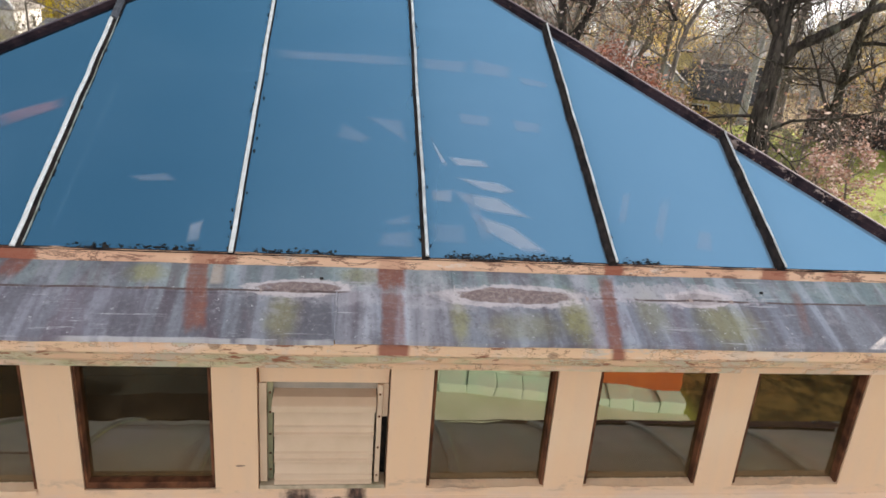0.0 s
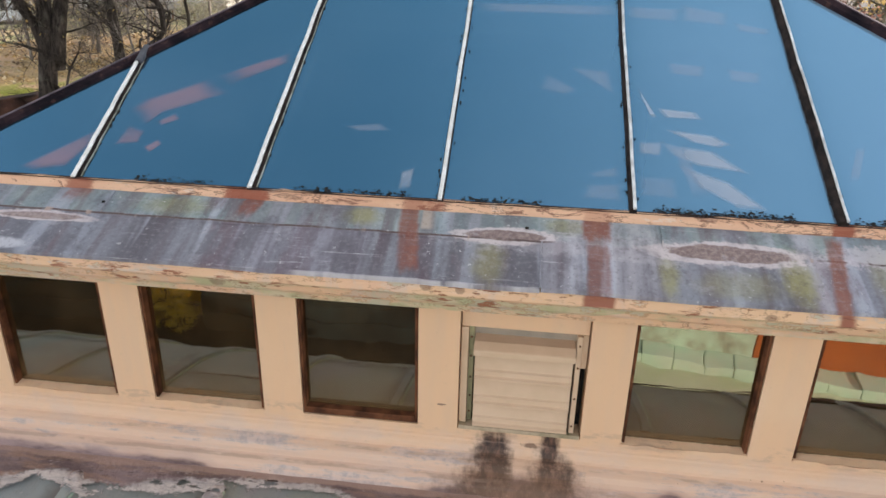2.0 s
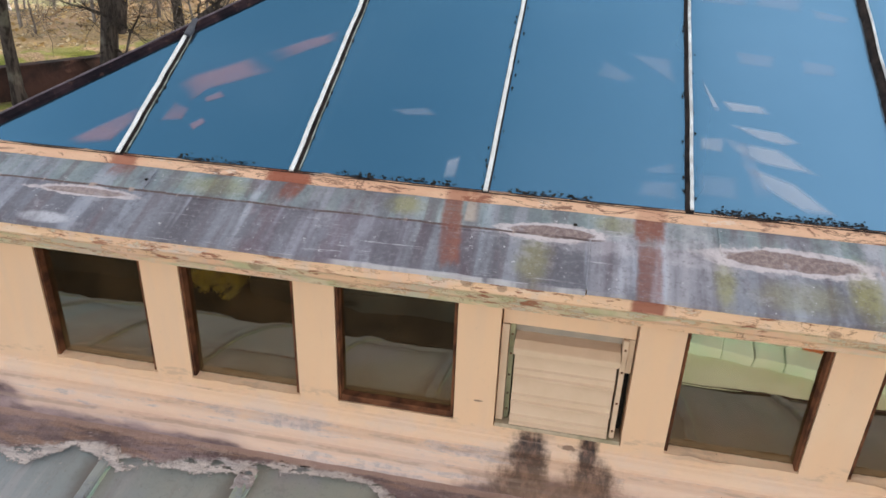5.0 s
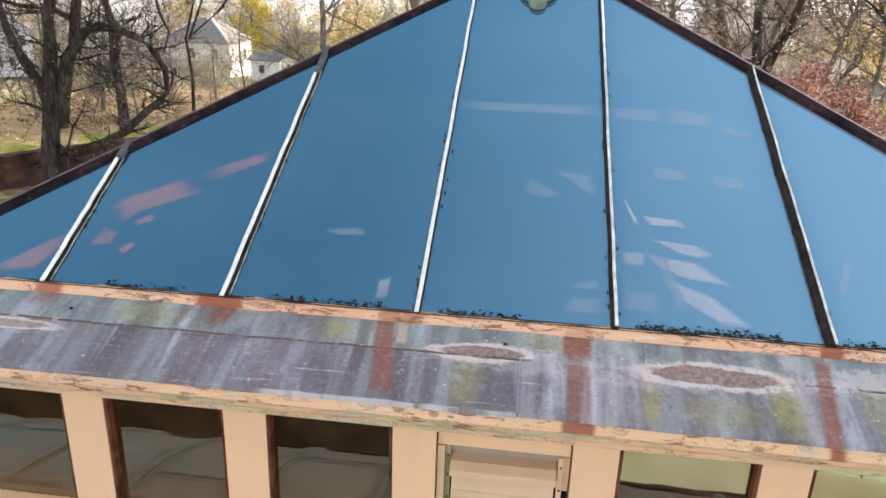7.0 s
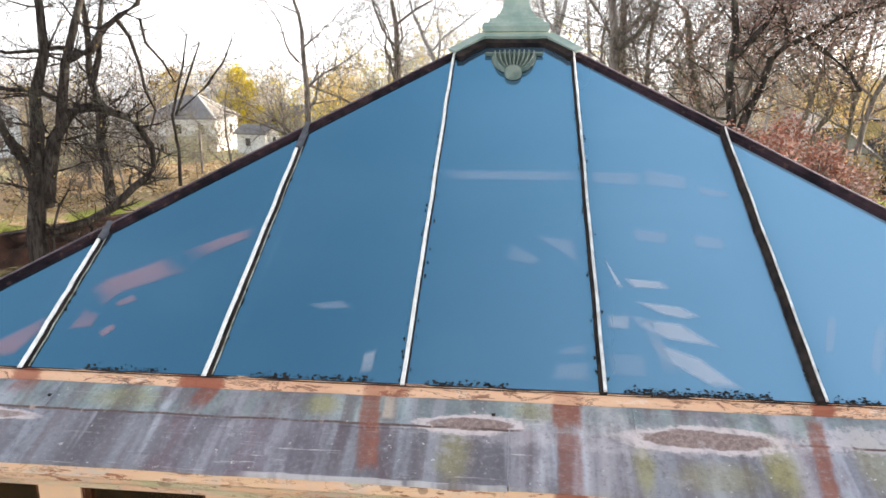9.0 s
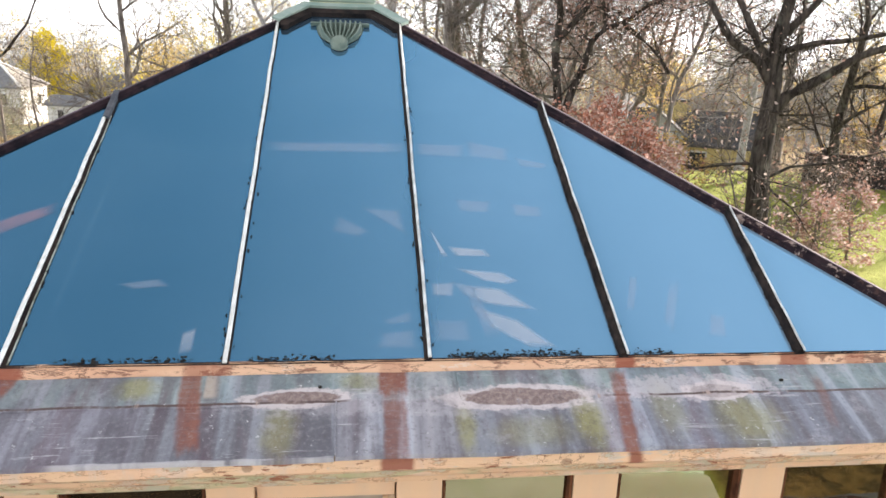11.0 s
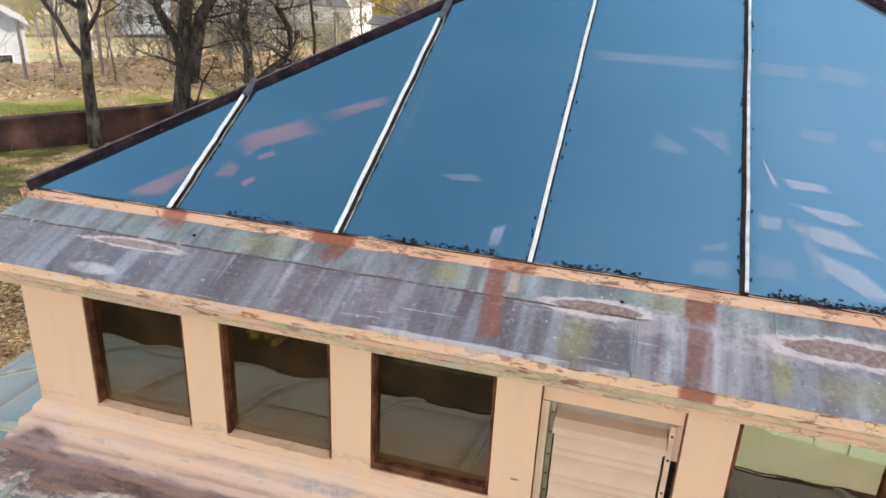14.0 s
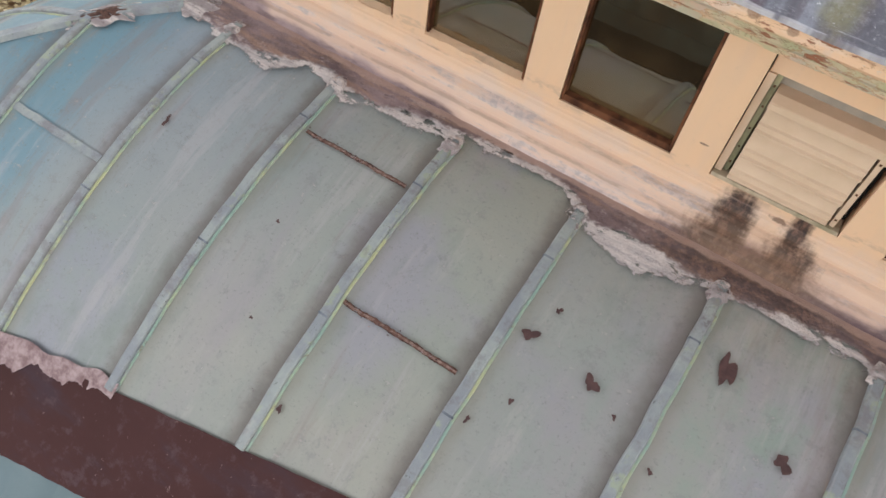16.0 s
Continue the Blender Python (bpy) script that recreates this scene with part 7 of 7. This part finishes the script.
brush([(-18.2, 23.6, 0.5), (-20.4, 22.0, 0.6), (-15.4, 24.6, 0.45), (-22.6, 26.0, 0.8), (-13.6, 27.4, 0.5), (-21.0, 19.5, 0.5), (-16.2, 28.2, 0.5)], 140, "leafless grey-brown thicket on leaf-strewn ground", None, 0, "bark_far")
brush([(-33.0, 48.0, 1.1), (-30.5, 52.0, 1.2), (-28.0, 47.0, 1.0), (-26.0, 55.0, 1.2), (-35.0, 57.0, 1.3), (-24.5, 49.0, 0.9), (-31.0, 60.0, 1.3), (-22.0, 45.0, 0.8), (-27.5, 64.0, 1.3), (-38.0, 62.0, 1.3)], 150, "grey-green thicket beyond the road", "leaf_grey", 900)
brush([(20.4, 29.0, 0.45), (22.2, 28.2, 0.5), (23.8, 27.4, 0.45), (25.4, 26.4, 0.5), (27.0, 25.8, 0.5), (18.0, 22.6, 0.4), (19.6, 21.0, 0.4)], 155, "dark bare thicket before the garden wall", "leaf_rust", 300, "bark")
for n, (x, y, h) in enumerate(((-33.5, 63.0, 9), (-31.0, 66.0, 8), (-35.5, 68.0, 9), (-19.8, 26.0, 7), (-23.4, 22.4, 7), (-17.4, 29.4, 8), (-25.0, 29.0, 8), (-21.6, 33.0, 9), (-13.4, 30.4, 7), (-30.0, 38.0, 9))):
    plant("sapling", Tree(160 + n, h, 0.07, 5, 0.7, 0.25, 3, 3), x, y, "slender bare sapling among fallen leaves", "bark_far")["group"] = "saplings"


def evergreen(x, y, height, radius, seed):
    top = thing("evergreen_tree", (x, y, ground_z(x, y)), "dense green conifer beside the lawn", "tree")
    r = random.Random(seed)
    part("trunk", Geo().sweep([(0, 0, -0.2), (0.02, 0, height * 0.5), (0, 0, height * 0.95)], [(math.cos(a) * 0.10, math.sin(a) * 0.10) for a in [k * math.pi / 4 for k in range(8)]], (0, 1, 0)).mesh("trunk", M["bark"]), top)
    v, f = [], []
    for i in range(13000):
        k = r.random() ** 0.7
        a = r.uniform(0, 2 * math.pi)
        lump = 0.75 + 0.35 * math.sin(a * 3 + k * 9) * math.sin(k * 23 + a)
        q = radius * (1 - k ** 2.5) * lump * r.uniform(0.55, 1.05) + 0.05
        p = Vector((math.cos(a) * q, math.sin(a) * q, 0.3 + k * (height - 0.3)))
        d = Vector((math.cos(a) + r.gauss(0, 0.5), math.sin(a) + r.gauss(0, 0.5), r.gauss(-0.2, 0.5))).normalized()
        b = d.orthogonal().normalized()
        s = r.uniform(0.05, 0.11)
        n = len(v)
        v += [tuple(p), tuple(p + d * s + b * s * 0.3), tuple(p + d * s * 2), tuple(p + d * s - b * s * 0.3)]
        f.append((n, n + 1, n + 2, n + 3))
    part("crown", mesh_of("crown", v, f, M["leaf_green"]), top)


evergreen(12.5, 9.7, 6.4, 1.8, 3)

# far woods: a few kinds of bare tree, many times
KINDS = []
for n, (seed, h, tone, many) in enumerate(((61, 12, None, 0), (62, 13, "leaf_gold", 700), (63, 11, "leaf_gold", 1100), (64, 14, None, 0), (65, 10, "leaf_yellow", 900))):
    # distant trees use the bark with haze painted in
    KINDS.append(plant("woodland_tree", Tree(seed, h, 0.24, 5, 0.75, 0.25, 4, 2), 400 + 10 * n, -150, "bare woodland tree in the distance" if not tone else "woodland tree with thin tan autumn leaves", "bark_hazed", tone, many, 0.16, 0.5, z=-30))
TALL = [max(v.co.z for v in k.children[0].data.vertices) for k in KINDS]


def far_tree(kind, az, dist, top):
    """A woodland tree whose head stands at the given height over the horizon (a share of its distance)."""
    x, y = math.sin(az) * dist, math.cos(az) * dist
    z = ground_z(x, y)
    scale = max(0.45, (1.9 + top * dist - z) / TALL[kind])
    copy_thing(KINDS[kind], pose(x, y, z, 0, 0, rnd.uniform(0, 360)) @ Matrix.Scale(scale, 4))["group"] = "distant woodland"


rnd = random.Random(77)
for i in range(150):
    az, dist = rnd.uniform(-62, 58), rnd.uniform(48, 170)
    if -27.5 < az < -17 and dist < 112 or -41 < az < -34.5 and dist < 105 or 18 < az < 31 and dist < 85:
        continue
    far_tree(rnd.randrange(5) if rnd.random() < 0.8 else 1, radians(az), dist, rnd.uniform(-0.03, 0.05) if az < -12 else rnd.uniform(-0.01, 0.10))
for i in range(130):
    az, dist = rnd.uniform(-50, 48), rnd.uniform(115, 170)
    far_tree((0, 3, 1, 2, 0, 4)[rnd.randrange(6)], radians(az), dist, rnd.uniform(-0.02, 0.03))
for i in range(34):
    far_tree((1, 2, 0, 3)[rnd.randrange(4)], radians(rnd.uniform(14, 36)), rnd.uniform(88, 150), rnd.uniform(-0.015, 0.035))
for k in KINDS:
    for o in (*k.children_recursive, k):
        bpy.data.objects.remove(o)


# ---- houses ----
def house(name, x, y, w, d, h, rise, turn, wall, roof, label, windows=(), chimney=False, z=None):
    top = thing(name, (x, y, ground_z(x, y) if z is None else z), label, "house", turn=turn)
    body = part("wall", Geo().box(-w / 2, w / 2, -d / 2, d / 2, -0.6, h).add([(-w / 2, -d / 2, h), (w / 2, -d / 2, h), (0, -d / 2, h + rise), (-w / 2, d / 2, h), (w / 2, d / 2, h), (0, d / 2, h + rise)], [(0, 1, 2), (5, 4, 3)]).mesh("wall", M[wall]), top)
    o, t = 0.35, 0.16
    for s in (-1, 1):
        k = rise / (w / 2)
        a, b = (s * (w / 2 + o), h - o * k), (0, h + rise)
        g = Geo().add([(a[0], -d / 2 - o, a[1]), (b[0], -d / 2 - o, b[1]), (b[0], d / 2 + o, b[1]), (a[0], d / 2 + o, a[1]), (a[0], -d / 2 - o, a[1] + t), (b[0], -d / 2 - o, b[1] + t), (b[0], d / 2 + o, b[1] + t), (a[0], d / 2 + o, a[1] + t)], [(0, 3, 2, 1), (4, 5, 6, 7), (0, 1, 5, 4), (2, 3, 7, 6), (0, 4, 7, 3), (1, 2, 6, 5)])
        part("roof_slope", g.mesh("roof_slope", M[roof]), top)
    for face, a, zz, ww, hh in windows:
        wn = part("window_frame", Geo().box(-ww / 2 - 0.1, ww / 2 + 0.1, -0.05, 0.0, -hh / 2 - 0.1, hh / 2 + 0.1).mesh("window_frame", M["white_siding"]), top,
                  at=pose(a, -d / 2, zz) if face == "gable" else pose(face * w / 2, a, zz, 0, 0, 90 * face))
        part("pane", Geo().box(-ww / 2, ww / 2, -0.08, -0.055, -hh / 2, hh / 2).mesh("pane", M["dark_pane"]), wn)
    if chimney:
        part("chimney", Geo().box(-0.25, 0.25, 0.6, 1.1, h, h + rise + 0.4, 0.03).mesh("chimney", M["brick"]), top)
    return top


def hipped_house():
    """A white house with a hipped roof, its sunny end wall to the right, and a porch on the long side."""
    lx, ly, h, rise, o = 4.5, 3.65, 4.85, 2.8, 0.3
    top = thing("white_house", (-38.5 - lx, 86.9 + ly, -9.2), "white clapboard house with a grey hipped roof and porch", "house")
    part("wall", Geo().box(-lx, lx, -ly, ly, -1.0, h).mesh("wall", M["white_siding"]), top)
    part("chimney", Geo().box(0.4, 1.0, -0.3, 0.3, h + 1.0, h + rise + 0.7, 0.03).mesh("chimney", M["white_siding"]), top)
    a, b, r, t = lx + o, ly + o, lx - ly, 0.16
    corners = [(-a, -b, h), (a, -b, h), (a, b, h), (-a, b, h)]
    ends = [(-r, 0, h + rise), (r, 0, h + rise)]
    # right end slope: sunlight painted as a paler shingle than the rest
    for q, tone in (((corners[0], corners[1], ends[1], ends[0]), "shingle"), ((corners[1], corners[2], ends[1]), "shingle_tan_sunlit"), ((corners[2], corners[3], ends[0], ends[1]), "shingle"), ((corners[3], corners[0], ends[0]), "shingle")):
        m = len(q)
        g = Geo().add(list(q) + [(x, y, z + t) for x, y, z in q], [tuple(reversed(range(m))), tuple(range(m, 2 * m))] + [(k, (k + 1) % m, m + (k + 1) % m, m + k) for k in range(m)])
        part("roof_slope", g.mesh("roof_slope", M[tone]), top)
    for c, e in ((0, 0), (1, 1), (2, 1), (3, 0)):
        line = [Vector(corners[c]) + Vector((0, 0, t)), Vector(ends[e]) + Vector((0, 0, t))]
        part("roof_hip", Geo().sweep(line, [(-0.16, -0.05), (-0.12, 0.08), (0.12, 0.08), (0.16, -0.05)]).mesh("roof_hip", M["white_siding"]), top, "white hip flashing")
    for side, x, z, ww, hh in ((0, -3.0, 1.2, 0.8, 1.4), (0, 2.6, 3.6, 0.8, 1.2), (0, -0.4, 3.6, 0.8, 1.2), (1, -1.9, 0.6, 0.7, 1.0), (1, 1.3, 3.4, 0.7, 1.1)):
        at = pose(x, -ly, z) if side == 0 else pose(lx, x, z, 0, 0, 90)
        wn = part("window_frame", Geo().box(-ww / 2 - 0.1, ww / 2 + 0.1, -0.05, 0.0, -hh / 2 - 0.1, hh / 2 + 0.1).mesh("window_frame", M["white_siding"]), top, at=at)
        part("pane", Geo().box(-ww / 2, ww / 2, -0.08, -0.055, -hh / 2, hh / 2).mesh("pane", M["dark_pane"]), wn)
    g = Geo().add([(-lx, -ly - 2.0, 1.9), (lx, -ly - 2.0, 1.9), (lx, -ly, 2.6), (-lx, -ly, 2.6), (-lx, -ly - 2.0, 2.05), (lx, -ly - 2.0, 2.05), (lx, -ly, 2.75), (-lx, -ly, 2.75)], [(3, 2, 1, 0), (4, 5, 6, 7), (0, 1, 5, 4), (1, 2, 6, 5), (3, 0, 4, 7)])
    part("porch_roof", g.mesh("porch_roof", M["shingle_tan_sunlit"]), top)
    for x in (-4.2, -1.4, 1.4, 4.2):
        part("porch_post", Geo().box(x - 0.09, x + 0.09, -ly - 1.95, -ly - 1.77, -1.0, 1.9, 0.02).mesh("porch_post", M["brick"]), top, "red-brown porch post")


hipped_house()
house("white_garage", -32.6, 86.0, 3.4, 4.0, 2.3, 0.8, 78, "white_siding", "shingle", "small white garage beside the house", [("gable", 0.3, 1.1, 0.7, 1.2), (-1, 0.4, 1.2, 0.7, 0.9)], z=-8.1)
house("pale_house", -61.5, 77.0, 5.6, 7.0, 4.6, 1.5, 38, "pale_siding", "shingle", "pale blue two-storey house behind trees", [("gable", x, z, 0.6, 1.1) for x in (-1.9, -0.65, 0.65, 1.9) for z in (1.1, 3.4)], z=-7.4)
for az, dist, w, turn, wall, label in ((-16.6, 125, 7, 60, "white_siding", "white house far off among trees"), (-19.0, 130, 4, 20, "grey_siding", "grey house far off among trees"), (-13.0, 135, 6, 50, "white_siding", "white house far off among trees"), (-31.5, 105, 7, 30, "white_siding", "white house far off among trees"), (31.8, 110, 5, -50, "white_siding", "white house beyond the lawn"), (35.5, 125, 6, -40, "grey_siding", "blue-grey house beyond the lawn"), (39.5, 120, 6, -55, "white_siding", "white house beyond the lawn")):
    x, y = math.sin(radians(az)) * dist, math.cos(radians(az)) * dist
    house("far_house", x, y, w, w * 1.3, 2.6, 1.6, turn, wall, "shingle", label, [("gable", -w * 0.22, 1.8, 0.9, 1.3), ("gable", w * 0.22, 1.8, 0.9, 1.3)], z=1.86 - dist * (0.082 if az < 0 else 0.088))["group"] = "far houses"
house("grey_cottage", -45.0, 37.0, 7.0, 7.0, 4.4, 2.2, 48, "grey_siding", "shingle", "blue-grey cottage at the edge of the wood", [("gable", -2, 1.8, 1.1, 1.4), ("gable", 2, 1.8, 1.1, 1.4)])
house("dark_roofed_house", 24.7, 48.4, 6.0, 9.5, 2.4, 1.9, 63, "yellow_siding", "shingle_dark", "low tan house with a long dark roof", [(-1, 0.0, 1.2, 1.2, 1.2), (-1, 3.5, 1.2, 1.2, 1.2)])
house("gabled_wing", 20.9, 47.0, 3.4, 3.0, 2.8, 1.4, -22, "grey_siding", "shingle", "small grey gabled wing beside the dark roof", [("gable", 0.0, 1.6, 0.8, 1.0)])
house("white_gabled_house", 22.0, 56.0, 3.6, 6.0, 4.4, 2.0, -48, "white_siding", "shingle", "white gabled house beyond shrubs", [("gable", 0.0, 2.6, 0.8, 1.2)])
cup = thing("roof_cupola", (22.9, 48.9, ground_z(25.9, 47.8) + 4.1), "square yellow cupola with a dark cap on the roof", "cupola")
part("cupola_body", Geo().box(-0.6, 0.6, -0.6, 0.6, -0.4, 0.85, 0.04).mesh("cupola_body", M["yellow_siding"]), cup)
part("cupola_cap", Geo().box(-0.72, 0.72, -0.72, 0.72, 0.85, 0.98, 0.05).mesh("cupola_cap", M["shingle_dark"]), cup)


# fence posts at the edge of the upper lawn
for i in range(9):
    p = W0.lerp(W1, 0.08 + 0.1 * i) + WNORM * 5.5
    post = thing("fence_post", (p.x, p.y, ground_z(p.x, p.y)), "thin weathered fence post", "post", "fence posts")
    part("shaft", Geo().box(-0.05, 0.05, -0.05, 0.05, -0.3, 2.2, 0.01).mesh("shaft", M["post"]), post)

# ---- the low outbuilding in front, seen in the window glass ----
shed = thing("outbuilding", (0.0, -8.25, GROUND), "low outbuilding with orange wall and peeling mint ledge", "building", turn=10)
part("wall", Geo().box(3.65, 5.55, -3.0, -0.42, 0.20, 1.9, 0.02).mesh("wall", M["orange"]), shed, "orange-painted brick wall")
part("plinth", Geo().box(0.7, 3.64, -3.0, -0.42, -0.2, 0.9, 0.02).mesh("plinth", M["flaked_mint"]), shed, "grey wall with flaking mint paint")
part("plinth", Geo().box(3.65, 5.55, -3.0, -0.42, -0.2, 0.198, 0.01).mesh("plinth", M["flaked_mint"]), shed, "grey wall with flaking mint paint")
part("slab", Geo().box(0.4, 5.6, 0.06, 2.1, -0.2, 0.05, 0.02).mesh("slab", M["pale_slab"]), shed, "pale green concrete slab")
rnd = random.Random(6)
x = 0.7
while x < 5.5:
    w = rnd.uniform(0.34, 0.52)
    g = Geo().box(x, min(5.55, x + w) - 0.008, -0.42, 0.03 + rnd.uniform(0, 0.02), -0.1, 0.20 + rnd.uniform(-0.02, 0.02), 0.015)
    part("ledge_block", g.mesh("ledge_block", M["mint"]), shed, "mint-green painted ledge block")
    x += w
for x0, x1, deep in ((-15.0, -6.2, 0.2), (-5.25, 0.35, 1.5)):
    hut = thing("dark_shed", ((x0 + x1) / 2, -7.8 - deep, GROUND), "low blackened shed in the yard before the lantern", "shed")
    half = (x1 - x0) / 2
    part("wall", Geo().box(-half, half, -deep, deep, -0.2, 1.6, 0.02).mesh("wall", M["black_boards"]), hut)
    for k in range(5):
        part("board", Geo().box(-half - 0.01, half + 0.01, deep, deep + 0.03, 0.10 + 0.3 * k, 0.36 + 0.3 * k, 0.008).mesh("board", M["black_boards"]), hut)
    part("roof", Geo().box(-half - 0.1, half + 0.1, -deep - 0.1, deep + 0.1, 1.6, 1.7, 0.02).mesh("roof", M["shingle_dark"]), hut)
for n, (x, y, h, w, tone) in enumerate(((7.4, -9.6, 2.4, 1.3, "leaf_tan"), (9.2, -8.8, 2.6, 1.4, "leaf_grey"), (11.2, -8.2, 2.4, 1.4, "leaf_tan"))):
    rounded_tree("hedge_shrub", x, y, ground_z(x, y), h, w, 330 + n, "olive-brown shrub beside the outbuilding", tone, 36, 60, 0.06, 0.04)
# added shrubs that stand for sunlit yellow leaf litter in the window reflection
for x, y, h, w in ((-5.80, -7.80, 0.95, 0.5), (-6.05, -8.0, 1.0, 0.5), (-5.75, -8.3, 1.1, 0.45)):
    rounded_tree("yellow_shrub", x, y, ground_z(x, y), h, w, 340, "shrub added for a sunlit patch of yellow leaves between the sheds", "leaf_sunlit", 60, 130, 0.022, 0.02)


# fallen leaves lying loose, nearest the lantern
rnd = random.Random(9)
v, f = [], []
for i in range(15000):
    x, y = rnd.gauss(-11.4, 2.4), rnd.gauss(6.5, 3.0)
    if x > -5.5 and -3 < y < 9:
        continue
    z = ground_z(x, y) + 0.03 + rnd.random() * 0.04
    a, s, t = rnd.uniform(0, 6.28), rnd.uniform(0.028, 0.06), rnd.uniform(-0.5, 0.5)
    c, d = math.cos(a) * s, math.sin(a) * s
    n = len(v)
    v += [(x - c, y - d, z), (x + d * 0.6, y - c * 0.6, z + t * s), (x + c, y + d, z), (x - d * 0.6, y + c * 0.6, z + abs(t) * s)]
    f.append((n, n + 1, n + 2, n + 3))
for i in range(16000):
    x, y = rnd.uniform(-36, -11), rnd.uniform(12, 40)
    if (Vector((x, y)) - W0).dot(WNORM) < 2.0:
        continue
    z = ground_z(x, y) + 0.03 + rnd.random() * 0.05
    a, s, t = rnd.uniform(0, 6.28), rnd.uniform(0.05, 0.12), rnd.uniform(-0.8, 0.8)
    c, d = math.cos(a) * s, math.sin(a) * s
    n = len(v)
    v += [(x - c, y - d, z), (x + d * 0.6, y - c * 0.6, z + t * s), (x + c, y + d, z), (x - d * 0.6, y + c * 0.6, z + abs(t) * s)]
    f.append((n, n + 1, n + 2, n + 3))
tagged(new("fallen_leaves", mesh_of("fallen_leaves", v, f, M["leaf_fallen"])), "dry brown fallen leaves strewn over the ground", "leaves", kind="stuff")
